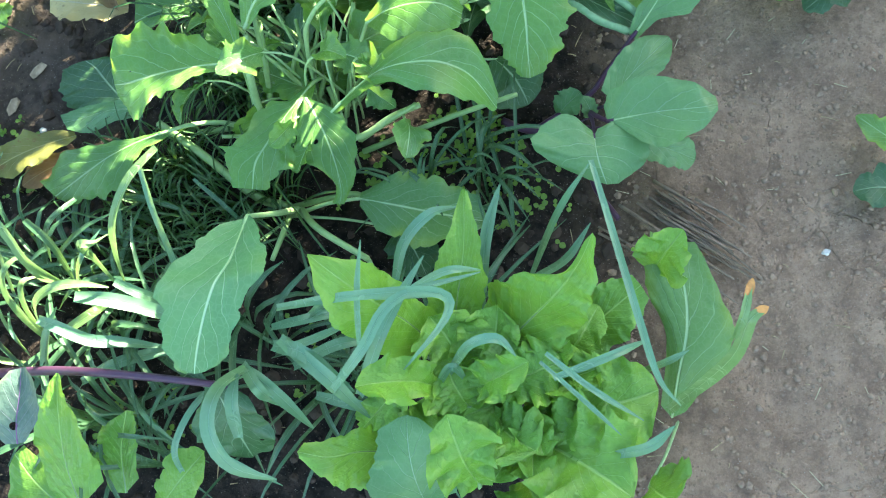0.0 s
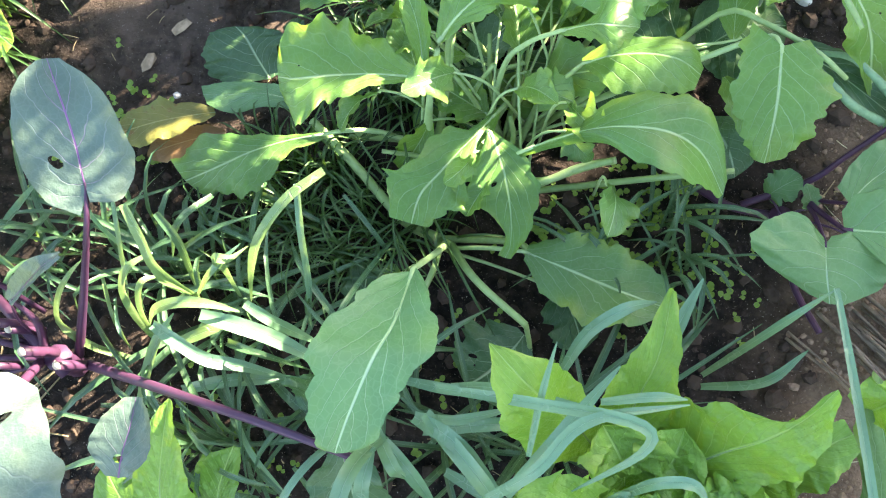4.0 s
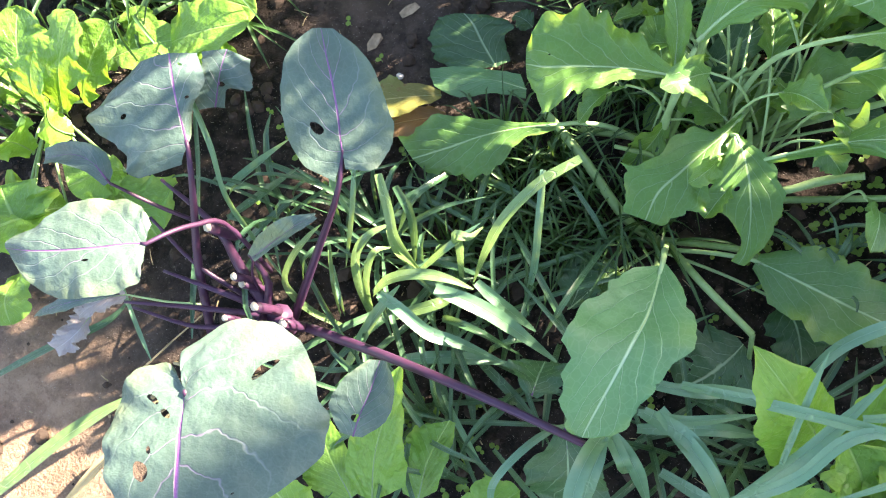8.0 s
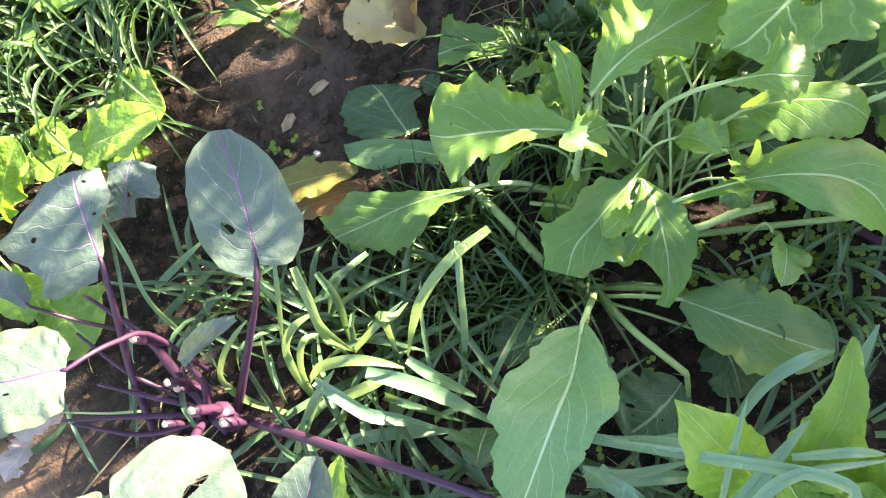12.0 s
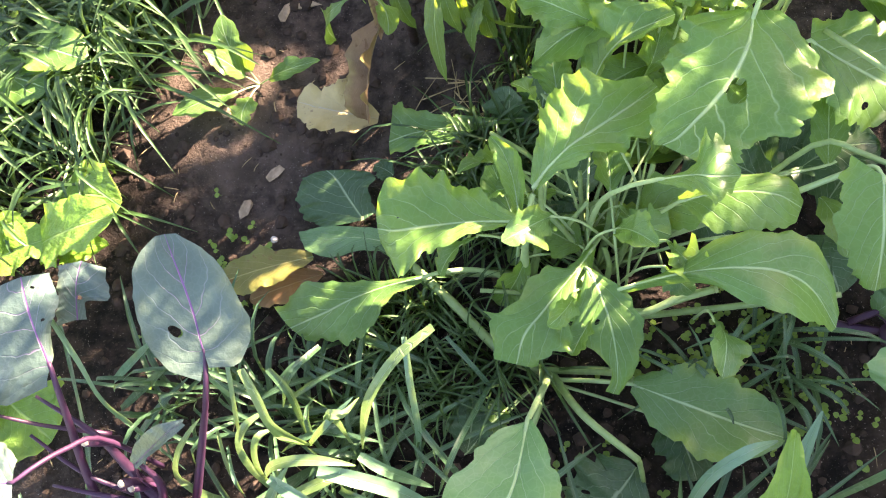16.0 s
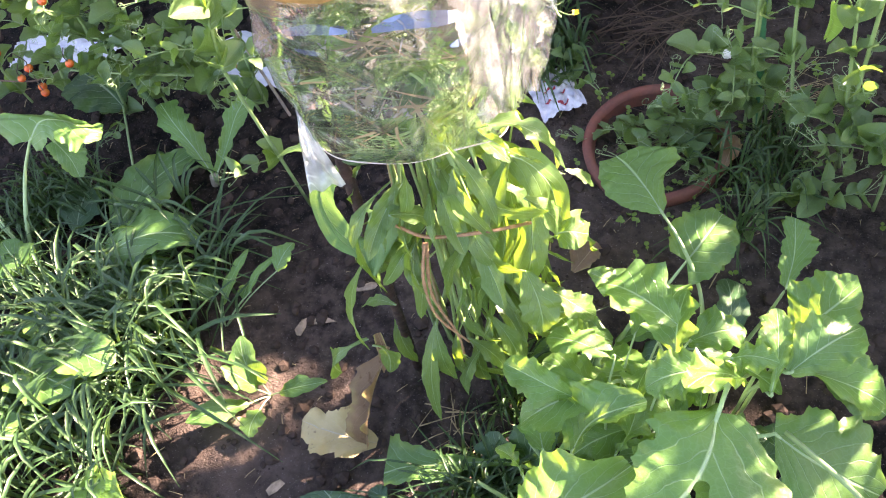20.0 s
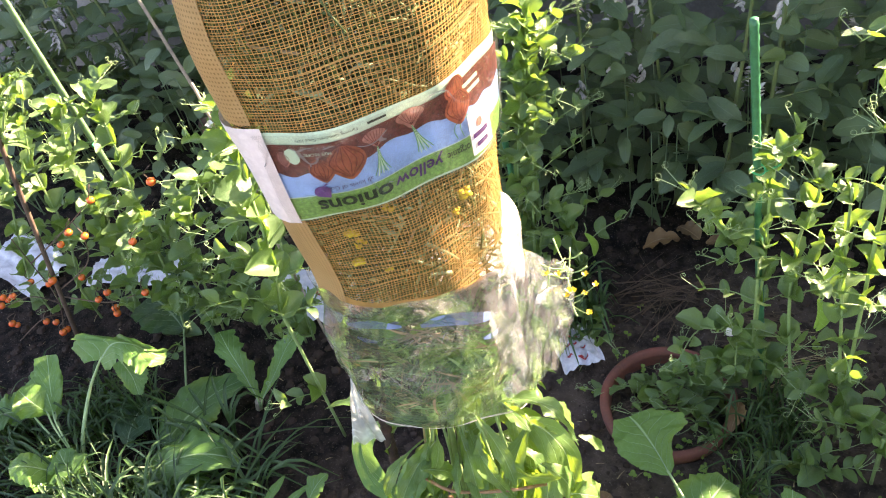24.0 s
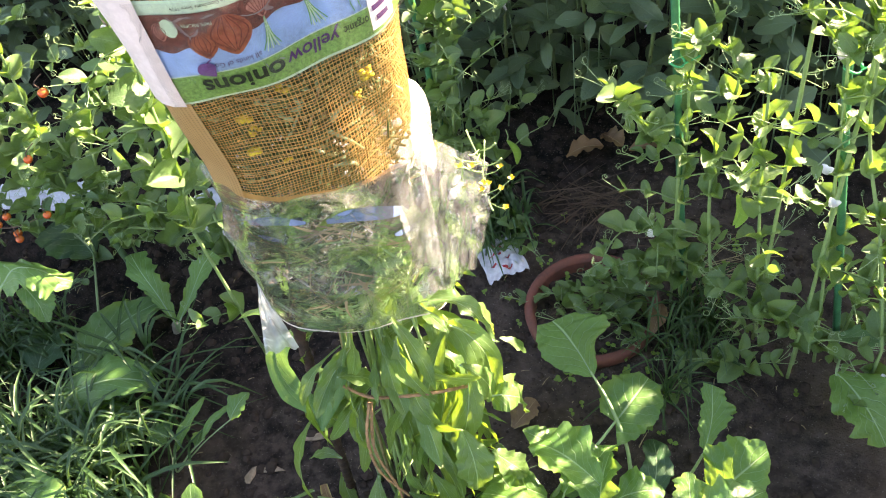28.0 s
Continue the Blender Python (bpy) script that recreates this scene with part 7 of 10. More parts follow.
# thin young stalks with small curled leaves standing in the mustard
for k in range(22):
    w = rng_c.uniform(0, 6.283)
    b = Vector((-0.33 + rng_c.gauss(0, 0.04), 0.55 + rng_c.gauss(0, 0.04), 0.005))
    q = b + Vector((math.cos(w) * rng_c.uniform(0.05, 0.16), math.sin(w) * 0.10 + 0.06, rng_c.uniform(0.10, 0.24)))
    ln = rng_c.uniform(0.05, 0.09)
    d = Vector((math.cos(w), math.sin(w), rng_c.uniform(-0.4, 0.8))).normalized() * ln
    leaf(mustard, q, q + d, ln * rng_c.uniform(0.4, 0.65), rng_c.choice(("mustard", "broad")), root=b, rib=0.0026, ripple=rng_c.uniform(0.1, 0.22), teeth=0.16, cup=rng_c.uniform(0, 0.5), fold=rng_c.uniform(0.1, 0.5), curl=rng_c.uniform(-0.2, 0.4), twist=rng_c.uniform(-50, 50), nu=20, nv=12, mat=MUSTARD if k % 3 else MUSTARD_COOL)

# ---- the bagged rocket plant ----
BAG_C, BAG_D, BAG_N = Vector((-0.507, 0.985, 0)), Vector((0.79, 0.61, 0)), Vector((0.61, -0.79, 0))
NET = plain("tan plastic netting", (0.50, 0.29, 0.088), 0.5, 0.15, 40, 0.1)


def woven_material():
    """Doubled tan mesh: fine strands crossing over darker gaps."""
    k = Nodes("tan woven band")
    uv = k.t.nodes.new("ShaderNodeUVMap")
    xy = k.t.nodes.new("ShaderNodeSeparateXYZ")
    k.link(uv.outputs[0], xy.inputs[0])
    a = k.math("ABSOLUTE", k.math("SINE", k.math("MULTIPLY", xy.outputs[0], 62.0)))
    b = k.math("ABSOLUTE", k.math("SINE", k.math("MULTIPLY", xy.outputs[1], 190.0)))
    strand = k.math("MAXIMUM", k.step(a, 0.45, 0.75), k.step(b, 0.45, 0.75))
    tan = k.mix(k.noise(40, 4, 0.6, k.place()), (0.50, 0.30, 0.11), (0.66, 0.43, 0.19))
    col = k.mix(strand, (0.24, 0.135, 0.045), tan)
    k.link(col, k.b.inputs["Base Color"])
    k.b.inputs["Roughness"].default_value = 0.55
    k.bump(strand, 0.5, 0.0008)
    tr = k.n("BsdfTranslucent")
    k.link(tan, tr.inputs[0])
    mx = k.n("MixShader", Fac=0.3)
    k.link(k.b.outputs[0], mx.inputs[1])
    k.link(tr.outputs[0], mx.inputs[2])
    k.link(mx.outputs[0], k.out.inputs[0])
    return k.m


BAND = woven_material()
WHITE_BAND = plain("whitish plastic band", (0.80, 0.70, 0.66), 0.5, 0.08, 30, 0.1)
FILM = film_material("clear crinkled plastic", 0.19, (0.84, 0.86, 0.85))
# extra haze that paints the sun's glare on the right-hand film
FILM_GLARE = film_material("crinkled plastic with sun glare in its haze", 0.27, (0.92, 0.93, 0.92))
FILM_PRINT = film_material("glossy film over print", 0.05, (0.97, 0.97, 0.97))
BLUE_STREAK = plain("blue reflection colour on plastic", (0.24, 0.34, 0.54), 0.3, 0.25, 30, 0.1)
CLEAR_WHITE = film_material("whitish translucent plastic", 0.85, (0.96, 0.94, 0.92))
FILM_BLUE = film_material("bluish plastic", 0.75, (0.80, 0.86, 0.98))
RUST = plain("rusty steel bar", (0.075, 0.042, 0.032), 0.75, 0.4, 60, 0.6, 220, 0.3, (0.035, 0.024, 0.022))
TWINE = plain("brown jute twine", (0.42, 0.24, 0.12), 0.85, 0.3, 120, 0.5, 400)
POD_GREEN = plain("green seed stalk", (0.098, 0.148, 0.036), 0.55, 0.35, 30, 0.1)
YELLOW = plain("yellow petals", (0.62, 0.46, 0.03), 0.5, 0.15, 80, 0.1)


def bag_axes(z):
    ks = (0.55, 0.60, 0.68, 0.75, 0.80, 0.90, 1.00, 1.10, 1.20, 1.30, 1.38, 1.45)
    a = float(np.interp(z, ks, (0.099, 0.100, 0.106, 0.108, 0.109, 0.112, 0.119, 0.128, 0.135, 0.125, 0.08, 0.02)))
    sh = float(np.interp(z, ks, (-0.018, -0.018, -0.021, -0.020, -0.016, -0.008, -0.008, -0.006, 0.0, 0.0, 0.0, 0.0)))
    b = a * 0.55
    return a, b, sh


def bag_point(th, z, out=0.0):
    a, b, sh = bag_axes(z)
    lump_ = 0.004 * math.sin(z * 31 + th * 3) + 0.003 * math.sin(th * 7 - z * 17)
    a, b = a + out + lump_ * 0.4, b + out + lump_
    return BAG_C + BAG_D * (sh + a * math.cos(th)) + BAG_N * (b * math.sin(th)) + Vector((0, 0, z))


def net_end(th):
    """Height at which the mesh gives way to clear plastic, round the bag."""
    return 0.848 - 0.0295 * math.cos(th)


def hem_end(th):
    return 0.612 - 0.050 * math.cos(th)


bag = empty("onion_bag", BAG_C + Vector((0, 0, 0.60)), "upturned tan mesh bag with a printed band over a plant", "mesh bag")


def bag_sheet(name, th0, th1, z0, z1, out, mat, parent, nth=24, nz=20, label="", wob=0.0, seed=0):
    rng = random.Random(seed)
    o = origin(parent)
    ph = [rng.uniform(0, 6) for _ in range(6)]
    verts, uvs = [], []
    for j in range(nz + 1):
        for i in range(nth + 1):
            u, v = i / nth, j / nz
            th = th0 + (th1 - th0) * u
            lo, hi = (z0(th) if callable(z0) else z0), (z1(th) if callable(z1) else z1)
            z = lo + (hi - lo) * v
            w = wob * min(1, 0.15 + v * 4) * (math.sin(th * 4 + z * 45 + ph[0]) + 0.7 * math.sin(th * 2 - z * 80 + ph[1]) + 0.6 * (1 - 2 * abs(math.sin(th * 7 + z * 14 + ph[2]))) + 0.5 * (1 - 2 * abs(math.sin(th * 3 - z * 38 + ph[3]))))
            verts.append(bag_point(th, z, out + w) - o)
            uvs.append((u, v))
    m = nth + 1
    faces = [(j * m + i, j * m + i + 1, (j + 1) * m + i + 1, (j + 1) * m + i) for j in range(nz) for i in range(nth)]
    return mesh_object(name, verts, faces, mat, parent, label, uvs)


def build_netting():
    heap = Heap()
    o = origin(bag)
    rng = random.Random(3)
    step, z0, z1, seg = 0.0030, 0.816, 1.44, 72
    k = int((z1 - z0) / step)
    for j in range(k):
        z = z0 + j * step
        half = 0.00042 * rng.uniform(0.8, 1.2)
        sl = rng.uniform(-0.0012, 0.0012)
        vs, fs = [], []
        for i in range(seg + 1):
            th = 2 * math.pi * i / seg
            zz = z + sl * math.sin(th) + 0.0012 * math.sin(th * 6 + j * 0.15)
            zz = max(zz, net_end(th) + 0.0004 * j)
            vs += [bag_point(th, zz - half) - o, bag_point(th, zz + half) - o]
            if i:
                n = 2 * i
                fs.append((n - 2, n, n + 1, n - 1))
        heap.add(vs, fs)
    n_up, seg = 196, 44
    for i in range(n_up):
        th = 2 * math.pi * i / n_up
        dth = 0.0031 * rng.uniform(0.8, 1.2)
        vs, fs = [], []
        for j in range(seg + 1):
            z = net_end(th) - 0.004 + (z1 - net_end(th) + 0.004) * j / seg
            t2 = th + 0.010 * math.sin(z * 40 + i * 0.2)
            vs += [bag_point(t2 - dth, z, 0.0006) - o, bag_point(t2 + dth, z, 0.0006) - o]
            if j:
                n = 2 * j
                fs.append((n - 2, n - 1, n + 1, n))
        heap.add(vs, fs)
    ob = heap.make("netting", NET, bag, "", "", "")
    ob["label"] = "open tan plastic mesh"


build_netting()
bag_sheet("side_strip", radians(143), radians(196), 0.852, 1.003, 0.002, BAND, bag, 6, 20, "solid tan seam band")
bag_sheet("side_strip", radians(143), radians(194), 1.003, 1.115, 0.0064, WHITE_BAND, bag, 6, 10, "whitish seam band beside the print")
bag_sheet("side_strip", radians(150), radians(200), 1.115, 1.40, 0.002, BAND, bag, 6, 20, "solid tan seam band")
bag_sheet("side_strip", radians(-20), radians(29), 0.765, 0.875, 0.0150, CLEAR_WHITE, bag, 8, 20, "whitish seam band glowing in the sun", 0.0012, 4)


def label_band():
    """The printed band: stripes, bulbs and lettering, all upside down as the bag hangs."""
    z0, z1 = 1.003, 1.108

    def print_mat(name, col, rough=0.35, vary=0.10, scale=60):
        return plain(name, col, rough, vary, scale, 0.05, 300)
    mint = print_mat("mint print", (0.58, 0.76, 0.54))
    brown = print_mat("brown print", (0.22, 0.066, 0.045), 0.35, 0.4, 220)
    blue = print_mat("sky blue print", (0.34, 0.54, 0.88), 0.35, 0.25, 25)
    green = print_mat("green print", (0.28, 0.55, 0.13), 0.35, 0.35, 330)
    white = print_mat("white print", (0.80, 0.80, 0.78))
    dark = print_mat("dark green lettering", (0.030, 0.040, 0.022))
    plum = print_mat("plum lettering", (0.10, 0.04, 0.14))
    bulb = print_mat("onion print", (0.48, 0.14, 0.07), 0.35, 0.35, 90)
    bulb2 = print_mat("onion line print", (0.16, 0.035, 0.025))
    pink = print_mat("pale bulb print", (0.60, 0.27, 0.20), 0.35, 0.3, 90)
    violet = print_mat("violet bulb print", (0.20, 0.08, 0.26))
    stem = print_mat("stem print", (0.16, 0.42, 0.16))
    th_l, th_r = radians(150), radians(14)
    base = bag_sheet("label", th_l, th_r, z0, z1, 0.0024, mint, bag, 180, 12, "printed plastic band")

    def stripe(name, a, b, mat, out, wave=0.0):
        o = origin(base)
        vs, fs = [], []
        for i in range(181):
            u = i / 180
            th = th_l + (th_r - th_l) * u
            w = wave * (math.sin(u * 9 + 3.6) + 0.4 * math.sin(u * 47))
            lo, hi = z0 + (z1 - z0) * (a + w), z0 + (z1 - z0) * b
            vs += [bag_point(th, lo, out) - o, bag_point(th, hi, out) - o]
            if i:
                fs.append((2 * i - 2, 2 * i, 2 * i + 1, 2 * i - 1))
        return mesh_object(name, vs, fs, mat, base)
    stripe("print_stripe", 0.25, 0.66, blue, 0.0034)
    stripe("print_stripe", 0.60, 0.885, brown, 0.0037, 0.05)
    stripe("print_stripe", 0.03, 0.30, green, 0.0037, 0.0)
    stripe("print_stripe", 0.292, 0.302, mint, 0.0040)

    def at(s, h, out):
        """s: metres along the front from its middle to the viewer's right; h: 0 to 1 up the band."""
        return bag_point(radians(90) - s / 0.105, z0 + (z1 - z0) * h, out)

    def blob(name, s, h, rs, rh, mat, out=0.0044, tip=0.0, turn=0.0):
        o = origin(base)
        vs = [at(s, h, out) - o]
        n = 24
        for i in range(n):
            w = 2 * math.pi * i / n
            t = 1 + tip * max(0, math.cos(w)) ** 8
            x, y = rs * math.sin(w) * (1 - 0.08 * math.cos(2 * w)), -rh * 0.105 * math.cos(w) * t
            x, y = x * math.cos(turn) - y * math.sin(turn), x * math.sin(turn) + y * math.cos(turn)
            vs.append(at(s + x, h + y / 0.105, out) - o)
        fs = [(0, i + 1, (i + 1) % n + 1) for i in range(n)]
        return mesh_object(name, vs, fs, mat, base)

    def line(name, pts, w, mat, out=0.0050):
        """A thin printed line through (s, h) points."""
        o = origin(base)
        p = curve([Vector((a, b * 0.105, 0)) for a, b in pts], 12)
        vs, fs = [], []
        for i, c in enumerate(p):
            d = (p[min(i + 1, 11)] - p[max(i - 1, 0)]).normalized()
            q = Vector((-d.y, d.x, 0)) * w / 2
            for e in (c - q, c + q):
                vs.append(at(e.x, e.y / 0.105, out) - o)
            if i:
                fs.append((2 * i - 2, 2 * i - 1, 2 * i + 1, 2 * i))
        mesh_object(name, vs, fs, mat, base)

    def onion(s, h, r, mat, out, turn=0.0):
        rh = 1.3 * r / 0.105
        blob("printed_onion", s, h, r, rh, mat, out, 0.22, turn)
        for k in (-0.92, -0.55, -0.2, 0.2, 0.55, 0.92):
            line("onion_line", [(s + 0.1 * k * r, h - rh * 0.98), (s + k * r, h), (s + 0.25 * k * r, h + rh * 0.93)], 0.0005 if abs(k) < 0.9 else 0.0007, bulb2, out + 0.0004)
    onion(-0.0575, 0.60, 0.0100, bulb, 0.0044)
    onion(-0.0365, 0.655, 0.0140, bulb, 0.0049)
    onion(0.0573, 0.86, 0.0100, bulb, 0.0044)
    onion(0.0590, 0.665, 0.0130, bulb, 0.0049)
    onion(-0.0870, 0.74, 0.0060, pink, 0.0044)
    for s, h, r, e in ((-0.0120, 0.80, 0.0085, -0.0128), (0.0170, 0.835, 0.0105, 0.0255)):
        blob("printed_onion", s, h, r, 0.75 * r / 0.105, pink, 0.0044, 1.1)
        for k in range(-3, 4):
            line("onion_line", [(s, h - 0.11), (s + k * r * 0.2, h - 0.02), (s + k * r * 0.3, h + 0.05)], 0.0004, bulb2, 0.0049)
            line("stem_line", [(s, h - 0.12), (s + (e - s) * 0.5 + k * 0.0007, h - 0.3), (e + k * 0.0022, 0.36 + 0.02 * (k % 2))], 0.0009, stem if k % 2 else mint, 0.0047)
    for e in (0.052, 0.058, 0.068, 0.073):
        line("stem_line", [(0.061, 0.56), (e, 0.45), (e + 0.002, 0.33)], 0.0008, stem, 0.0047)
    blob("printed_onion", -0.0644, 0.345, 0.0075, 0.065, violet, 0.0048, 0.5, 0.5)
    for k in (-1, 0, 1):
        line("stem_line", [(-0.062, 0.41), (-0.057 + 0.002 * k, 0.44 + 0.03 * k)], 0.0006, violet, 0.0048)

    def patch(name, s0, s1, h0, h1, mat, out=0.0046):
        line(name, [(s0, (h0 + h1) / 2), (s1, (h0 + h1) / 2)], (h1 - h0) * 0.105, mat, out)
    patch("logo_shape", 0.066, 0.098, 0.07, 0.50, white, 0.0051)
    patch("print_bar", 0.069, 0.090, 0.24, 0.29, plum, 0.0056)
    patch("print_bar", 0.072, 0.088, 0.14, 0.19, plum, 0.0056)
    blob("logo_shape", 0.0795, 0.37, 0.004, 0.045, pink, 0.0056)
    blob("logo_shape", -0.0775, 0.765, 0.0062, 0.085, mint, 0.0046)
    patch("logo_shape", -0.083, -0.072, 0.74, 0.83, mint, 0.0047)
    patch("print_bar", 0.066, 0.092, 0.70, 0.74, mint)
    patch("print_bar", 0.066, 0.090, 0.78, 0.82, mint)
    patch("print_bar", -0.014, 0.000, 0.932, 0.955, dark)

    def words(text, s_mid, h_mid, size, mat, squeeze=1.0, bold=0.0, lean=0.0):
        cu = bpy.data.curves.new("lettering", "FONT")
        cu.body, cu.size, cu.align_x, cu.align_y, cu.offset, cu.shear = text, size, "CENTER", "CENTER", bold, lean
        tmp = bpy.data.objects.new("lettering", cu)
        scene.collection.objects.link(tmp)
        dg = bpy.context.evaluated_depsgraph_get()
        me = bpy.data.meshes.new_from_object(tmp.evaluated_get(dg))
        bpy.data.objects.remove(tmp)
        o = origin(base)
        for v in me.vertices:
            v.co = at(s_mid - v.co.x * squeeze, h_mid - v.co.y / 0.105, 0.0052) - o
        me.materials.clear()
        me.materials.append(mat)
        ob = new("lettering", me)
        ob.parent = base
    words("onions", -0.041, 0.165, 0.0245, dark, 0.98, 0.0006)
    words("yellow", 0.0165, 0.19, 0.0190, plum, 0.86, 0.0003, 0.15)
    words("organic", 0.0530, 0.20, 0.0115, dark, 0.68, 0.0001)
    words("all kinds of Good", -0.042, 0.375, 0.0076, plum, 0.78)
    words("FREE RECIPES", -0.0555, 0.79, 0.0042, mint, 0.9)
    words("Farming Goodness Since 1979", -0.045, 0.942, 0.0045, dark, 0.86)
    # clear film over the print
    bag_sheet("film_gloss", th_l, th_r, z0, z1, 0.0066, FILM_PRINT, base, 48, 8, "", 0.0002, 3)


label_band()
bag_sheet("plastic_sleeve", 0, 2 * math.pi, hem_end, lambda th: net_end(th) + 0.012, 0.0075, FILM, bag, 180, 70, "clear crinkled plastic bottom of the bag", 0.0022, 5)
bag_sheet("plastic_hem", 0, 2 * math.pi, lambda th: hem_end(th) - 0.0012, lambda th: hem_end(th) + 0.0006, 0.0078, WHITE_BAND, bag, 120, 1, "folded plastic hem")
bag_sheet("glare_fold", radians(-30), radians(58), lambda th: hem_end(th) + 0.02, lambda th: net_end(th) + 0.010, 0.0090, FILM_GLARE, bag, 90, 70, "bunched plastic whitened for the sun on it", 0.0034, 12)


def strip_on_bag(name, pts, width, mat, parent, out, label=""):
    """A flat sliver lying on the bag through (angle, height) points, pointed at both ends."""
    o = origin(parent)
    line = curve([Vector((a, b, 0)) for a, b in pts], 24)
    vs, fs = [], []
    for i, c in enumerate(line):
        w = width / 2 * math.sin(math.pi * (0.04 + 0.92 * i / 23)) ** 0.6
        vs += [bag_point(radians(c.x), c.y - w, out) - o, bag_point(radians(c.x), c.y + w, out) - o]
        if i:
            fs.append((2 * i - 2, 2 * i, 2 * i + 1, 2 * i - 1))
    return mesh_object(name, vs, fs, mat, parent, label)


# bluish reflections on the film, painted as thin coloured slivers
for pts, wd in (([(146, 0.842), (128, 0.846), (112, 0.828)], 0.013), ([(101, 0.814), (80, 0.806), (52, 0.776)], 0.020), ([(142, 0.822), (128, 0.815)], 0.008), ([(66, 0.758), (48, 0.742)], 0.010)):
    strip_on_bag("blue_print", pts, wd, BLUE_STREAK, bag, 0.0050, "blue streak painted in for a reflection on the plastic")


def flap(name, corners, mat, label, seed, wob=0.006):
    """A loose wrinkled corner of film between four corners."""
    rng = random.Random(seed)
    a, b, c, d = [Vector(p) for p in corners]
    o = origin(bag)
    n = 30
    vs, uvs = [], []
    p1, p2 = rng.uniform(0, 6), rng.uniform(0, 6)
    for j in range(n + 1):
        for i in range(n + 1):
            u, v = i / n, j / n
            p = a.lerp(b, u).lerp(d.lerp(c, u), v)
            p += BAG_N * wob * min(1, 4 * u) * (math.sin(u * 13 + v * 5 + p1) + 0.6 * math.sin(v * 14 - u * 9 + p2) + 0.4 * (1 - 2 * abs(math.sin(u * 11 + v * 8))))
            vs.append(p - o)
            uvs.append((u, v))
    fs = [(j * (n + 1) + i, j * (n + 1) + i + 1, (j + 1) * (n + 1) + i + 1, (j + 1) * (n + 1) + i) for j in range(n) for i in range(n)]
    mesh_object(name, vs, fs, mat, bag, label, uvs)


SIDE = BAG_C + BAG_D * 0.09
flap("loose_film", (bag_point(0.25, 0.832, 0.004), SIDE + BAG_D * 0.084 + Vector((0, 0, 0.735)), SIDE + BAG_D * 0.058 + Vector((0, 0, 0.63)), bag_point(0.25, 0.585, 0.006)), FILM_GLARE, "loose corner of plastic whitened for the sun on it", 1, 0.0045)
flap("loose_film", (bag_point(0.6, 0.815, 0.010), SIDE + BAG_D * 0.076 + BAG_N * 0.02 + Vector((0, 0, 0.715)), SIDE + BAG_D * 0.048 + BAG_N * 0.02 + Vector((0, 0, 0.60)), bag_point(0.6, 0.59, 0.012)), FILM, "loose corner of clear plastic", 2, 0.0045)
flap("loose_film", (bag_point(3.05, 0.72, 0.004), bag_point(3.35, 0.72, 0.004), BAG_C - BAG_D * 0.168 + BAG_N * -0.01 + Vector((0, 0, 0.575)), BAG_C - BAG_D * 0.125 + BAG_N * 0.012 + Vector((0, 0, 0.585))), FILM_BLUE, "loose bluish corner of plastic", 4, 0.003)

# the plant that the bag covers
rocket = empty("rocket_plant", (-0.56, 0.99, 0.0), "tall rocket plant gone to seed, tied with twine and bagged", "rocket plant")


def seed_stalks(name, mat, count, seed, z0, z1, fill, r, label, ln=0.09):
    rng = random.Random(seed)
    heap = Heap()
    o = origin(rocket)
    for _ in range(count):
        th, q, z = rng.uniform(0, 6.283), math.sqrt(rng.random()) * fill, rng.uniform(z0, z1)
        p = BAG_C + (bag_point(th, z) - BAG_C - Vector((0, 0, z))) * q + Vector((0, 0, z))
        d = Vector((rng.gauss(0, 1), rng.gauss(0, 1), rng.gauss(0, 0.8))).normalized() * ln * rng.uniform(0.5, 1.2)
        ends = []
        for s in (-0.5, 0.0, 0.5):
            e = p + d * s + Vector((0, 0, rng.uniform(-0.006, 0.006)))
            zz = min(max(e.z, z0), z1)
            a, b, sh = bag_axes(zz)
            x, y = (e - BAG_C).dot(BAG_D) - sh, (e - BAG_C).dot(BAG_N)
            k = math.sqrt((x / (a - 0.006)) ** 2 + (y / (b - 0.006)) ** 2)
            if k > 1:
                x, y = x / k, y / k
            ends.append(BAG_C + BAG_D * (x + sh) + BAG_N * y + Vector((0, 0, zz)) - o)
        v, f = tube_data(curve(ends, 5), r * rng.uniform(0.7, 1.3), r * 0.5, 5)
        heap.add(v, f)
    ob = heap.make(name, mat, rocket, "", "", "stuff")
    ob["label"] = label


seed_stalks("seed_stalk_tangle", POD_GREEN, 1700, 41, 0.84, 1.36, 0.97, 0.0018, "tangled green seed stalks")
seed_stalks("seed_stalk_tangle", STRAW, 40, 42, 0.85, 1.36, 0.97, 0.0018, "tangled dry seed stalks")
seed_stalks("seed_pod_tangle", MUSTARD_DARK, 360, 43, 0.84, 1.36, 0.92, 0.0024, "green seed pods", 0.045)
seed_stalks("seed_stalk_tangle", POD_GREEN, 180, 45, 0.64, 0.86, 0.85, 0.0022, "green seed stalks inside the plastic", 0.11)
seed_stalks("seed_stalk_tangle", STRAW, 26, 46, 0.66, 0.86, 0.93, 0.0017, "dry stalks inside the plastic", 0.09)


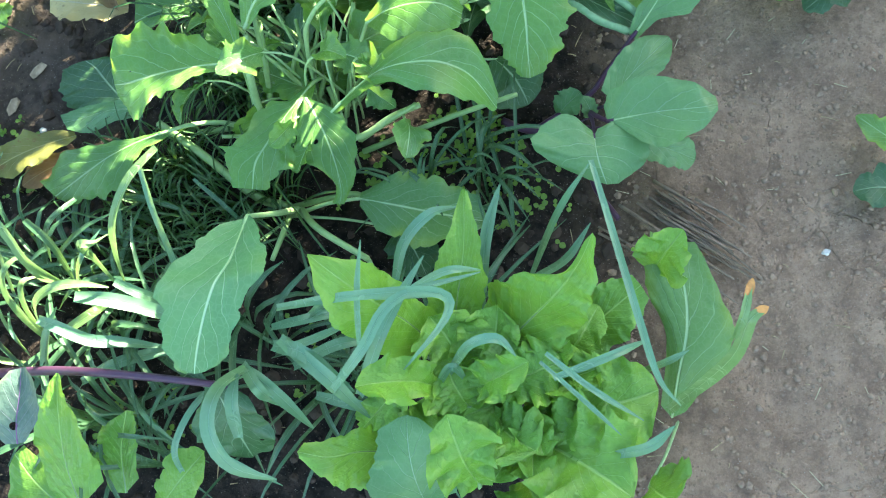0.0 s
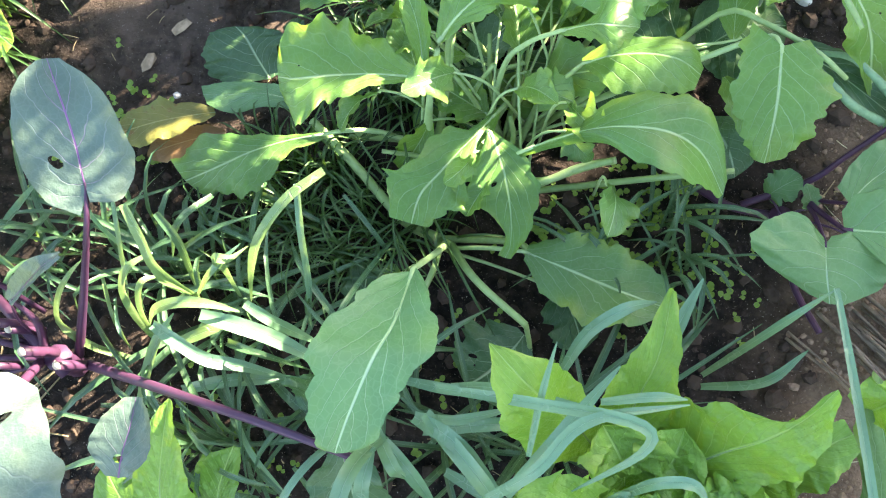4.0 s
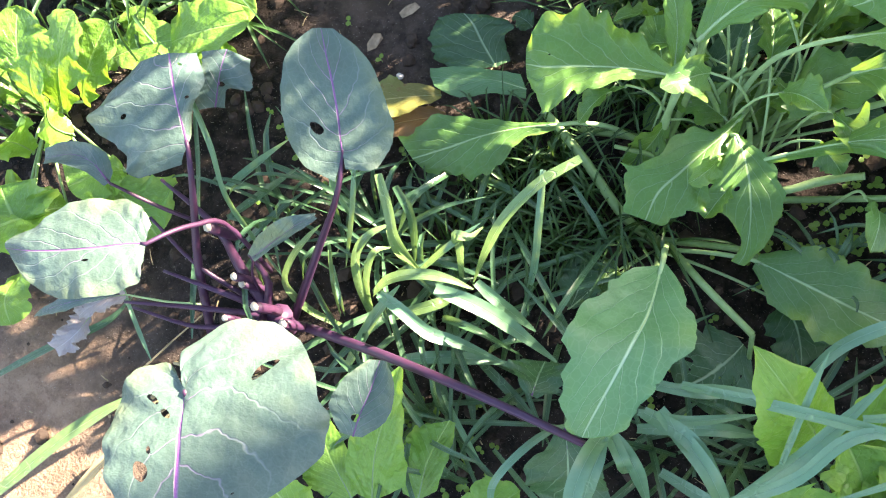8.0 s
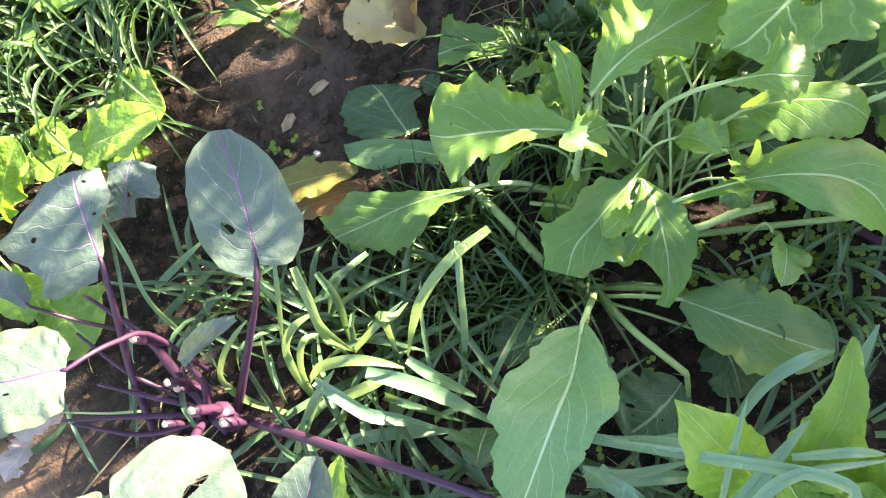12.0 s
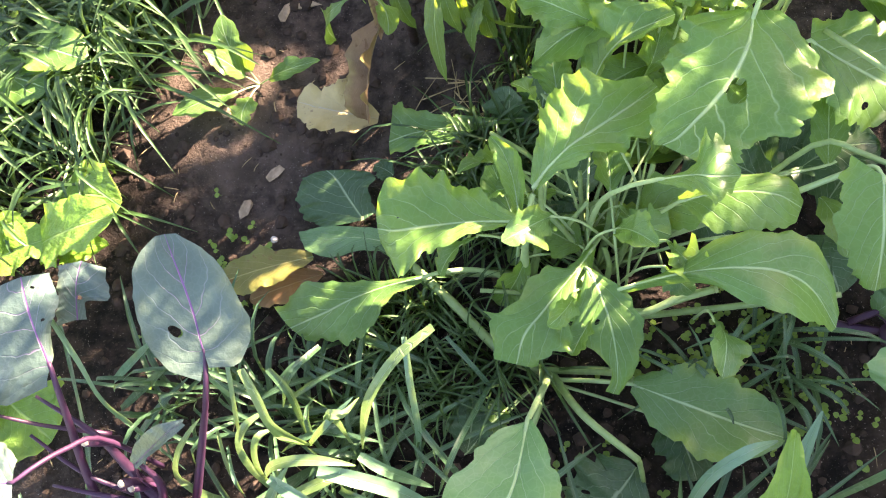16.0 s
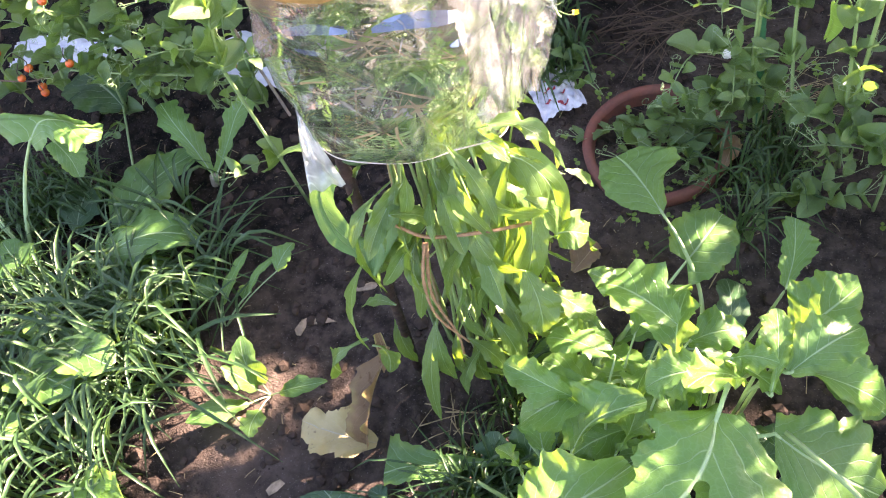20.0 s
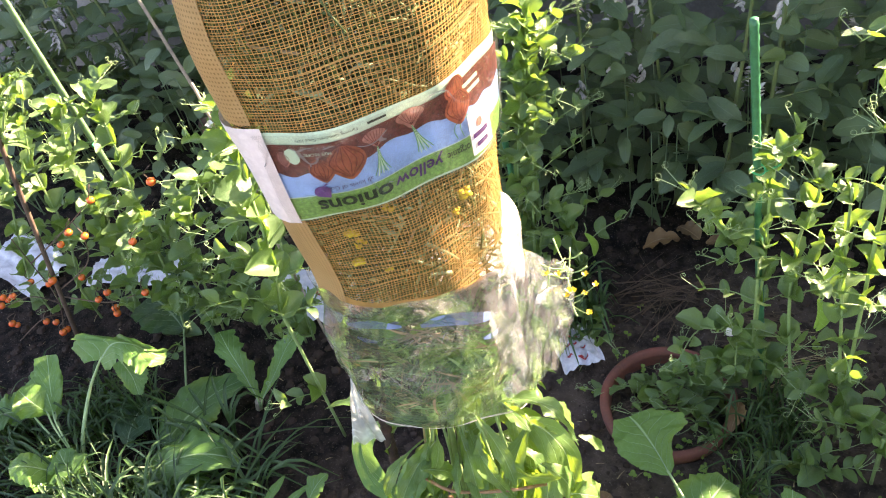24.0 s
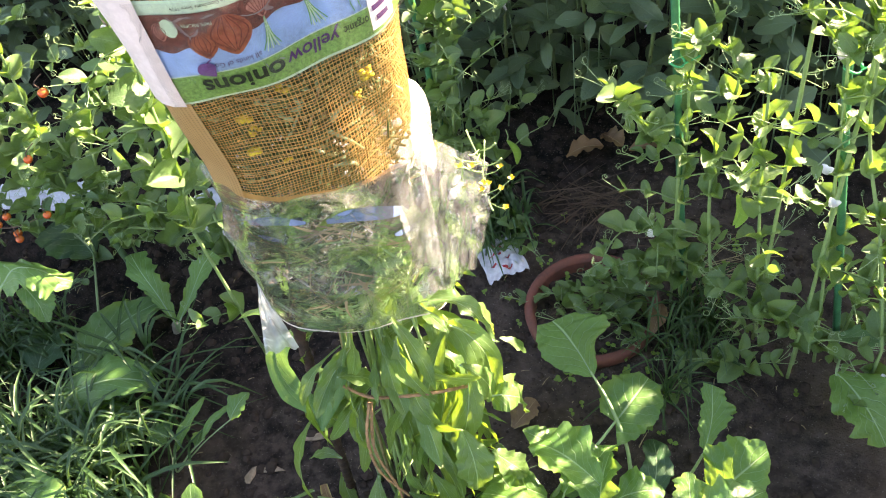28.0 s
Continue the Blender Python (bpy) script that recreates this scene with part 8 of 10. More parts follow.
def pressed(name, mat, count, seed, ln, width, out, tilt, label, z0=0.64, z1=0.86, th0=25, th1=160):
    """Leaves and stalks flattened against the inside of the clear plastic."""
    rng = random.Random(seed)
    for _ in range(count):
        th, z, ang = rng.uniform(th0, th1), rng.uniform(z0, z1), rng.gauss(tilt, 0.7)
        size, bend = ln * rng.uniform(0.6, 1.3), rng.uniform(-0.25, 0.25)
        vs, fs, uv = leaf_data(size, width * rng.uniform(0.6, 1.3), rng.choice(("lance", "oval")) if width > 0.006 else "lance", rng, nu=14, nv=4, teeth=0.03)
        pts = []
        for x, y, q in vs:
            y += bend * x * x / size
            a, b = x * math.cos(ang) - y * math.sin(ang), x * math.sin(ang) + y * math.cos(ang)
            zz = z + b
            zz = min(max(zz, hem_end(radians(th)) + 0.012), net_end(radians(th)) - 0.006)
            pts.append(bag_point(radians(th + math.degrees(a / 0.095)), zz, out - 0.12 * abs(q)) - origin(rocket))
        mesh_object(name, pts, fs, mat, rocket, label, uv)


pressed("pressed_leaf", LANCE, 6, 5, 0.085, 0.022, 0.003, 0.3, "")
pressed("pressed_leaf", MUSTARD_DARK, 17, 6, 0.075, 0.026, 0.0015, -0.3, "")
pressed("pressed_stalk", STALK, 70, 7, 0.095, 0.0030, 0.0042, 0.25, "")
pressed("pressed_stalk", STRAW, 44, 8, 0.090, 0.0030, 0.0046, 0.3, "")
pressed("pressed_stalk", STRAW, 6, 9, 0.065, 0.0036, 0.0050, -1.6, "", 0.70, 0.735, 94, 100)
for th, z, w in ((123.8, 0.968, 0.0065), (120.9, 0.950, 0.006), (126.6, 0.928, 0.007), (60, 0.968, 0.008), (100, 0.992, 0.005), (66, 0.950, 0.004), (110, 0.905, 0.004), (58, 0.775, 0.005)):
    rng_f = random.Random(int(th * 7))
    flower_heap = Heap()
    for i in range(5):
        vs, fs = lump(bag_point(radians(th + rng_f.uniform(-2.5, 2.5)), z + rng_f.uniform(-0.005, 0.005), -0.004) - origin(rocket), w * rng_f.uniform(0.5, 0.9), rng_f, 0.5)
        flower_heap.add(vs, fs)
    flower_heap.make("flower", YELLOW, rocket, "", "", "")
for k in range(12):
    rng_s = random.Random(60 + k)
    x0, y0 = -0.57 + rng_s.uniform(-0.09, 0.10), 0.99 + rng_s.uniform(-0.06, 0.06)
    x1, y1 = -0.51 + rng_s.uniform(-0.03, 0.03), 0.985 + rng_s.uniform(-0.02, 0.02)
    tube("stalk", [(x0, y0, -0.01), ((x0 + x1) / 2 + rng_s.uniform(-0.03, 0.03), (y0 + y1) / 2 - 0.02, 0.35), (x1, y1, 0.72)], 0.0050, 0.003, STALK, rocket)


def rebar(p0, p1, r):
    a, b = Vector(p0), Vector(p1)
    n = 110
    line = [a.lerp(b, i / (n - 1)) for i in range(n)]
    vs, fs = tube_data(line, r, r, 10)
    for i in range(n):
        if i % 3 == 0:
            for k in range(10):
                vs[i * 10 + k] = line[i] + (vs[i * 10 + k] - line[i]) * 1.16
    ob = mesh_object("rebar_stake", vs, fs, RUST)
    tagged(ob, "rusty ribbed steel bar standing as a plant stake", "stake")


rebar((-0.667, 0.902, -0.048), (-0.604, 0.926, 0.636), 0.0072)

# leaves under the bag
# the first two leaves carry their shade as a cooler, less translucent green
blade(rocket, [(-0.610, 0.932, 0.580), (-0.648, 0.923, 0.550), (-0.666, 0.921, 0.500), (-0.660, 0.916, 0.440), (-0.628, 0.913, 0.400)], [(0.010, 0.003), (0.010, 0.013), (0.002, 0.017), (-0.012, 0.015), (-0.016, 0.008)], [(-0.005, 0.005), (-0.008, 0.012), (0.005, 0.014), (0.016, 0.016), (0.020, 0.008)], twist=-63, mat=KOHL_GREEN, teeth=0.02, rib=0.003, nu=30, nv=8, cup=0.3, seed=91)
blade(rocket, [(-0.546, 0.935, 0.500), (-0.571, 0.922, 0.500), (-0.600, 0.905, 0.460), (-0.619, 0.879, 0.400)], [(0.005, 0.003), (0.006, 0.020), (0.003, 0.024), (-0.002, 0.007)], [(-0.001, 0.005), (0.005, 0.019), (0.014, 0.014), (0.001, 0.009)], twist=-37, mat=KOHL_GREEN, teeth=0.02, rib=0.003, nu=30, nv=8, cup=-0.1, seed=92)
blade(rocket, [(-0.438, 0.983, 0.540), (-0.409, 0.980, 0.530), (-0.384, 0.972, 0.500), (-0.376, 0.965, 0.450), (-0.367, 0.955, 0.420)], [(-0.002, 0.007), (0.002, 0.020), (0.015, 0.016), (0.013, 0.008), (0.002, 0.004)], [(0.008, 0.006), (0.008, 0.022), (0.009, 0.028), (-0.001, 0.015), (-0.003, 0.005)], twist=24, mat=LANCE, teeth=0.02, rib=0.003, nu=30, nv=8, cup=0.1, seed=93)
blade(rocket, [(-0.448, 0.972, 0.560), (-0.432, 0.968, 0.530), (-0.427, 0.950, 0.480)], [(0.004, 0.012), (0.009, 0.019), (0.001, 0.012)], [(0.002, 0.010), (0.005, 0.019), (-0.004, 0.008)], twist=12, mat=LANCE, teeth=0.02, rib=0.003, nu=30, nv=8, seed=94)
blade(rocket, [(-0.473, 0.959, 0.500), (-0.451, 0.942, 0.460), (-0.437, 0.924, 0.420), (-0.433, 0.898, 0.380)], [(0.001, 0.008), (0.002, 0.017), (0.006, 0.016), (0.000, 0.008)], [(0.007, 0.009), (0.009, 0.017), (0.006, 0.013), (0.000, 0.007)], twist=4, mat=LANCE, teeth=0.02, rib=0.003, nu=30, nv=8, seed=95)
blade(rocket, [(-0.414, 0.980, 0.480), (-0.407, 0.944, 0.440), (-0.410, 0.913, 0.400), (-0.422, 0.899, 0.370)], [(-0.002, 0.011), (-0.003, 0.020), (-0.003, 0.020), (-0.002, 0.013)], [(0.005, 0.005), (0.003, 0.020), (0.003, 0.021), (0.002, 0.012)], twist=-12, mat=LANCE, teeth=0.02, rib=0.003, nu=30, nv=8, seed=96)
blade(rocket, [(-0.381, 0.949, 0.420), (-0.359, 0.947, 0.430), (-0.341, 0.957, 0.410)], [(0.005, 0.013), (-0.000, 0.019), (-0.003, 0.012)], [(0.006, 0.018), (0.004, 0.023), (-0.003, 0.012)], twist=25, mat=LANCE, teeth=0.02, rib=0.003, nu=30, nv=8, ripple=0.12, seed=97)
blade(rocket, [(-0.471, 0.959, 0.500), (-0.489, 0.939, 0.470), (-0.511, 0.922, 0.420)], [(0.004, 0.012), (0.000, 0.024), (-0.005, 0.009)], [(0.008, 0.012), (0.014, 0.019), (0.000, 0.009)], twist=-34, mat=LANCE, teeth=0.02, rib=0.003, nu=30, nv=8, seed=98)
leaf(rocket, (-0.622, 0.947, 0.580), (-0.722, 0.952, 0.550), 0.015, "lance", rib=0.0028, nu=20, nv=10, mat=LANCE, stalk_mat=STALK_LIGHT)
leaf(rocket, (-0.621, 0.943, 0.580), (-0.654, 0.943, 0.600), 0.012, "lance", rib=0.0028, nu=20, nv=10, mat=LANCE, stalk_mat=STALK_LIGHT)
leaf(rocket, (-0.627, 0.880, 0.420), (-0.668, 0.841, 0.220), 0.029, "lance", rib=0.0028, nu=20, nv=10, mat=LANCE, stalk_mat=STALK_LIGHT, arch=0.1, teeth=0.05)
leaf(rocket, (-0.668, 0.850, 0.240), (-0.738, 0.828, 0.140), 0.047, "mustard", rib=0.0028, nu=20, nv=10, mat=LANCE, stalk_mat=STALK_LIGHT, teeth=0.15, arch=0.25)
leaf(rocket, (-0.657, 0.842, 0.240), (-0.658, 0.838, 0.140), 0.034, "mustard", rib=0.0028, nu=20, nv=10, mat=LANCE, stalk_mat=STALK_LIGHT)
leaf(rocket, (-0.555, 0.881, 0.280), (-0.567, 0.781, 0.110), 0.030, "lance", rib=0.0028, nu=20, nv=10, mat=LANCE, stalk_mat=STALK_LIGHT, arch=0.06)
leaf(rocket, (-0.557, 0.871, 0.280), (-0.545, 0.838, 0.150), 0.025, "lance", rib=0.0028, nu=20, nv=10, mat=LANCE, stalk_mat=STALK_LIGHT)
leaf(rocket, (-0.512, 0.864, 0.250), (-0.462, 0.842, 0.200), 0.027, "lance", rib=0.0028, nu=20, nv=10, mat=LANCE, stalk_mat=STALK_LIGHT, arch=0.2)
leaf(rocket, (-0.614, 0.883, 0.300), (-0.686, 0.895, 0.250), 0.022, "lance", rib=0.0028, nu=20, nv=10, mat=LANCE, stalk_mat=STALK_LIGHT)
leaf(rocket, (-0.426, 0.978, 0.550), (-0.456, 0.884, 0.440), 0.036, "lance", rib=0.0028, nu=20, nv=10, mat=LANCE, stalk_mat=STALK_LIGHT, arch=0.1)
leaf(rocket, (-0.482, 0.937, 0.570), (-0.483, 0.905, 0.470), 0.030, "lance", rib=0.0028, nu=20, nv=10, mat=LANCE, stalk_mat=STALK_LIGHT, arch=0.1)
leaf(rocket, (-0.400, 0.997, 0.570), (-0.381, 1.005, 0.480), 0.031, "lance", rib=0.0028, nu=20, nv=10, mat=LANCE, stalk_mat=STALK_LIGHT)
leaf(rocket, (-0.453, 0.986, 0.560), (-0.523, 0.944, 0.520), 0.026, "lance", rib=0.0028, nu=20, nv=10, mat=LANCE, stalk_mat=STALK_LIGHT)
leaf(rocket, (-0.380, 0.977, 0.420), (-0.349, 0.987, 0.320), 0.044, "broad", rib=0.0028, nu=20, nv=10, mat=LANCE, stalk_mat=STALK_LIGHT, ripple=0.1)
leaf(rocket, (-0.415, 0.902, 0.400), (-0.395, 0.854, 0.320), 0.051, "broad", rib=0.0028, nu=20, nv=10, mat=LANCE, stalk_mat=STALK_LIGHT, ripple=0.1)
leaf(rocket, (-0.389, 0.923, 0.300), (-0.336, 0.913, 0.260), 0.043, "broad", rib=0.0028, nu=20, nv=10, mat=LANCE, stalk_mat=STALK_LIGHT, ripple=0.12)
leaf(rocket, (-0.466, 0.901, 0.480), (-0.513, 0.863, 0.360), 0.027, "lance", rib=0.0028, nu=20, nv=10, mat=LANCE, stalk_mat=STALK_LIGHT)
leaf(rocket, (-0.446, 0.916, 0.400), (-0.490, 0.870, 0.280), 0.029, "lance", rib=0.0028, nu=20, nv=10, mat=LANCE, stalk_mat=STALK_LIGHT)
leaf(rocket, (-0.514, 0.905, 0.520), (-0.562, 0.892, 0.440), 0.040, "oval", rib=0.0028, nu=20, nv=10, mat=LANCE, stalk_mat=STALK_LIGHT)
leaf(rocket, (-0.551, 0.883, 0.550), (-0.512, 0.905, 0.500), 0.030, "oval", rib=0.0028, nu=20, nv=10, mat=LANCE, stalk_mat=STALK_LIGHT)
leaf(rocket, (-0.398, 0.923, 0.540), (-0.373, 0.926, 0.450), 0.046, "lance", rib=0.0028, nu=20, nv=10, mat=LANCE, stalk_mat=STALK_LIGHT, arch=0.15)
leaf(rocket, (-0.463, 0.986, 0.580), (-0.417, 0.955, 0.560), 0.021, "lance", rib=0.0028, nu=20, nv=10, mat=LANCE, stalk_mat=STALK_LIGHT)
leaf(rocket, (-0.665, 0.926, 0.160), (-0.637, 0.884, 0.080), 0.028, "lance", rib=0.0028, nu=20, nv=10, mat=LANCE, stalk_mat=STALK_LIGHT)
leaf(rocket, (-0.505, 0.868, 0.200), (-0.530, 0.824, 0.120), 0.026, "lance", rib=0.0028, nu=20, nv=10, mat=LANCE, stalk_mat=STALK_LIGHT)
leaf(rocket, (-0.376, 1.026, 0.450), (-0.345, 1.036, 0.400), 0.023, "lance", rib=0.0028, nu=20, nv=10, mat=LANCE, stalk_mat=STALK_LIGHT)
leaf(rocket, (-0.472, 0.880, 0.300), (-0.439, 0.850, 0.220), 0.027, "lance", rib=0.0028, nu=20, nv=10, mat=LANCE, stalk_mat=STALK_LIGHT)
tube("twine", [(-0.553, 0.886, 0.520), (-0.515, 0.885, 0.500), (-0.447, 0.898, 0.500), (-0.403, 0.932, 0.470)], 0.0022, 0.0022, TWINE, rocket, bumpy=.3, n=30)
tube("twine", [(-0.523, 0.882, 0.490), (-0.530, 0.854, 0.440), (-0.529, 0.845, 0.360), (-0.505, 0.851, 0.270)], 0.0024, 0.0018, TWINE, rocket, bumpy=.5, n=40)
tube("twine", [(-0.522, 0.885, 0.485), (-0.530, 0.858, 0.400), (-0.515, 0.849, 0.300), (-0.517, 0.845, 0.240)], 0.0022, 0.0018, TWINE, rocket, bumpy=.5, n=40)
tube("flower_stalk", [(-0.441, 1.021, 0.500), (-0.408, 1.036, 0.640), (-0.394, 1.045, 0.720), (-0.388, 1.055, 0.770)], 0.0014, 0.001, STALK, rocket)
dry_leaf = empty("dry_leaf", (-0.754, 0.768, 0.000), "twisted dry leaf, tan above and yellow-white below", "leaf")
leaf(dry_leaf, (-0.673, 0.884, 0.130), (-0.706, 0.741, 0.030), 0.057, "broad", mat=DEAD, stalk_mat=STRAW, rib=0.0012, ripple=.14, cup=.5, fold=.6, twist=28, teeth=.10, name="blade")
ribbon(dry_leaf, [(-0.688, 0.894, 0.160), (-0.677, 0.869, 0.130), (-0.679, 0.847, 0.110)], 0.018, mat=DEAD, twist=0.5, fold=.5, n=12)
leaf(dry_leaf, (-0.691, 0.753, 0.030), (-0.824, 0.767, 0.050), 0.081, "broad", mat=PALE_DEAD, stalk_mat=STRAW, rib=0.0012, ripple=.12, cup=.5, fold=.25, twist=-10, teeth=.12, holes=1, name="blade")

# more leaves of the rocket plant, from its stalks outwards
rng_k = random.Random(88)
for k in range(66):
    w = rng_k.uniform(-1.75, 1.2)
    z = rng_k.uniform(0.16, 0.60)
    q = 0.03 + 0.05 * rng_k.random()
    b = Vector((-0.535 + q * math.cos(w), 0.985 + q * math.sin(w), z))
    ln = rng_k.uniform(0.09, 0.17)
    d = Vector((math.cos(w), math.sin(w), -rng_k.uniform(0.5, 1.6))).normalized() * ln
    tip = b + d
    tip.z = max(tip.z, 0.03)
    leaf(rocket, b, tip, ln * rng_k.uniform(0.12, 0.26), rng_k.choice(("lance", "lance", "mustard")), mat=LANCE, rib=0.0024, twist=rng_k.uniform(-80, 80), arch=rng_k.uniform(-0.1, 0.35), curl=rng_k.uniform(-0.2, 0.5), ripple=rng_k.uniform(0.05, 0.2), fold=rng_k.uniform(0, 0.4), nu=14, nv=8, teeth=0.03)
for k in range(15):
    w = rng_k.uniform(-3.6, 1.0)
    b = Vector((-0.56 + 0.06 * math.cos(w), 0.985 + 0.06 * math.sin(w), 0.0))
    q = Vector((-0.52 + 0.085 * math.cos(w + rng_k.uniform(-0.4, 0.4)), 0.985 + 0.075 * math.sin(w), rng_k.uniform(0.28, 0.42)))
    tube("stalk", [b, q, Vector((-0.51 + 0.06 * math.cos(w), 0.985 + 0.03 * math.sin(w), 0.63))], 0.0032, 0.0018, STALK if k % 4 else STRAW, rocket, n=12, sides=6)
for k in range(30):
    w = rng_k.uniform(-2.75, -0.2)
    b = Vector((-0.525 + 0.075 * math.cos(w), 0.975 + 0.055 * math.sin(w), rng_k.uniform(0.40, 0.62)))
    ln = rng_k.uniform(0.06, 0.12)
    d = Vector((math.cos(w) * 0.9, math.sin(w) * 0.7, -rng_k.uniform(0.1, 1.3))).normalized() * ln
    leaf(rocket, b, b + d, ln * rng_k.uniform(0.18, 0.32), rng_k.choice(("lance", "mustard", "oval")), mat=LANCE, rib=0.0022, twist=rng_k.uniform(-70, 70), arch=rng_k.uniform(-0.1, 0.35), curl=rng_k.uniform(-0.1, 0.5), ripple=rng_k.uniform(0.08, 0.25), fold=rng_k.uniform(0, 0.4), nu=16, nv=8, teeth=0.08)

# ---- peas, beans and what lies between them ----
STAKE_GREEN = plain("green plastic coating", (0.035, 0.19, 0.085), 0.4, 0.2, 50, 0.3, 160)
STAKE_OLIVE = plain("dull olive plastic coating", (0.055, 0.125, 0.040), 0.45, 0.25, 50, 0.3, 160)
TIE = plain("bright green plastic tie", (0.02, 0.42, 0.16), 0.35, 0.1, 50, 0.1)
CANE = plain("pale weathered cane", (0.40, 0.33, 0.26), 0.7, 0.3, 30, 0.3)
POD = leaf_material("pea pod", (0.20, 0.38, 0.07), (0.30, 0.46, 0.14), 0.2, 0.35, 5, 0.2, 0.85, None, (0.4, 0.6, 0.05), 0.2)
PETAL = plain("white petal", (0.80, 0.80, 0.76), 0.5, 0.1, 60, 0.1)
PETAL_PALE = plain("greyish white petal", (0.58, 0.56, 0.54), 0.5, 0.3, 90, 0.1)
TOMATO = plain("orange-red tomato skin", (0.62, 0.075, 0.02), 0.2, 0.25, 30, 0.02, 60, second=(0.70, 0.19, 0.03), spec=0.6)
CLAY = plain("terracotta", (0.20, 0.068, 0.046), 0.8, 0.25, 20, 0.3, 160, second=(0.14, 0.06, 0.045))
PAPER = plain("white printed plastic", (0.66, 0.68, 0.73), 0.45, 0.15, 12, 0.2)
PRINT_RED = plain("red print", (0.45, 0.04, 0.05), 0.5, 0.1, 40, 0.1)
PALE_STEM = plain("bean stem", (0.16, 0.22, 0.09), 0.5, 0.25, 20, 0.1)
OLD_STRAW = plain("weathered grey-brown straw", (0.30, 0.225, 0.165), 0.8, 0.4, 40, 0.3)
ROCK = plain("brown stone", (0.24, 0.17, 0.13), 0.85, 0.3, 9, 0.5, 80)


def stake(name, p0, p1, r, mat, label):
    a, b = Vector(p0), Vector(p1)
    a.z = -0.03
    n = 90
    line = [a.lerp(b, i / (n - 1)) for i in range(n)]
    vs, fs = tube_data(line, r, r * 0.95, 9)
    if mat in (STAKE_GREEN, STAKE_OLIVE):
        for i in range(0, n, 2):
            for k in range(0, 9, 3):
                vs[i * 9 + k] = line[i] + (vs[i * 9 + k] - line[i]) * 1.18
    tagged(mesh_object(name, vs, fs, mat), label, "stake", "stakes in the bed")


def tie(p):
    p = Vector(p)
    ring = [p + Vector((0.011 * math.cos(w), 0.011 * math.sin(w), 0.002 * math.sin(2 * w))) for w in np.linspace(0, 6.0, 20)]
    ring.append(ring[-1] + Vector((0.022, 0.004, 0.012)))
    vs, fs = tube_data(ring, 0.0022, 0.0016, 6)
    tagged(mesh_object("plant_tie", vs, fs, TIE), "bright green plastic tie round a stake", "plant tie", "plant ties")


def shared_leaf(name, style, mat, seed, **kw):
    rng = random.Random(seed)
    v, f, uv = leaf_data(1.0, kw.pop("w"), style, rng, nu=9, nv=6, **kw)
    me = bpy.data.meshes.new(name)
    me.from_pydata(v, [], f)
    lay = me.uv_layers.new(name="UVMap")
    loops = np.empty(len(me.loops), dtype=np.int32)
    me.loops.foreach_get("vertex_index", loops)
    lay.data.foreach_set("uv", np.asarray(uv, dtype=np.float32)[loops].ravel())
    me.polygons.foreach_set("use_smooth", [True] * len(me.polygons))
    me.materials.append(mat)
    me.update()
    return me


PEA_LEAFLETS = [shared_leaf("leaflet", "oval", PEA, 70 + i, w=0.60, arch=0.05 * (i - 1), cup=0.25, ripple=0.03, teeth=0.01, quilt=0.02, fold=0.25 * (i % 3)) for i in range(5)]
PEA_STIPULES = [shared_leaf("stipule", "oval", PEA, 75 + i, w=0.78, arch=0.10, cup=0.55, ripple=0.07, teeth=0.02, quilt=0.02, back=0.12, fold=0.2 * i) for i in range(3)]
BEAN_LEAFLETS = [shared_leaf("leaflet", "oval", BEAN, 80 + i, w=0.52, arch=0.06, cup=0.2, ripple=0.03, teeth=0.01, quilt=0.02, fold=0.1 * (i % 2)) for i in range(4)]


def set_leaf(me, plant, at, way, size, rng, name="leaflet", roll=None):
    ob = new(name, me)
    ob.parent = plant
    ax = Vector(way).normalized()
    side = Vector((0, 0, 1)).cross(ax)
    if side.length < 0.1:
        side = Vector((1, 0, 0)).cross(ax)
    side.normalize()
    side = Matrix.Rotation(rng.gauss(0, 0.5) if roll is None else roll, 3, ax) @ side
    up = ax.cross(side)
    m = Matrix((ax, side, up)).transposed().to_4x4()
    ob.matrix_basis = Matrix.Translation(Vector(at) - origin(plant)) @ m @ Matrix.Diagonal((size, size, size, 1))
    return ob


def curl_line(start, way, length, rng):
    """A tendril: straight, then winding into a small coil."""
    way = Vector(way).normalized()
    side = way.cross(Vector((0.2, 0.3, 1))).normalized()
    up = side.cross(way)
    pts = []
    turns, hand = rng.uniform(0.7, 2.6), rng.choice((-1, 1))
    sag = rng.uniform(-0.25, 0.15)
    for i in range(24):
        u = i / 23
        c = max(0, u - 0.5) / 0.5
        r = 0.085 * length * (1 - 0.6 * c)
        w = turns * 6.283 * c
        along = length * (0.62 * min(u, 0.5) / 0.5) + r * math.sin(w)
        pts.append(Vector(start) + way * along + up * (r * (1 - math.cos(w)) + sag * length * u * u) + side * hand * (0.10 * length * math.sin(u * 3) + 0.03 * length * c))
    return pts


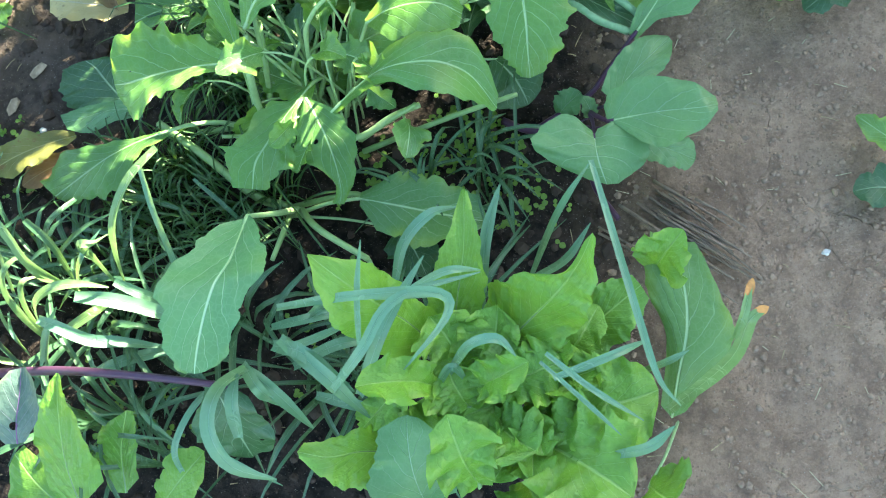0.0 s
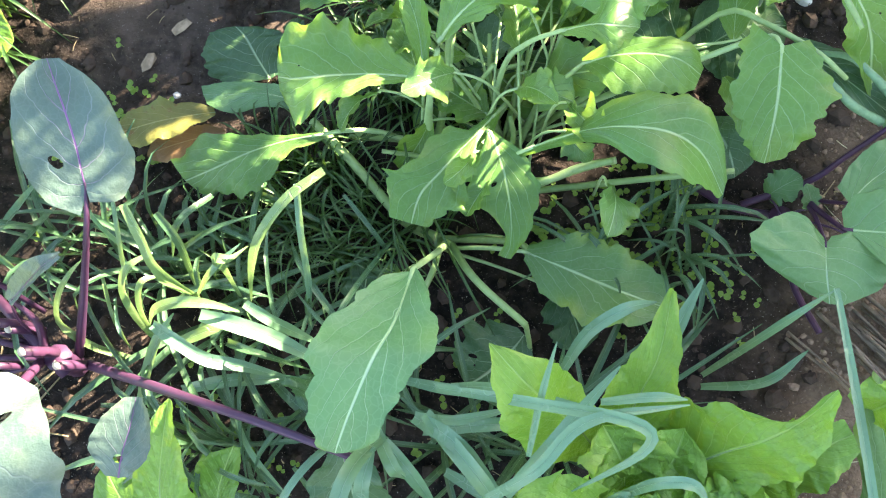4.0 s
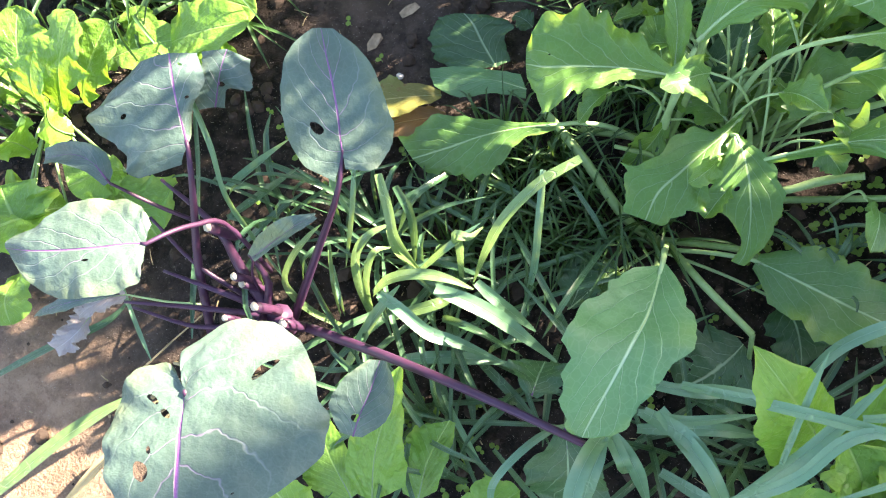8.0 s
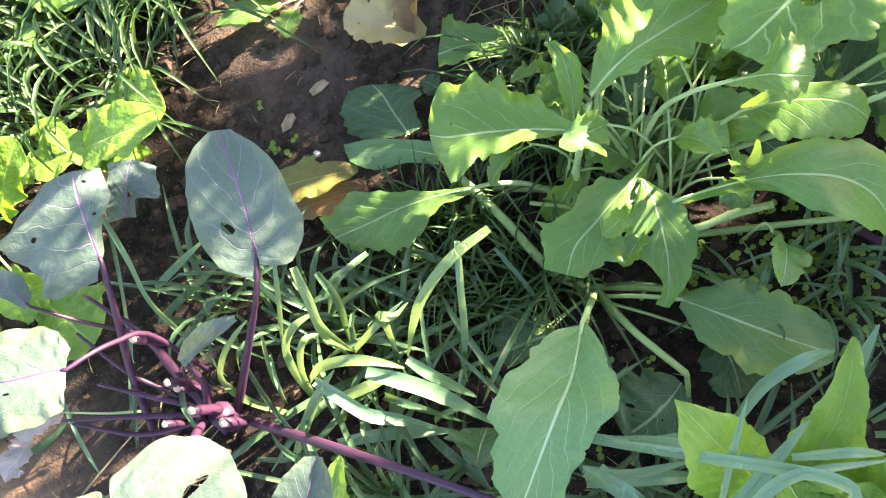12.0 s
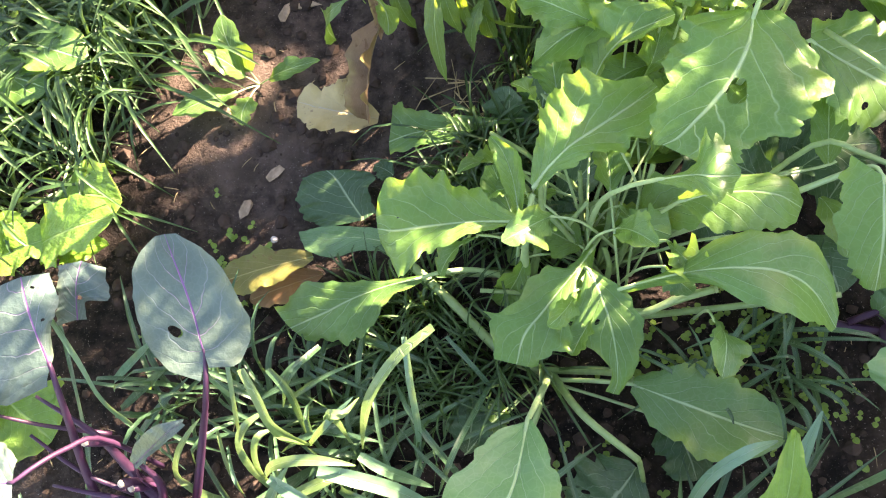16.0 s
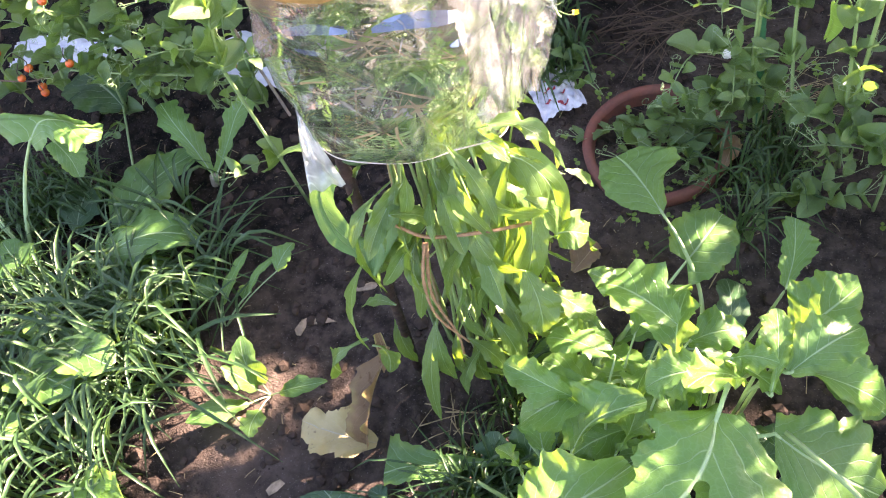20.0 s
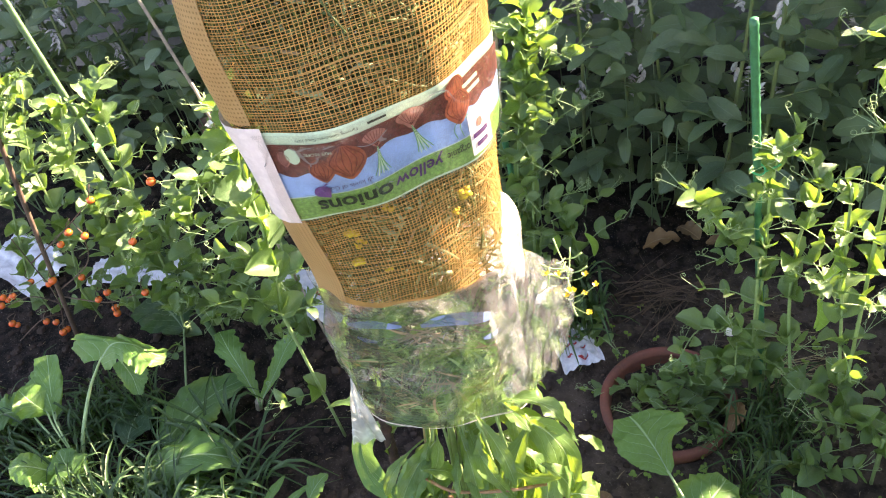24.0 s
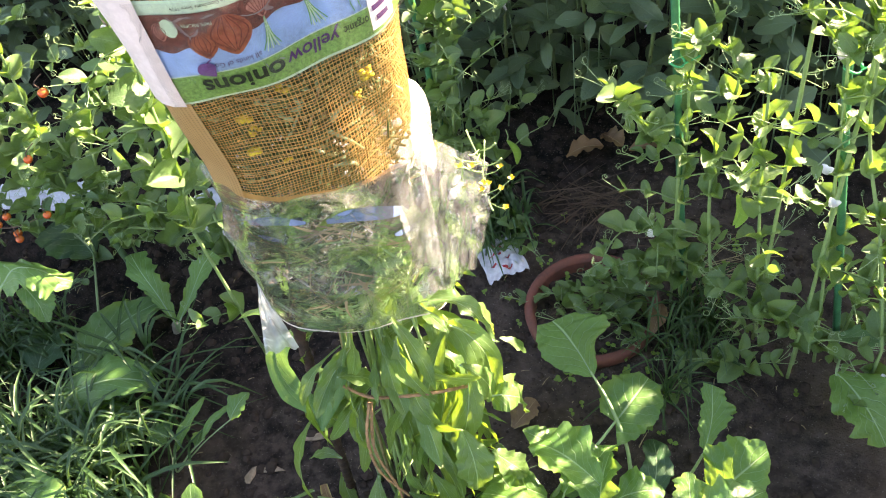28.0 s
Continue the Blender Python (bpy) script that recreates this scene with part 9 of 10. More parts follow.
def pea_vine(points, seed, nodes, size):
    rng = random.Random(500 + seed)
    first = Vector(points[0])
    plant = empty("pea_plant", (first.x, first.y, 0), "climbing pea vine with paired oval leaves and curling tendrils", "pea plant", "pea vines")
    line = curve(points, 40)
    o = origin(plant)
    if first.z > 0.05:
        line = curve([Vector((first.x, first.y, 0)), first], 6)[:-1] + line
    heap = Heap()
    vs, fs = tube_data([p - o for p in line], 0.0034, 0.0022, 6)
    heap.add(vs, fs)
    tend = Heap()
    w = rng.uniform(0, 6.28)
    for k in range(nodes):
        p = line[min(len(line) - 1, int((k + 0.6) / nodes * (len(line) - 1)))]
        w += 3.14 + rng.gauss(0, 0.5)
        top = k > nodes * 0.8
        d = Vector((math.cos(w), math.sin(w) * 0.7 - 0.15, rng.uniform(0.1, 0.7))).normalized()
        for s in (-1, 1):
            q = Matrix.Rotation(s * rng.uniform(0.8, 1.4), 3, "Z") @ d
            set_leaf(rng.choice(PEA_STIPULES), plant, p, q * 0.8 + Vector((0, 0, rng.uniform(-0.1, 0.8))), size * rng.uniform(0.95, 1.35) * (0.75 if top else 1), rng, "stipule")
        ln = size * rng.uniform(1.7, 3.0) * (0.6 if top else 1)
        tip = p + d * ln - Vector((0, 0, ln * rng.uniform(0, 0.25)))
        mid = p + d * ln * 0.5 + Vector((0, 0, 0.006))
        vs, fs = tube_data(curve([p - o, mid - o, tip - o], 7), 0.0014, 0.0008, 5)
        heap.add(vs, fs)
        for f in (0.45, 0.85):
            b = p.lerp(tip, f) + Vector((0, 0, 0.005))
            turn = rng.gauss(0, 0.7)
            for s in (-1, 1):
                q = Matrix.Rotation(s * rng.uniform(0.7, 1.2), 3, "Z") @ d
                set_leaf(rng.choice(PEA_LEAFLETS), plant, b, q + Vector((0, 0, rng.uniform(-0.5, 0.6))), size * rng.uniform(0.7, 1.05) * (1.15 - 0.4 * f), rng, "leaflet", turn + rng.gauss(0, 0.3))
        for i in range(rng.choice((1, 3, 3, 4))):
            q = d + Vector((rng.gauss(0, 0.55), rng.gauss(0, 0.4), rng.gauss(0.25, 0.45)))
            vs, fs = tube_data([c - o for c in curl_line(p.lerp(tip, rng.uniform(0.9, 1.0)), q, rng.uniform(0.035, 0.085), rng)], 0.0006, 0.00035, 4)
            tend.add(vs, fs)
        if rng.random() < 0.03:
            q = p + Vector((rng.uniform(-0.02, 0.02), -0.02, 0.02))
            for i in range(3):
                vs, fs, uv = leaf_data(0.016, 0.014, "oval", rng, nu=6, nv=4, fold=0.4, teeth=0)
                m = Matrix.Translation(q - o) @ Matrix.Rotation(i * 2.1, 4, "Z") @ Matrix.Rotation(-0.9, 4, "Y")
                mesh_object("flower", [m @ Vector(c) for c in vs], fs, PETAL, plant, "", uv)
    heap.make("stem", STALK, plant, "", "", "")
    if tend.v:
        tend.make("tendril_tangle", STALK_LIGHT, plant, "", "", "stuff")


def pea_pod(at, ang):
    at = Vector(at)
    rng = random.Random(int(at.x * 1000))
    vs, fs, uvs = [], [], []
    n, m = 16, 10
    e = Euler((0, radians(ang), rng.uniform(-0.6, 0.6))).to_matrix()
    for i in range(n + 1):
        u = i / n
        w = 0.0085 * math.sin(math.pi * min(1, u * 0.97 + 0.02)) ** 0.55
        bulge = 1 + 0.10 * math.sin(u * 34)
        for k in range(m):
            a = 2 * math.pi * k / m
            q = Vector((w * math.cos(a) + 0.010 * math.sin(u * 3.1), w * 0.42 * bulge * math.sin(a), -u * 0.075))
            vs.append(e @ q)
            uvs.append((u, k / m))
    for i in range(n):
        for k in range(m):
            fs.append((i * m + k, i * m + (k + 1) % m, (i + 1) * m + (k + 1) % m, (i + 1) * m + k))
    holder = empty("pea_pod", at, "plump green pea pod hanging on a vine", "pea pod", "pea pods")
    mesh_object("pod", vs, fs, POD, holder, "", uvs)
    tube("pod_stalk", [at + Vector((0, 0, 0.03)), at + Vector((0.003, 0, 0.012)), at], 0.0011, 0.0014, STALK, holder, n=6, sides=6)


def cherry(at, r, i):
    at = Vector(at)
    bm = bmesh.new()
    bmesh.ops.create_uvsphere(bm, u_segments=14, v_segments=10, radius=r)
    for v in bm.verts:
        v.co.z *= 0.92
        if v.co.z > r * 0.7:
            v.co.z -= r * 0.12
    me = bpy.data.meshes.new("fruit")
    bm.to_mesh(me)
    bm.free()
    me.polygons.foreach_set("use_smooth", [True] * len(me.polygons))
    me.materials.append(TOMATO)
    ob = new("fruit", me)
    ob.parent = tomato
    ob.location = at - origin(tomato)
    rng = random.Random(i)
    tube("fruit_stalk", [at + Vector((0, 0, r * 0.8)), at + Vector((rng.uniform(-.01, .01), 0, r + 0.012)), at + Vector((rng.uniform(-.03, .03), 0.01, r + 0.026))], 0.0012, 0.0009, TWIG, tomato, n=6, sides=5)


def bean_stalk(x, y, h, seed):
    rng = random.Random(900 + seed)
    plant = empty("bean_plant", (x, y, 0), "tall broad bean plant with grey-green leaves and white flowers", "bean plant", "broad beans")
    lean = Vector((rng.uniform(-0.08, 0.08), rng.uniform(-0.08, 0.05), h))
    base = Vector((x, y, -0.01))
    line = curve([base, base + lean * 0.5 + Vector((rng.uniform(-.02, .02), 0, 0)), base + lean], 20)
    o = origin(plant)
    heap = Heap()
    vs, fs = tube_data([p - o for p in line], 0.0062, 0.0035, 4)
    heap.add(vs, fs)
    nodes = int(h / 0.062)
    w = rng.uniform(0, 6.28)
    for k in range(1, nodes + 1):
        u = k / nodes
        p = base + lean * u * 0.99
        w += 2.6 + rng.gauss(0, 0.4)
        size = 0.092 * (1.0 - 0.45 * max(0, u - 0.6)) * rng.uniform(0.8, 1.15)
        d = Vector((math.cos(w), math.sin(w), 0.35 + 0.9 * max(0, u - 0.6))).normalized()
        ln = size * 1.3
        vs, fs = tube_data([p - o, p + d * ln - o], 0.0018, 0.0012, 5)
        heap.add(vs, fs)
        for f in (0.5, 1.0):
            b = p + d * ln * f
            for s in (-1, 1):
                q = Matrix.Rotation(s * rng.uniform(0.5, 1.1), 3, "Z") @ d
                set_leaf(rng.choice(BEAN_LEAFLETS), plant, b, q + Vector((0, 0, rng.uniform(-0.6, 0.15))), size * rng.uniform(0.8, 1.15), rng)
        if 0.35 < u < 0.85 and rng.random() < 0.75:
            bunch = Heap()
            for i in range(rng.choice((5, 7, 9))):
                q = p + Vector((math.cos(w + 1) * 0.018, math.sin(w + 1) * 0.018 - 0.010, 0.007 * i - 0.03)) - o
                vs, fs, uv = leaf_data(rng.uniform(0.018, 0.027), 0.009, "oval", rng, nu=6, nv=4, fold=0.6, teeth=0)
                m = Matrix.Translation(q) @ Matrix.Rotation(w + 1 + rng.uniform(-1.1, 1.1), 4, "Z") @ Matrix.Rotation(rng.uniform(0.1, 0.9), 4, "Y")
                bunch.add([m @ Vector(c) for c in vs], fs)
            bunch.make("raceme", PETAL_PALE, plant, "", "", "")
    heap.make("stem", PALE_STEM, plant, "", "", "")


rng_b = random.Random(77)
for i in range(46):
    bx = -2.75 + 3.75 * (i + rng_b.uniform(0.1, 0.9)) / 46
    by = 1.92 + 0.42 * rng_b.random() + (0.12 if -0.75 < bx < -0.45 else 0)
    if bx < -0.8:
        by += 0.12
    bean_stalk(bx, by, rng_b.uniform(0.62, 0.95) + (0.08 if -0.40 < bx < -0.08 else 0) + (0.28 if 0.25 < bx < 0.58 else 0), i)


def low_beans():
    """Crowded low leaves between the bean stems."""
    rng = random.Random(31)
    heap = Heap()
    for _ in range(1000):
        x, y = rng.uniform(-2.6, 0.9), 1.80 + 0.6 * rng.random()
        if -0.62 < x < 0.05 and y < 1.92:
            y += 0.14
        z = rng.uniform(0.03, 0.50) * (0.5 + 0.5 * min(1, (y - 1.75) / 0.25))
        size = rng.uniform(0.05, 0.10)
        vs, fs, uv = leaf_data(size, size * rng.uniform(0.45, 0.6), "oval", rng, nu=7, nv=4, teeth=0.01, arch=0.08)
        m = Matrix.Translation((x, y, z)) @ Matrix.Rotation(rng.uniform(0, 6.283), 4, "Z") @ Matrix.Rotation(rng.uniform(-0.4, 0.9), 4, "Y") @ Matrix.Rotation(rng.gauss(0, 0.5), 4, "X")
        heap.add([m @ Vector(c) for c in vs], fs, uv)
        if rng.random() < 0.3:
            foot = Vector((x + rng.uniform(-0.03, 0.03), y + rng.uniform(-0.03, 0.03), -0.01))
            vs, fs = tube_data(curve([foot, Vector((x, y, z))], 4), 0.0022, 0.0014, 4)
            heap.add(vs, fs, [(0.5, 0.5)] * len(vs))
    heap.make("bean_undergrowth", BEAN, None, "crowded low grey-green bean leaves", "leaves")


low_beans()


def clay_pot(x, y, r):
    prof = [(r * 0.86, -0.06), (r * 0.94, 0.012), (r * 1.03, 0.014), (r * 1.05, 0.040), (r * 1.02, 0.046), (r * 0.93, 0.045), (r * 0.90, 0.036), (r * 0.80, -0.06)]
    n = 56
    vs = [(q * math.cos(2 * math.pi * i / n), q * math.sin(2 * math.pi * i / n), z) for q, z in prof for i in range(n)]
    fs = [(a * n + i, a * n + (i + 1) % n, (a + 1) * n + (i + 1) % n, (a + 1) * n + i) for a in range(len(prof) - 1) for i in range(n)]
    ob = empty("flower_pot", (x, y, 0), "terracotta pot sunk in the soil, only its rim showing", "flower pot")
    vs = [(p[0], p[1], p[2] - 0.02) for p in vs]
    mesh_object("rim", vs[n:7 * n], [tuple(i - n for i in f) for f in fs[n:6 * n]], CLAY, ob)
    mesh_object("pot_wall", vs[6 * n:], [tuple(i - 6 * n for i in f) for f in fs[6 * n:]], CLAY, ob)


clay_pot(-0.300, 1.395, 0.130)


def litter_sheet(x, y, w, d, turn, label, seed, bars=0):
    """A crumpled piece of printed plastic on the soil."""
    rng = random.Random(seed)
    n = 22
    p = [rng.uniform(0, 9) for _ in range(3)]
    c, s = math.cos(radians(turn)), math.sin(radians(turn))

    def pt(u, v, up=0.0):
        xx, yy = (u - 0.5) * w, (v - 0.5) * d
        z = 0.016 + 0.022 * abs(noise.noise((u * 4 + p[0], v * 4 + p[1], p[2]))) + 0.012 * noise.noise((u * 11 + p[0], v * 11, p[2]))
        k = 1 + 0.15 * noise.noise((u * 3, v * 3, p[1]))
        return (c * xx * k - s * yy, s * xx + c * yy * k, z + up + ground_z(x, y))
    holder = empty("plastic_litter", (x, y, 0), label, "plastic litter", "litter on the soil")
    vs = [pt(i / n, j / n) for j in range(n + 1) for i in range(n + 1)]
    fs = [(j * (n + 1) + i, j * (n + 1) + i + 1, (j + 1) * (n + 1) + i + 1, (j + 1) * (n + 1) + i) for j in range(n) for i in range(n)]
    mesh_object("sheet", vs, fs, PAPER, holder)
    for b in range(bars):
        u0, v0 = rng.uniform(0.15, 0.6), 0.15 + 0.7 * b / max(1, bars)
        ln = rng.uniform(0.15, 0.3)
        vs, fs = [], []
        for i in range(9):
            u = u0 + ln * i / 8
            vs += [pt(u, v0, 0.002), pt(u, v0 + 0.05, 0.002)]
            if i:
                fs.append((2 * i - 2, 2 * i, 2 * i + 1, 2 * i - 1))
        mesh_object("print_bar", vs, fs, PRINT_RED, holder)


litter_sheet(-2.16, 1.62, 0.30, 0.16, -20, "crumpled white plastic bag lying under the tomato plant", 1)
litter_sheet(-1.75, 1.62, 0.30, 0.10, 5, "crumpled white plastic strip on the soil", 4)
litter_sheet(-1.18, 1.58, 0.24, 0.13, -15, "crumpled white plastic with red print under the peas", 2, 2)
litter_sheet(-0.505, 1.50, 0.09, 0.11, 30, "crumpled white plastic with red print beside the pot", 3, 5)


def litter_leaf(x, y, ln, w, turn, z=0.02, seed=0):
    holder = empty("dead_leaf", (x, y, 0), "curled brown dead leaf on the soil", "leaf", "dead leaves")
    d = Vector((math.cos(radians(turn)), math.sin(radians(turn)), 0.1)) * ln
    b = Vector((x, y, ground_z(x, y) + z)) - d / 2
    leaf(holder, b, b + d, w, "broad", mat=DEAD, stalk_mat=TWIG, rib=0.0015, ripple=0.14, cup=0.5, seed=seed, name="blade", nu=16, nv=10)


litter_leaf(-0.36, 1.84, 0.09, 0.05, 20, 0.02, 1)
litter_leaf(-0.30, 1.87, 0.07, 0.05, -40, 0.03, 2)
litter_leaf(-0.22, 1.86, 0.08, 0.035, 5, 0.015, 3)
litter_leaf(-0.40, 1.14, 0.07, 0.05, 60, 0.015, 4)
litter_leaf(-0.17, 1.36, 0.07, 0.035, 80, 0.05, 5)


def twig_heap(name, x, y, count, ln, spread, turn, mat, label, category, seed, r=0.0012, lift=0.02):
    rng = random.Random(seed)
    heap = Heap()
    for _ in range(count):
        w = radians(turn) + rng.gauss(0, spread)
        px_, py_ = x + rng.gauss(0, 0.03), y + rng.gauss(0, 0.03)
        d = Vector((math.cos(w), math.sin(w), rng.uniform(-0.1, 0.25))) * ln * rng.uniform(0.5, 1.1)
        b = Vector((px_, py_, ground_z(px_, py_) + 0.003 + lift * rng.random() * 0.5)) - d * 0.5
        b.z = max(b.z, 0.002)
        v, f = tube_data(curve([b, b + d * 0.5 + Vector((0, 0, 0.004)), b + d], 6), r * rng.uniform(0.6, 1.4), r * 0.4, 5)
        heap.add(v, f)
    heap.make(name, mat, None, label, category)


twig_heap("straw_bundle", 0.205, 0.315, 46, 0.13, 0.06, -38, OLD_STRAW, "bundle of weathered grey-brown straw at the path's edge", "straw", 1, 0.0024, 0.03)
twig_heap("dead_twigs", -0.33, 1.68, 40, 0.20, 0.7, 30, TWIG, "dead brown twigs lying on the soil", "twigs", 2, 0.0013, 0.10)
twig_heap("dead_twigs", -0.12, 1.62, 40, 0.16, 0.35, -10, TWIG, "dead brown stems lying on the soil", "twigs", 3, 0.0012, 0.03)
twig_heap("dead_twigs", -0.75, 2.25, 16, 0.45, 0.25, 55, TWIG, "thin bare twigs leaning by the wall", "twigs", 4, 0.0018, 0.3)
twig_heap("dry_straw", -0.98, -0.02, 24, 0.22, 0.35, 50, STRAW, "dry pale straw on sunlit soil", "straw", 5, 0.0025, 0.02)
twig_heap("dead_twigs", -0.28, 1.42, 60, 0.13, 0.5, 15, TWIG, "dead brown stems scattered by the pot", "twigs", 7, 0.0010, 0.03)
twig_heap("dry_straw", -0.05, 1.52, 26, 0.12, 0.5, 5, STRAW, "dry straw scattered on brown soil", "straw", 8, 0.0010, 0.02)
twig_heap("dry_straw", -0.55, 0.78, 20, 0.10, 0.8, 20, STRAW, "dry pale straw under the greens", "straw", 6, 0.0012, 0.02)


def pebble(x, y, s, label, mat=None, seed=0):
    rng = random.Random(seed)
    bm = bmesh.new()
    bmesh.ops.create_icosphere(bm, subdivisions=3, radius=s / 2)
    for v in bm.verts:
        k = 1 + 0.35 * noise.noise(v.co * (2.2 / s) + Vector((seed, 0, 0)))
        v.co = Vector((v.co.x * k, v.co.y * k * 0.8, v.co.z * k * 0.6))
    me = bpy.data.meshes.new("pebble")
    bm.to_mesh(me)
    bm.free()
    me.materials.append(mat or STONE)
    ob = new("pebble", me)
    ob.location = (x, y, ground_z(x, y) + s * 0.12)
    tagged(ob, label, "pebble", "pebbles")


pebble(-0.842, 0.552, 0.013, "small white pebble on the soil", None, 1)
pebble(0.05, 0.82, 0.022, "grey pebble on the path", None, 2)
pebble(0.40, 0.30, 0.012, "pale pebble on the trodden path", None, 5)
pebble(0.06, 0.46, 0.030, "pale stone beside the young kohlrabi", None, 6)
pebble(-0.66, 0.72, 0.022, "brown clod by the dry leaf", CLOD, 7)
pebble(-1.75, 2.30, 0.30, "brown stone among the beans", ROCK, 8)
pebble(-1.45, 2.35, 0.26, "brown stone among the beans", ROCK, 9)


def wood_chip(x, y, ln, turn, seed):
    rng = random.Random(seed)
    vs, fs = lump((0, 0, 0), 0.010, rng, 0.5)
    vs = [Vector((v.x * ln / 0.010, v.y, v.z)) for v in vs]
    ob = mesh_object("wood_chip", vs, fs, WOOD, smooth=False)
    ob.location = (x, y, ground_z(x, y) + 0.004)
    ob.rotation_euler = (0, 0, radians(turn))
    tagged(ob, "weathered brown wood chip on the soil", "wood chip", "wood chips")


for i, (cx, cy, cl, ct) in enumerate([(-0.906, 0.955, 0.022, 80), (-0.88, 0.975, 0.035, 10), (-0.90, 0.60, 0.02, 70), (-0.86, 0.66, 0.018, 40), (-0.80, 1.05, 0.035, 15), (-0.96, 0.76, 0.014, 20), (-0.72, 1.12, 0.02, 60)]):
    wood_chip(cx, cy, cl, ct, i)

# yellow flowers and young pods on the stalk beside the bag
rng_f = random.Random(5)
FLOWER_TOP = Vector((-0.372, 1.075, 0.74))
for i in range(20):
    w = rng_f.uniform(0, 6.283)
    foot = FLOWER_TOP + Vector((0, 0, rng_f.uniform(-0.06, 0.03)))
    q = foot + Vector((math.cos(w), math.sin(w), rng_f.uniform(0.3, 1.2))).normalized() * rng_f.uniform(0.02, 0.05)
    if i % 2:
        petals = Heap()
        for k in range(4):
            vs, fs, uv = leaf_data(0.006, 0.0045, "oval", rng_f, nu=5, nv=4, teeth=0)
            m = Matrix.Translation(q - origin(rocket)) @ Matrix.Rotation(k * 1.571 + w, 4, "Z") @ Matrix.Rotation(-0.7, 4, "Y")
            petals.add([m @ Vector(c) for c in vs], fs)
        petals.make("flower", YELLOW, rocket, "", "", "")
    tube("flower_stalk", [foot, foot.lerp(q, 0.6) + Vector((0, 0, -0.003)), q], 0.0006, 0.0013 if i % 2 == 0 else 0.0006, STALK, rocket, n=6, sides=5)

# ---- stakes and canes ----
stake("garden_stake", (-0.118, 1.425, -0.05), (-0.175, 1.440, 0.867), 0.0065, STAKE_GREEN, "green plastic-coated garden stake among peas")
stake("garden_stake", (0.160, 1.340, -0.000), (0.045, 1.340, 0.762), 0.0065, STAKE_GREEN, "green plastic-coated garden stake among peas")
stake("garden_stake", (-0.636, 1.674, 0.000), (-0.646, 1.674, 1.300), 0.0065, STAKE_GREEN, "green plastic-coated garden stake behind the bag")
stake("garden_stake", (-1.322, 1.365, 0.000), (-1.729, 1.704, 0.965), 0.0075, STAKE_OLIVE, "leaning olive-green garden stake among peas")
stake("cane", (-1.369, 1.804, 0.007), (-1.626, 1.948, 0.840), 0.0045, CANE, "thin pale cane leaning in the peas")
stake("cane", (-1.829, 1.394, 0.001), (-1.601, 1.490, 1.001), 0.006, TWIG, "brown wooden stick beside the tomato plant")
stake("cane", (-1.078, 1.441, 0.004), (-1.184, 1.520, 0.714), 0.0033, CANE, "thin cane carrying a pea vine")
tie((-0.158, 1.425, 0.616))
tie((-1.536, 1.550, 0.533))
tie((-1.140, 1.500, 0.560))
tie((-0.642, 1.674, 1.060))
tie((0.064, 1.340, 0.675))

# ---- pea vines ----
pea_vine([(-0.116, 1.430, -0.110), (-0.142, 1.420, 0.217), (-0.137, 1.430, 0.414), (-0.137, 1.430, 0.576), (-0.125, 1.420, 0.671)], 1, 10, 0.039)
pea_vine([(-0.068, 1.400, 0.047), (-0.092, 1.400, 0.311), (-0.090, 1.420, 0.468), (-0.069, 1.420, 0.577), (-0.085, 1.400, 0.657)], 2, 8, 0.039)
pea_vine([(0.016, 1.360, 0.010), (-0.012, 1.360, 0.311), (-0.025, 1.360, 0.472), (-0.030, 1.380, 0.625)], 3, 8, 0.039)
pea_vine([(0.112, 1.300, 0.031), (0.093, 1.320, 0.273), (0.071, 1.320, 0.508), (0.053, 1.320, 0.691), (0.034, 1.320, 0.760)], 4, 11, 0.039)
pea_vine([(0.198, 1.260, 0.145), (0.153, 1.280, 0.372), (0.098, 1.300, 0.583), (0.077, 1.300, 0.758)], 5, 9, 0.039)
pea_vine([(-0.133, 1.400, -0.089), (-0.214, 1.400, 0.014), (-0.283, 1.420, 0.050), (-0.354, 1.440, 0.009)], 6, 6, 0.039)
pea_vine([(-0.123, 1.420, 0.153), (-0.182, 1.410, 0.239), (-0.250, 1.400, 0.257)], 7, 5, 0.039)
pea_vine([(-0.146, 1.420, 0.424), (-0.202, 1.410, 0.494), (-0.247, 1.400, 0.573)], 8, 5, 0.039)
pea_vine([(-0.466, 1.500, -0.094), (-0.489, 1.520, 0.001), (-0.451, 1.550, 0.087)], 9, 5, 0.039)
pea_vine([(-0.625, 1.660, 0.037), (-0.603, 1.660, 0.272), (-0.571, 1.660, 0.497), (-0.562, 1.660, 0.660), (-0.553, 1.660, 0.771)], 11, 20, 0.044)
pea_vine([(-0.647, 1.660, 0.129), (-0.626, 1.660, 0.334), (-0.594, 1.660, 0.536), (-0.551, 1.660, 0.706)], 12, 14, 0.044)
pea_vine([(-0.514, 1.680, 0.048), (-0.528, 1.680, 0.192), (-0.556, 1.680, 0.289)], 13, 5, 0.048)
pea_vine([(-1.130, 1.450, 0.022), (-1.113, 1.460, 0.250), (-1.109, 1.480, 0.433), (-1.088, 1.500, 0.607), (-1.111, 1.500, 0.672)], 21, 14, 0.047)
pea_vine([(-0.965, 1.220, 0.410), (-0.948, 1.240, 0.526), (-0.946, 1.260, 0.654), (-0.945, 1.280, 0.756), (-0.946, 1.300, 0.838)], 20, 13, 0.048)
pea_vine([(-1.272, 1.460, 0.031), (-1.238, 1.480, 0.253), (-1.219, 1.500, 0.456), (-1.165, 1.520, 0.631)], 22, 11, 0.047)
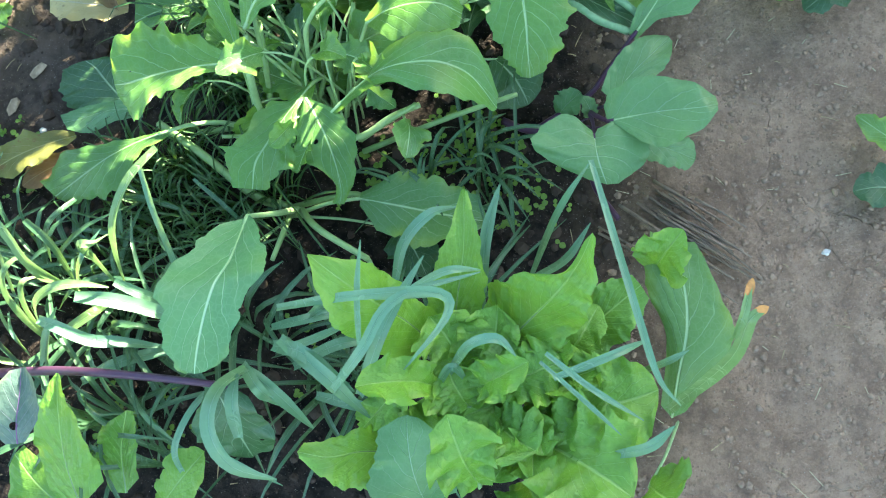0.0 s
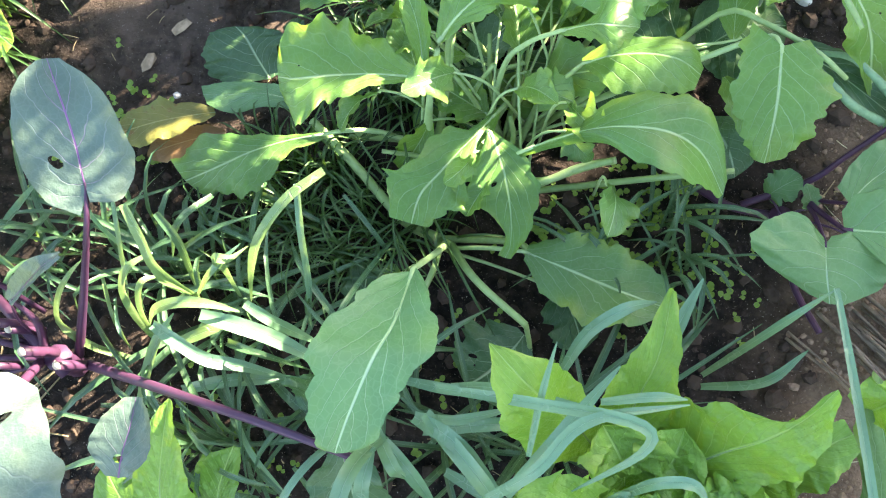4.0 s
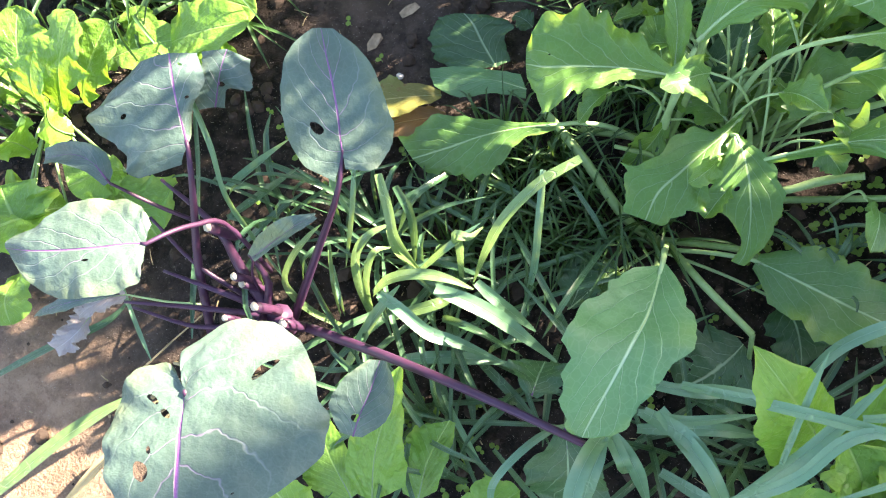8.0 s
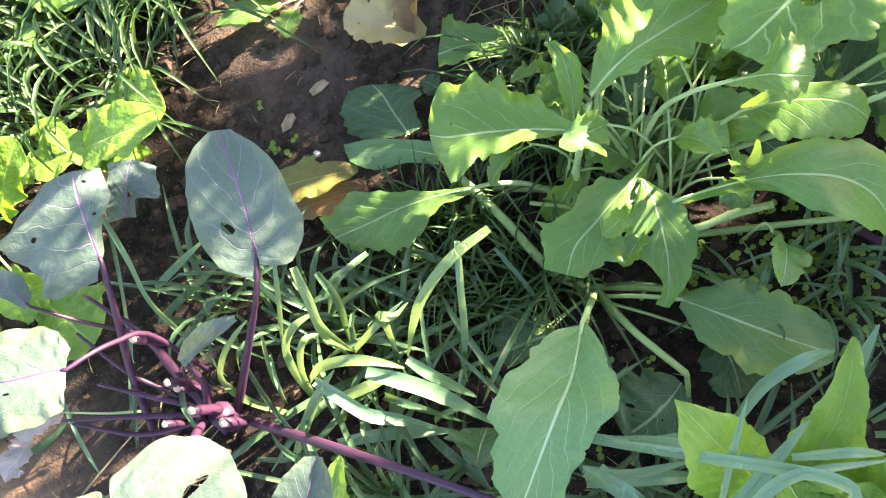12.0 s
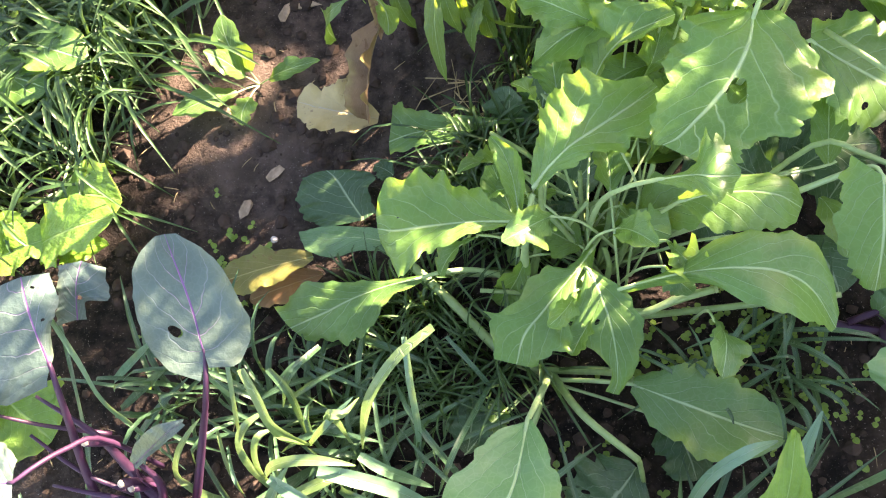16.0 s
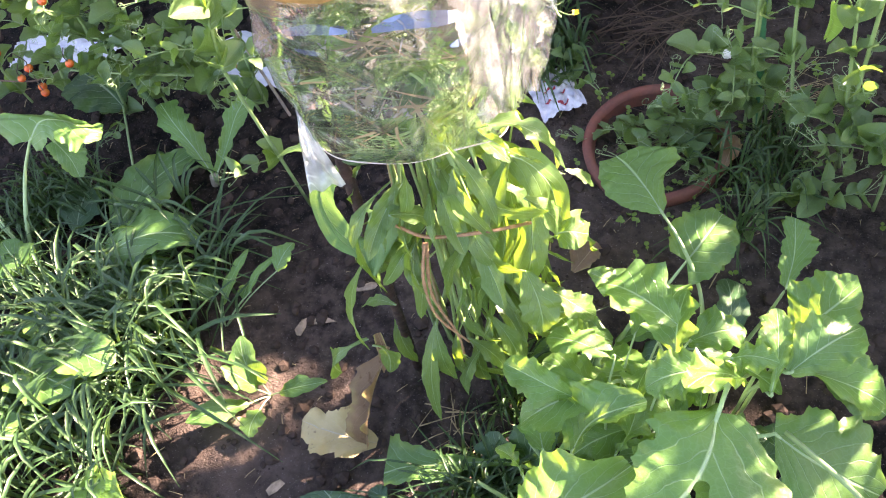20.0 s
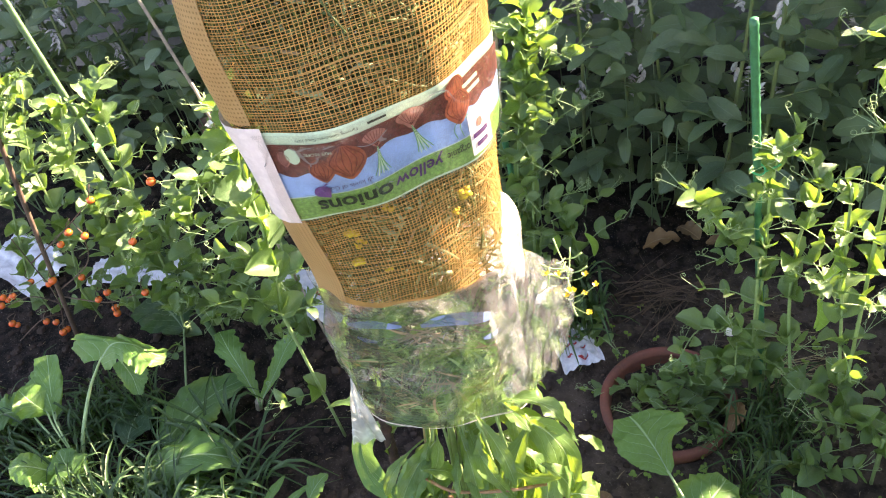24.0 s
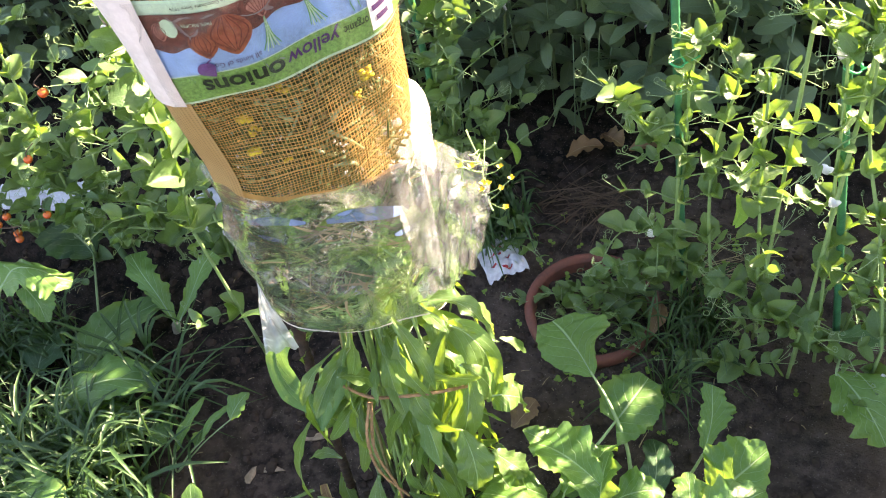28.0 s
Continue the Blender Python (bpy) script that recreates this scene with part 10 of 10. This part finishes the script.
pea_vine([(-1.372, 1.440, 0.040), (-1.364, 1.460, 0.223), (-1.327, 1.480, 0.386), (-1.212, 1.500, 0.532)], 23, 9, 0.047)
pea_vine([(-1.480, 1.420, 0.002), (-1.441, 1.440, 0.235), (-1.450, 1.480, 0.411), (-1.431, 1.500, 0.599), (-1.444, 1.520, 0.696)], 24, 13, 0.047)
pea_vine([(-1.625, 1.440, 0.047), (-1.559, 1.460, 0.279), (-1.601, 1.500, 0.418), (-1.586, 1.520, 0.564), (-1.525, 1.520, 0.682)], 25, 12, 0.047)
pea_vine([(-1.780, 1.460, 0.114), (-1.743, 1.500, 0.300), (-1.729, 1.520, 0.496), (-1.636, 1.540, 0.696)], 26, 11, 0.047)
pea_vine([(-1.948, 1.460, 0.116), (-1.885, 1.500, 0.328), (-1.767, 1.520, 0.560), (-1.647, 1.540, 0.723)], 27, 10, 0.047)
pea_vine([(-2.184, 1.460, 0.042), (-2.023, 1.500, 0.318), (-1.836, 1.520, 0.558), (-1.668, 1.540, 0.737)], 28, 10, 0.047)
pea_vine([(-1.156, 1.450, 0.122), (-1.278, 1.420, 0.159), (-1.395, 1.400, 0.186), (-1.505, 1.400, 0.192)], 29, 7, 0.047)
pea_vine([(-1.258, 1.450, 0.207), (-1.391, 1.440, 0.241), (-1.522, 1.440, 0.265)], 30, 6, 0.047)
pea_vine([(-1.421, 1.480, 0.379), (-1.560, 1.460, 0.334), (-1.750, 1.460, 0.300)], 31, 6, 0.047)
pea_vine([(-0.127, 1.300, -0.078), (-0.064, 1.280, 0.036), (0.009, 1.250, 0.068)], 41, 6, 0.042)
pea_vine([(0.070, 1.280, 0.147), (0.014, 1.300, 0.173), (-0.040, 1.340, 0.173)], 42, 6, 0.042)
pea_vine([(-0.401, 1.420, -0.056), (-0.339, 1.420, 0.019), (-0.267, 1.380, 0.031), (-0.208, 1.340, 0.004)], 43, 8, 0.044)
pea_vine([(-0.228, 1.420, 0.080), (-0.178, 1.420, 0.143), (-0.128, 1.420, 0.081)], 44, 6, 0.044)
# two dense vines added off to the right to shade the mustard leaves
pea_vine([(0.470, 1.385, 0.0), (0.480, 1.380, 0.420), (0.465, 1.385, 0.860)], 53, 18, 0.044)
pea_vine([(0.535, 1.345, 0.0), (0.525, 1.350, 0.420), (0.535, 1.345, 0.850)], 54, 18, 0.044)
# two high vine tops added above the view to shade the kohlrabi
pea_vine([(0.080, 1.310, 0.740), (0.060, 1.315, 0.860), (0.075, 1.310, 1.020)], 51, 9, 0.044)
pea_vine([(0.010, 1.360, 0.780), (0.020, 1.365, 0.900), (0.005, 1.370, 1.040)], 52, 8, 0.044)
pea_pod((-0.050, 1.360, 0.398), 0)
pea_pod((-0.035, 1.360, 0.520), 15)
pea_pod((-0.495, 1.660, 0.222), -10)
pea_pod((-0.565, 1.660, 0.225), 5)
pea_pod((-0.054, 1.360, 0.404), 0)
pea_pod((-1.105, 1.460, 0.436), 5)

# ---- cherry tomatoes ----
tomato = empty("tomato_plant", (-1.948, 1.420, -0.000), "dying cherry tomato plant with bare twigs and orange fruit", "tomato plant")
tube("twig", [(-1.943, 1.420, -0.097), (-1.829, 1.420, 0.108), (-1.837, 1.430, 0.243), (-1.856, 1.440, 0.329)], 0.0022, 0.001, TWIG, tomato)
tube("twig", [(-1.829, 1.420, 0.108), (-1.883, 1.400, 0.145), (-1.988, 1.380, 0.110)], 0.0022, 0.001, TWIG, tomato)
tube("twig", [(-1.851, 1.420, 0.060), (-1.875, 1.380, 0.080), (-1.999, 1.360, -0.008)], 0.0022, 0.001, TWIG, tomato)
tube("twig", [(-1.799, 1.420, 0.155), (-1.636, 1.420, 0.274), (-1.581, 1.420, 0.388)], 0.0022, 0.001, TWIG, tomato)
tube("twig", [(-1.804, 1.420, 0.133), (-1.625, 1.400, 0.156), (-1.490, 1.400, 0.214)], 0.0022, 0.001, TWIG, tomato)
tube("twig", [(-1.837, 1.430, 0.243), (-1.662, 1.420, 0.364), (-1.498, 1.420, 0.486)], 0.0022, 0.001, TWIG, tomato)
cherry((-1.975, 1.400, 0.122), 0.0085, 0)
cherry((-1.983, 1.380, 0.121), 0.0100, 1)
cherry((-1.877, 1.360, 0.194), 0.0095, 2)
cherry((-1.840, 1.400, 0.207), 0.0090, 3)
cherry((-1.751, 1.380, 0.232), 0.0085, 4)
cherry((-1.700, 1.360, 0.271), 0.0100, 5)
cherry((-1.599, 1.400, 0.399), 0.0095, 6)
cherry((-1.531, 1.380, 0.413), 0.0090, 7)
cherry((-1.590, 1.360, 0.402), 0.0085, 8)
cherry((-1.620, 1.400, 0.136), 0.0100, 9)
cherry((-1.599, 1.380, 0.141), 0.0095, 10)
cherry((-1.441, 1.360, 0.259), 0.0090, 11)
cherry((-2.020, 1.400, 0.013), 0.0085, 12)
cherry((-1.990, 1.380, -0.031), 0.0100, 13)
cherry((-2.018, 1.360, -0.040), 0.0095, 14)
cherry((-2.031, 1.400, -0.074), 0.0090, 15)
cherry((-1.832, 1.380, 0.075), 0.0085, 16)
cherry((-1.802, 1.360, 0.063), 0.0100, 17)
cherry((-1.844, 1.400, 0.020), 0.0095, 18)
cherry((-1.865, 1.380, 0.073), 0.0090, 19)
cherry((-1.422, 1.360, 0.544), 0.0085, 20)
cherry((-1.286, 1.400, 0.565), 0.0100, 21)
cherry((-1.583, 1.380, 0.220), 0.0095, 22)
cherry((-1.382, 1.360, 0.428), 0.0090, 23)
cherry((-1.658, 1.400, 0.243), 0.0085, 24)
cherry((-1.999, 1.380, 0.046), 0.0100, 25)
cherry((-1.917, 1.360, 0.184), 0.0095, 26)
cherry((-1.656, 1.400, 0.163), 0.0090, 27)

# pea vines added beyond the path, mostly out of view, to dapple the bed
rng_p = random.Random(17)
for k in range(12):
    px_, py_ = 0.16 + 0.085 * k + (0.25 if k > 4 else 0), 1.36 + rng_p.uniform(-0.06, 0.06)
    h = (1.02, 1.00, 0.70, 0.68, 0.88)[k] if k < 5 else rng_p.uniform(0.65, 0.85)
    pea_vine([(px_, py_, 0.0), (px_ + rng_p.uniform(-0.05, 0.05), py_, h * 0.4), (px_ + rng_p.uniform(-0.06, 0.06), py_, h * 0.75), (px_ + rng_p.uniform(-0.06, 0.06), py_, h)], 60 + k, (15, 24, 10, 9, 26)[k] if k < 5 else 10, 0.042)

# ---- grass, sprouts, straw and soil crumbs ----
def grass_patch(name, cx, cy, rx, ry, count, length, width, label, seed, mat=None, lean=0.6, clumps=0):
    rng = random.Random(seed)
    heap = Heap()
    tufts = [(rng.gauss(0, 0.45), rng.gauss(0, 0.45)) for _ in range(clumps)] if clumps else None
    for _ in range(count):
        if tufts:
            a = rng.choice(tufts)
            x, y = cx + rx * (a[0] + rng.gauss(0, 0.10)), cy + ry * (a[1] + rng.gauss(0, 0.10))
        else:
            x, y = cx + rx * rng.uniform(-1, 1), cy + ry * rng.uniform(-1, 1)
        z = ground_z(x, y) - 0.003
        ln = length * rng.uniform(0.5, 1.25)
        w = rng.uniform(0, 6.283)
        out = ln * lean * rng.uniform(0.4, 1.25)
        d = Vector((math.cos(w), math.sin(w), 0))
        h = math.sqrt(max(0.02, ln * ln - out * out)) * rng.uniform(0.45, 0.9)
        b = Vector((x, y, z))
        pts = [b, b + d * out * 0.3 + Vector((0, 0, h * 0.75)), b + d * out * 0.75 + Vector((0, 0, h)), b + d * out * 1.15 + Vector((0, 0, h * rng.uniform(0.35, 0.95)))]
        v, f, uv = ribbon_data(pts, width * rng.uniform(0.6, 1.3), rng, 8, 0.4, rng.uniform(-0.8, 0.8))
        heap.add(v, f, uv)
    return heap.make(name, mat or GRASS, None, label, "grass")


grass_patch("grass", -1.26, 0.88, 0.27, 0.24, 460, 0.22, 0.0072, "dense tuft of long thin green grass", 1, None, 0.95, 16)
grass_patch("grass", -1.40, 0.72, 0.22, 0.26, 300, 0.20, 0.0075, "sunlit grass between the lettuces", 2, None, 0.7, 10)
grass_patch("grass", -0.56, 0.40, 0.17, 0.14, 330, 0.12, 0.0035, "fine grass under the mustard leaves", 3, None, 0.85, 9)
grass_patch("grass", -0.50, 0.66, 0.10, 0.20, 420, 0.13, 0.004, "thin grass beside the mustard plant", 4, None, 0.85, 8)
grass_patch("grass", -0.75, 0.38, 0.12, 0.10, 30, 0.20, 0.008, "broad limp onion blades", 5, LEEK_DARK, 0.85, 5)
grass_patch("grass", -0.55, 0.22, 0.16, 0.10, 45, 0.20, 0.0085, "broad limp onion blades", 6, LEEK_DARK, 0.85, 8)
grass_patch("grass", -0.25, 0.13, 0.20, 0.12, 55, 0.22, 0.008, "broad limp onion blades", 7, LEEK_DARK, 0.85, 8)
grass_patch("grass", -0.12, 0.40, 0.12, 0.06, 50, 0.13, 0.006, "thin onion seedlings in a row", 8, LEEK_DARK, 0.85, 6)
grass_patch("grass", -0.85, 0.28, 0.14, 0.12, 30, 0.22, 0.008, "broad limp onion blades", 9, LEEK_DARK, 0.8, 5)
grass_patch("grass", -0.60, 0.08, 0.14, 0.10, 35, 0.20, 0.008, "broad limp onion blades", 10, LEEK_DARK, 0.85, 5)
grass_patch("grass", -1.62, 1.05, 0.24, 0.30, 500, 0.16, 0.005, "grass at the foot of the pea plants", 11, None, 0.7, 10)


def sprouts(name, spots, count, label, seed):
    rng = random.Random(seed)
    heap = Heap()
    for _ in range(count):
        cx, cy, r = rng.choice(spots)
        x, y = cx + rng.gauss(0, r), cy + rng.gauss(0, r)
        z = ground_z(x, y)
        h = rng.uniform(0.008, 0.022)
        w0 = rng.uniform(0, 6.28)
        for k in range(rng.choice((2, 2, 3, 4))):
            w = w0 + k * 3.14159 / (1 if k < 2 else 2)
            s = rng.uniform(0.006, 0.011)
            v, f, uv = leaf_data(s, s * 0.95, "oval", rng, teeth=0, ripple=0.02, nu=5, nv=4, quilt=0)
            m = Matrix.Translation((x, y, z + h)) @ Matrix.Rotation(w, 4, "Z") @ Matrix.Rotation(rng.uniform(-0.4, 0.1), 4, "Y")
            heap.add([m @ Vector(p) for p in v], f, uv)
        v, f = tube_data([Vector((x, y, z - 0.002)), Vector((x, y, z + h))], 0.0006, 0.0005, 4)
        heap.add(v, f)
    return heap.make(name, SPROUT, None, label, "sprouts")


sprouts("sprouts", [(-0.16, 0.46, 0.05), (-0.10, 0.52, 0.04), (-0.22, 0.40, 0.04), (-0.05, 0.40, 0.04)], 170, "tiny round-leaved weed sprouts on bare soil", 21)
sprouts("sprouts", [(-0.95, 0.42, 0.05), (-0.88, 0.50, 0.05), (-0.62, 0.06, 0.05), (-0.3, 0.25, 0.08)], 110, "tiny weed sprouts scattered over the soil", 22)
sprouts("sprouts", [(-0.1, 1.2, 0.1), (-0.45, 1.55, 0.08), (-0.1, 1.5, 0.1), (-0.3, 1.25, 0.06)], 90, "tiny weed sprouts scattered over the soil", 23)


def crumbs():
    rng = random.Random(31)
    heap = Heap()
    for _ in range(9500):
        x, y = rng.uniform(-2.1, 0.5), rng.uniform(-0.35, 2.0)
        if x > 0.12 or (math.hypot(x + 1.27, y + 0.20) < 0.34 and rng.random() < 0.9):
            continue
        s = 0.0022 + 0.013 * rng.random() ** 3.4
        v, f = lump((x, y, ground_z(x, y) + s * 0.15), s, rng)
        heap.add(v, f)
    heap.make("soil_crumbs", CLOD, None, "loose crumbs and clods of dark soil", "soil", smooth=False)
    heap = Heap()
    for _ in range(2600):
        x, y = rng.uniform(0.08, 0.75), rng.uniform(-0.3, 0.75)
        s = 0.0015 + 0.0055 * rng.random() ** 5
        v, f = lump((x, y, ground_z(x, y) + s * 0.1), s, rng)
        heap.add(v, f)
    heap.make("soil_crumbs", CLOD_PALE, None, "fine pale crumbs of dry soil on the path", "soil", smooth=False)
    heap = Heap()
    for _ in range(700):
        x, y = rng.uniform(-2.0, 0.6), rng.uniform(-0.3, 1.9)
        ln = 0.006 + 0.03 * rng.random() ** 2.5
        w = rng.uniform(0, 6.28)
        b = Vector((x, y, ground_z(x, y) + 0.003))
        d = Vector((math.cos(w), math.sin(w), rng.uniform(-0.05, 0.2))) * ln
        v, f = tube_data(curve([b, b + d * 0.5 + Vector((0, 0, 0.002)), b + d], 4), 0.0006 + 0.0006 * rng.random(), 0.0005, 4)
        heap.add(v, f)
    heap.make("plant_debris", STRAW, None, "bits of dry straw and root scattered on the soil", "debris")


crumbs()
grass_patch("grass", -0.52, 1.58, 0.10, 0.10, 160, 0.10, 0.006, "low feathery weeds on the soil", 12, None, 0.8, 6)
grass_patch("grass", -0.10, 1.32, 0.16, 0.14, 150, 0.12, 0.004, "thin weeds under the peas", 13, None, 0.85, 7)


def path_grit():
    """Fine dry grains and short bits of straw trodden into the path."""
    rng = random.Random(47)
    grains, bits = Heap(), Heap()
    for _ in range(2600):
        x, y = rng.uniform(0.10, 0.75), rng.uniform(-0.30, 0.80)
        s = 0.0016 + 0.0045 * rng.random() ** 4
        grains.add(*lump((x, y, ground_z(x, y) + s * 0.1), s, rng, 0.7))
    for _ in range(70):
        x, y = rng.uniform(0.10, 0.65), rng.uniform(-0.25, 0.95)
        w, ln = rng.uniform(0, 6.28), rng.uniform(0.008, 0.035)
        d = Vector((math.cos(w), math.sin(w), 0)) * ln / 2
        ends = [Vector((p.x, p.y, ground_z(p.x, p.y) + 0.0015)) for p in (Vector((x, y, 0)) - d, Vector((x, y, 0)), Vector((x, y, 0)) + d)]
        bits.add(*tube_data(ends, 0.0008, 0.0005, 4))
    grains.make("path_grit", PATH_GRAIN, None, "fine dry grains on the trodden earth path", "grit")
    bits.make("straw_bits", PALE_DEAD, None, "short scraps of dry straw on the path", "straw")


path_grit()
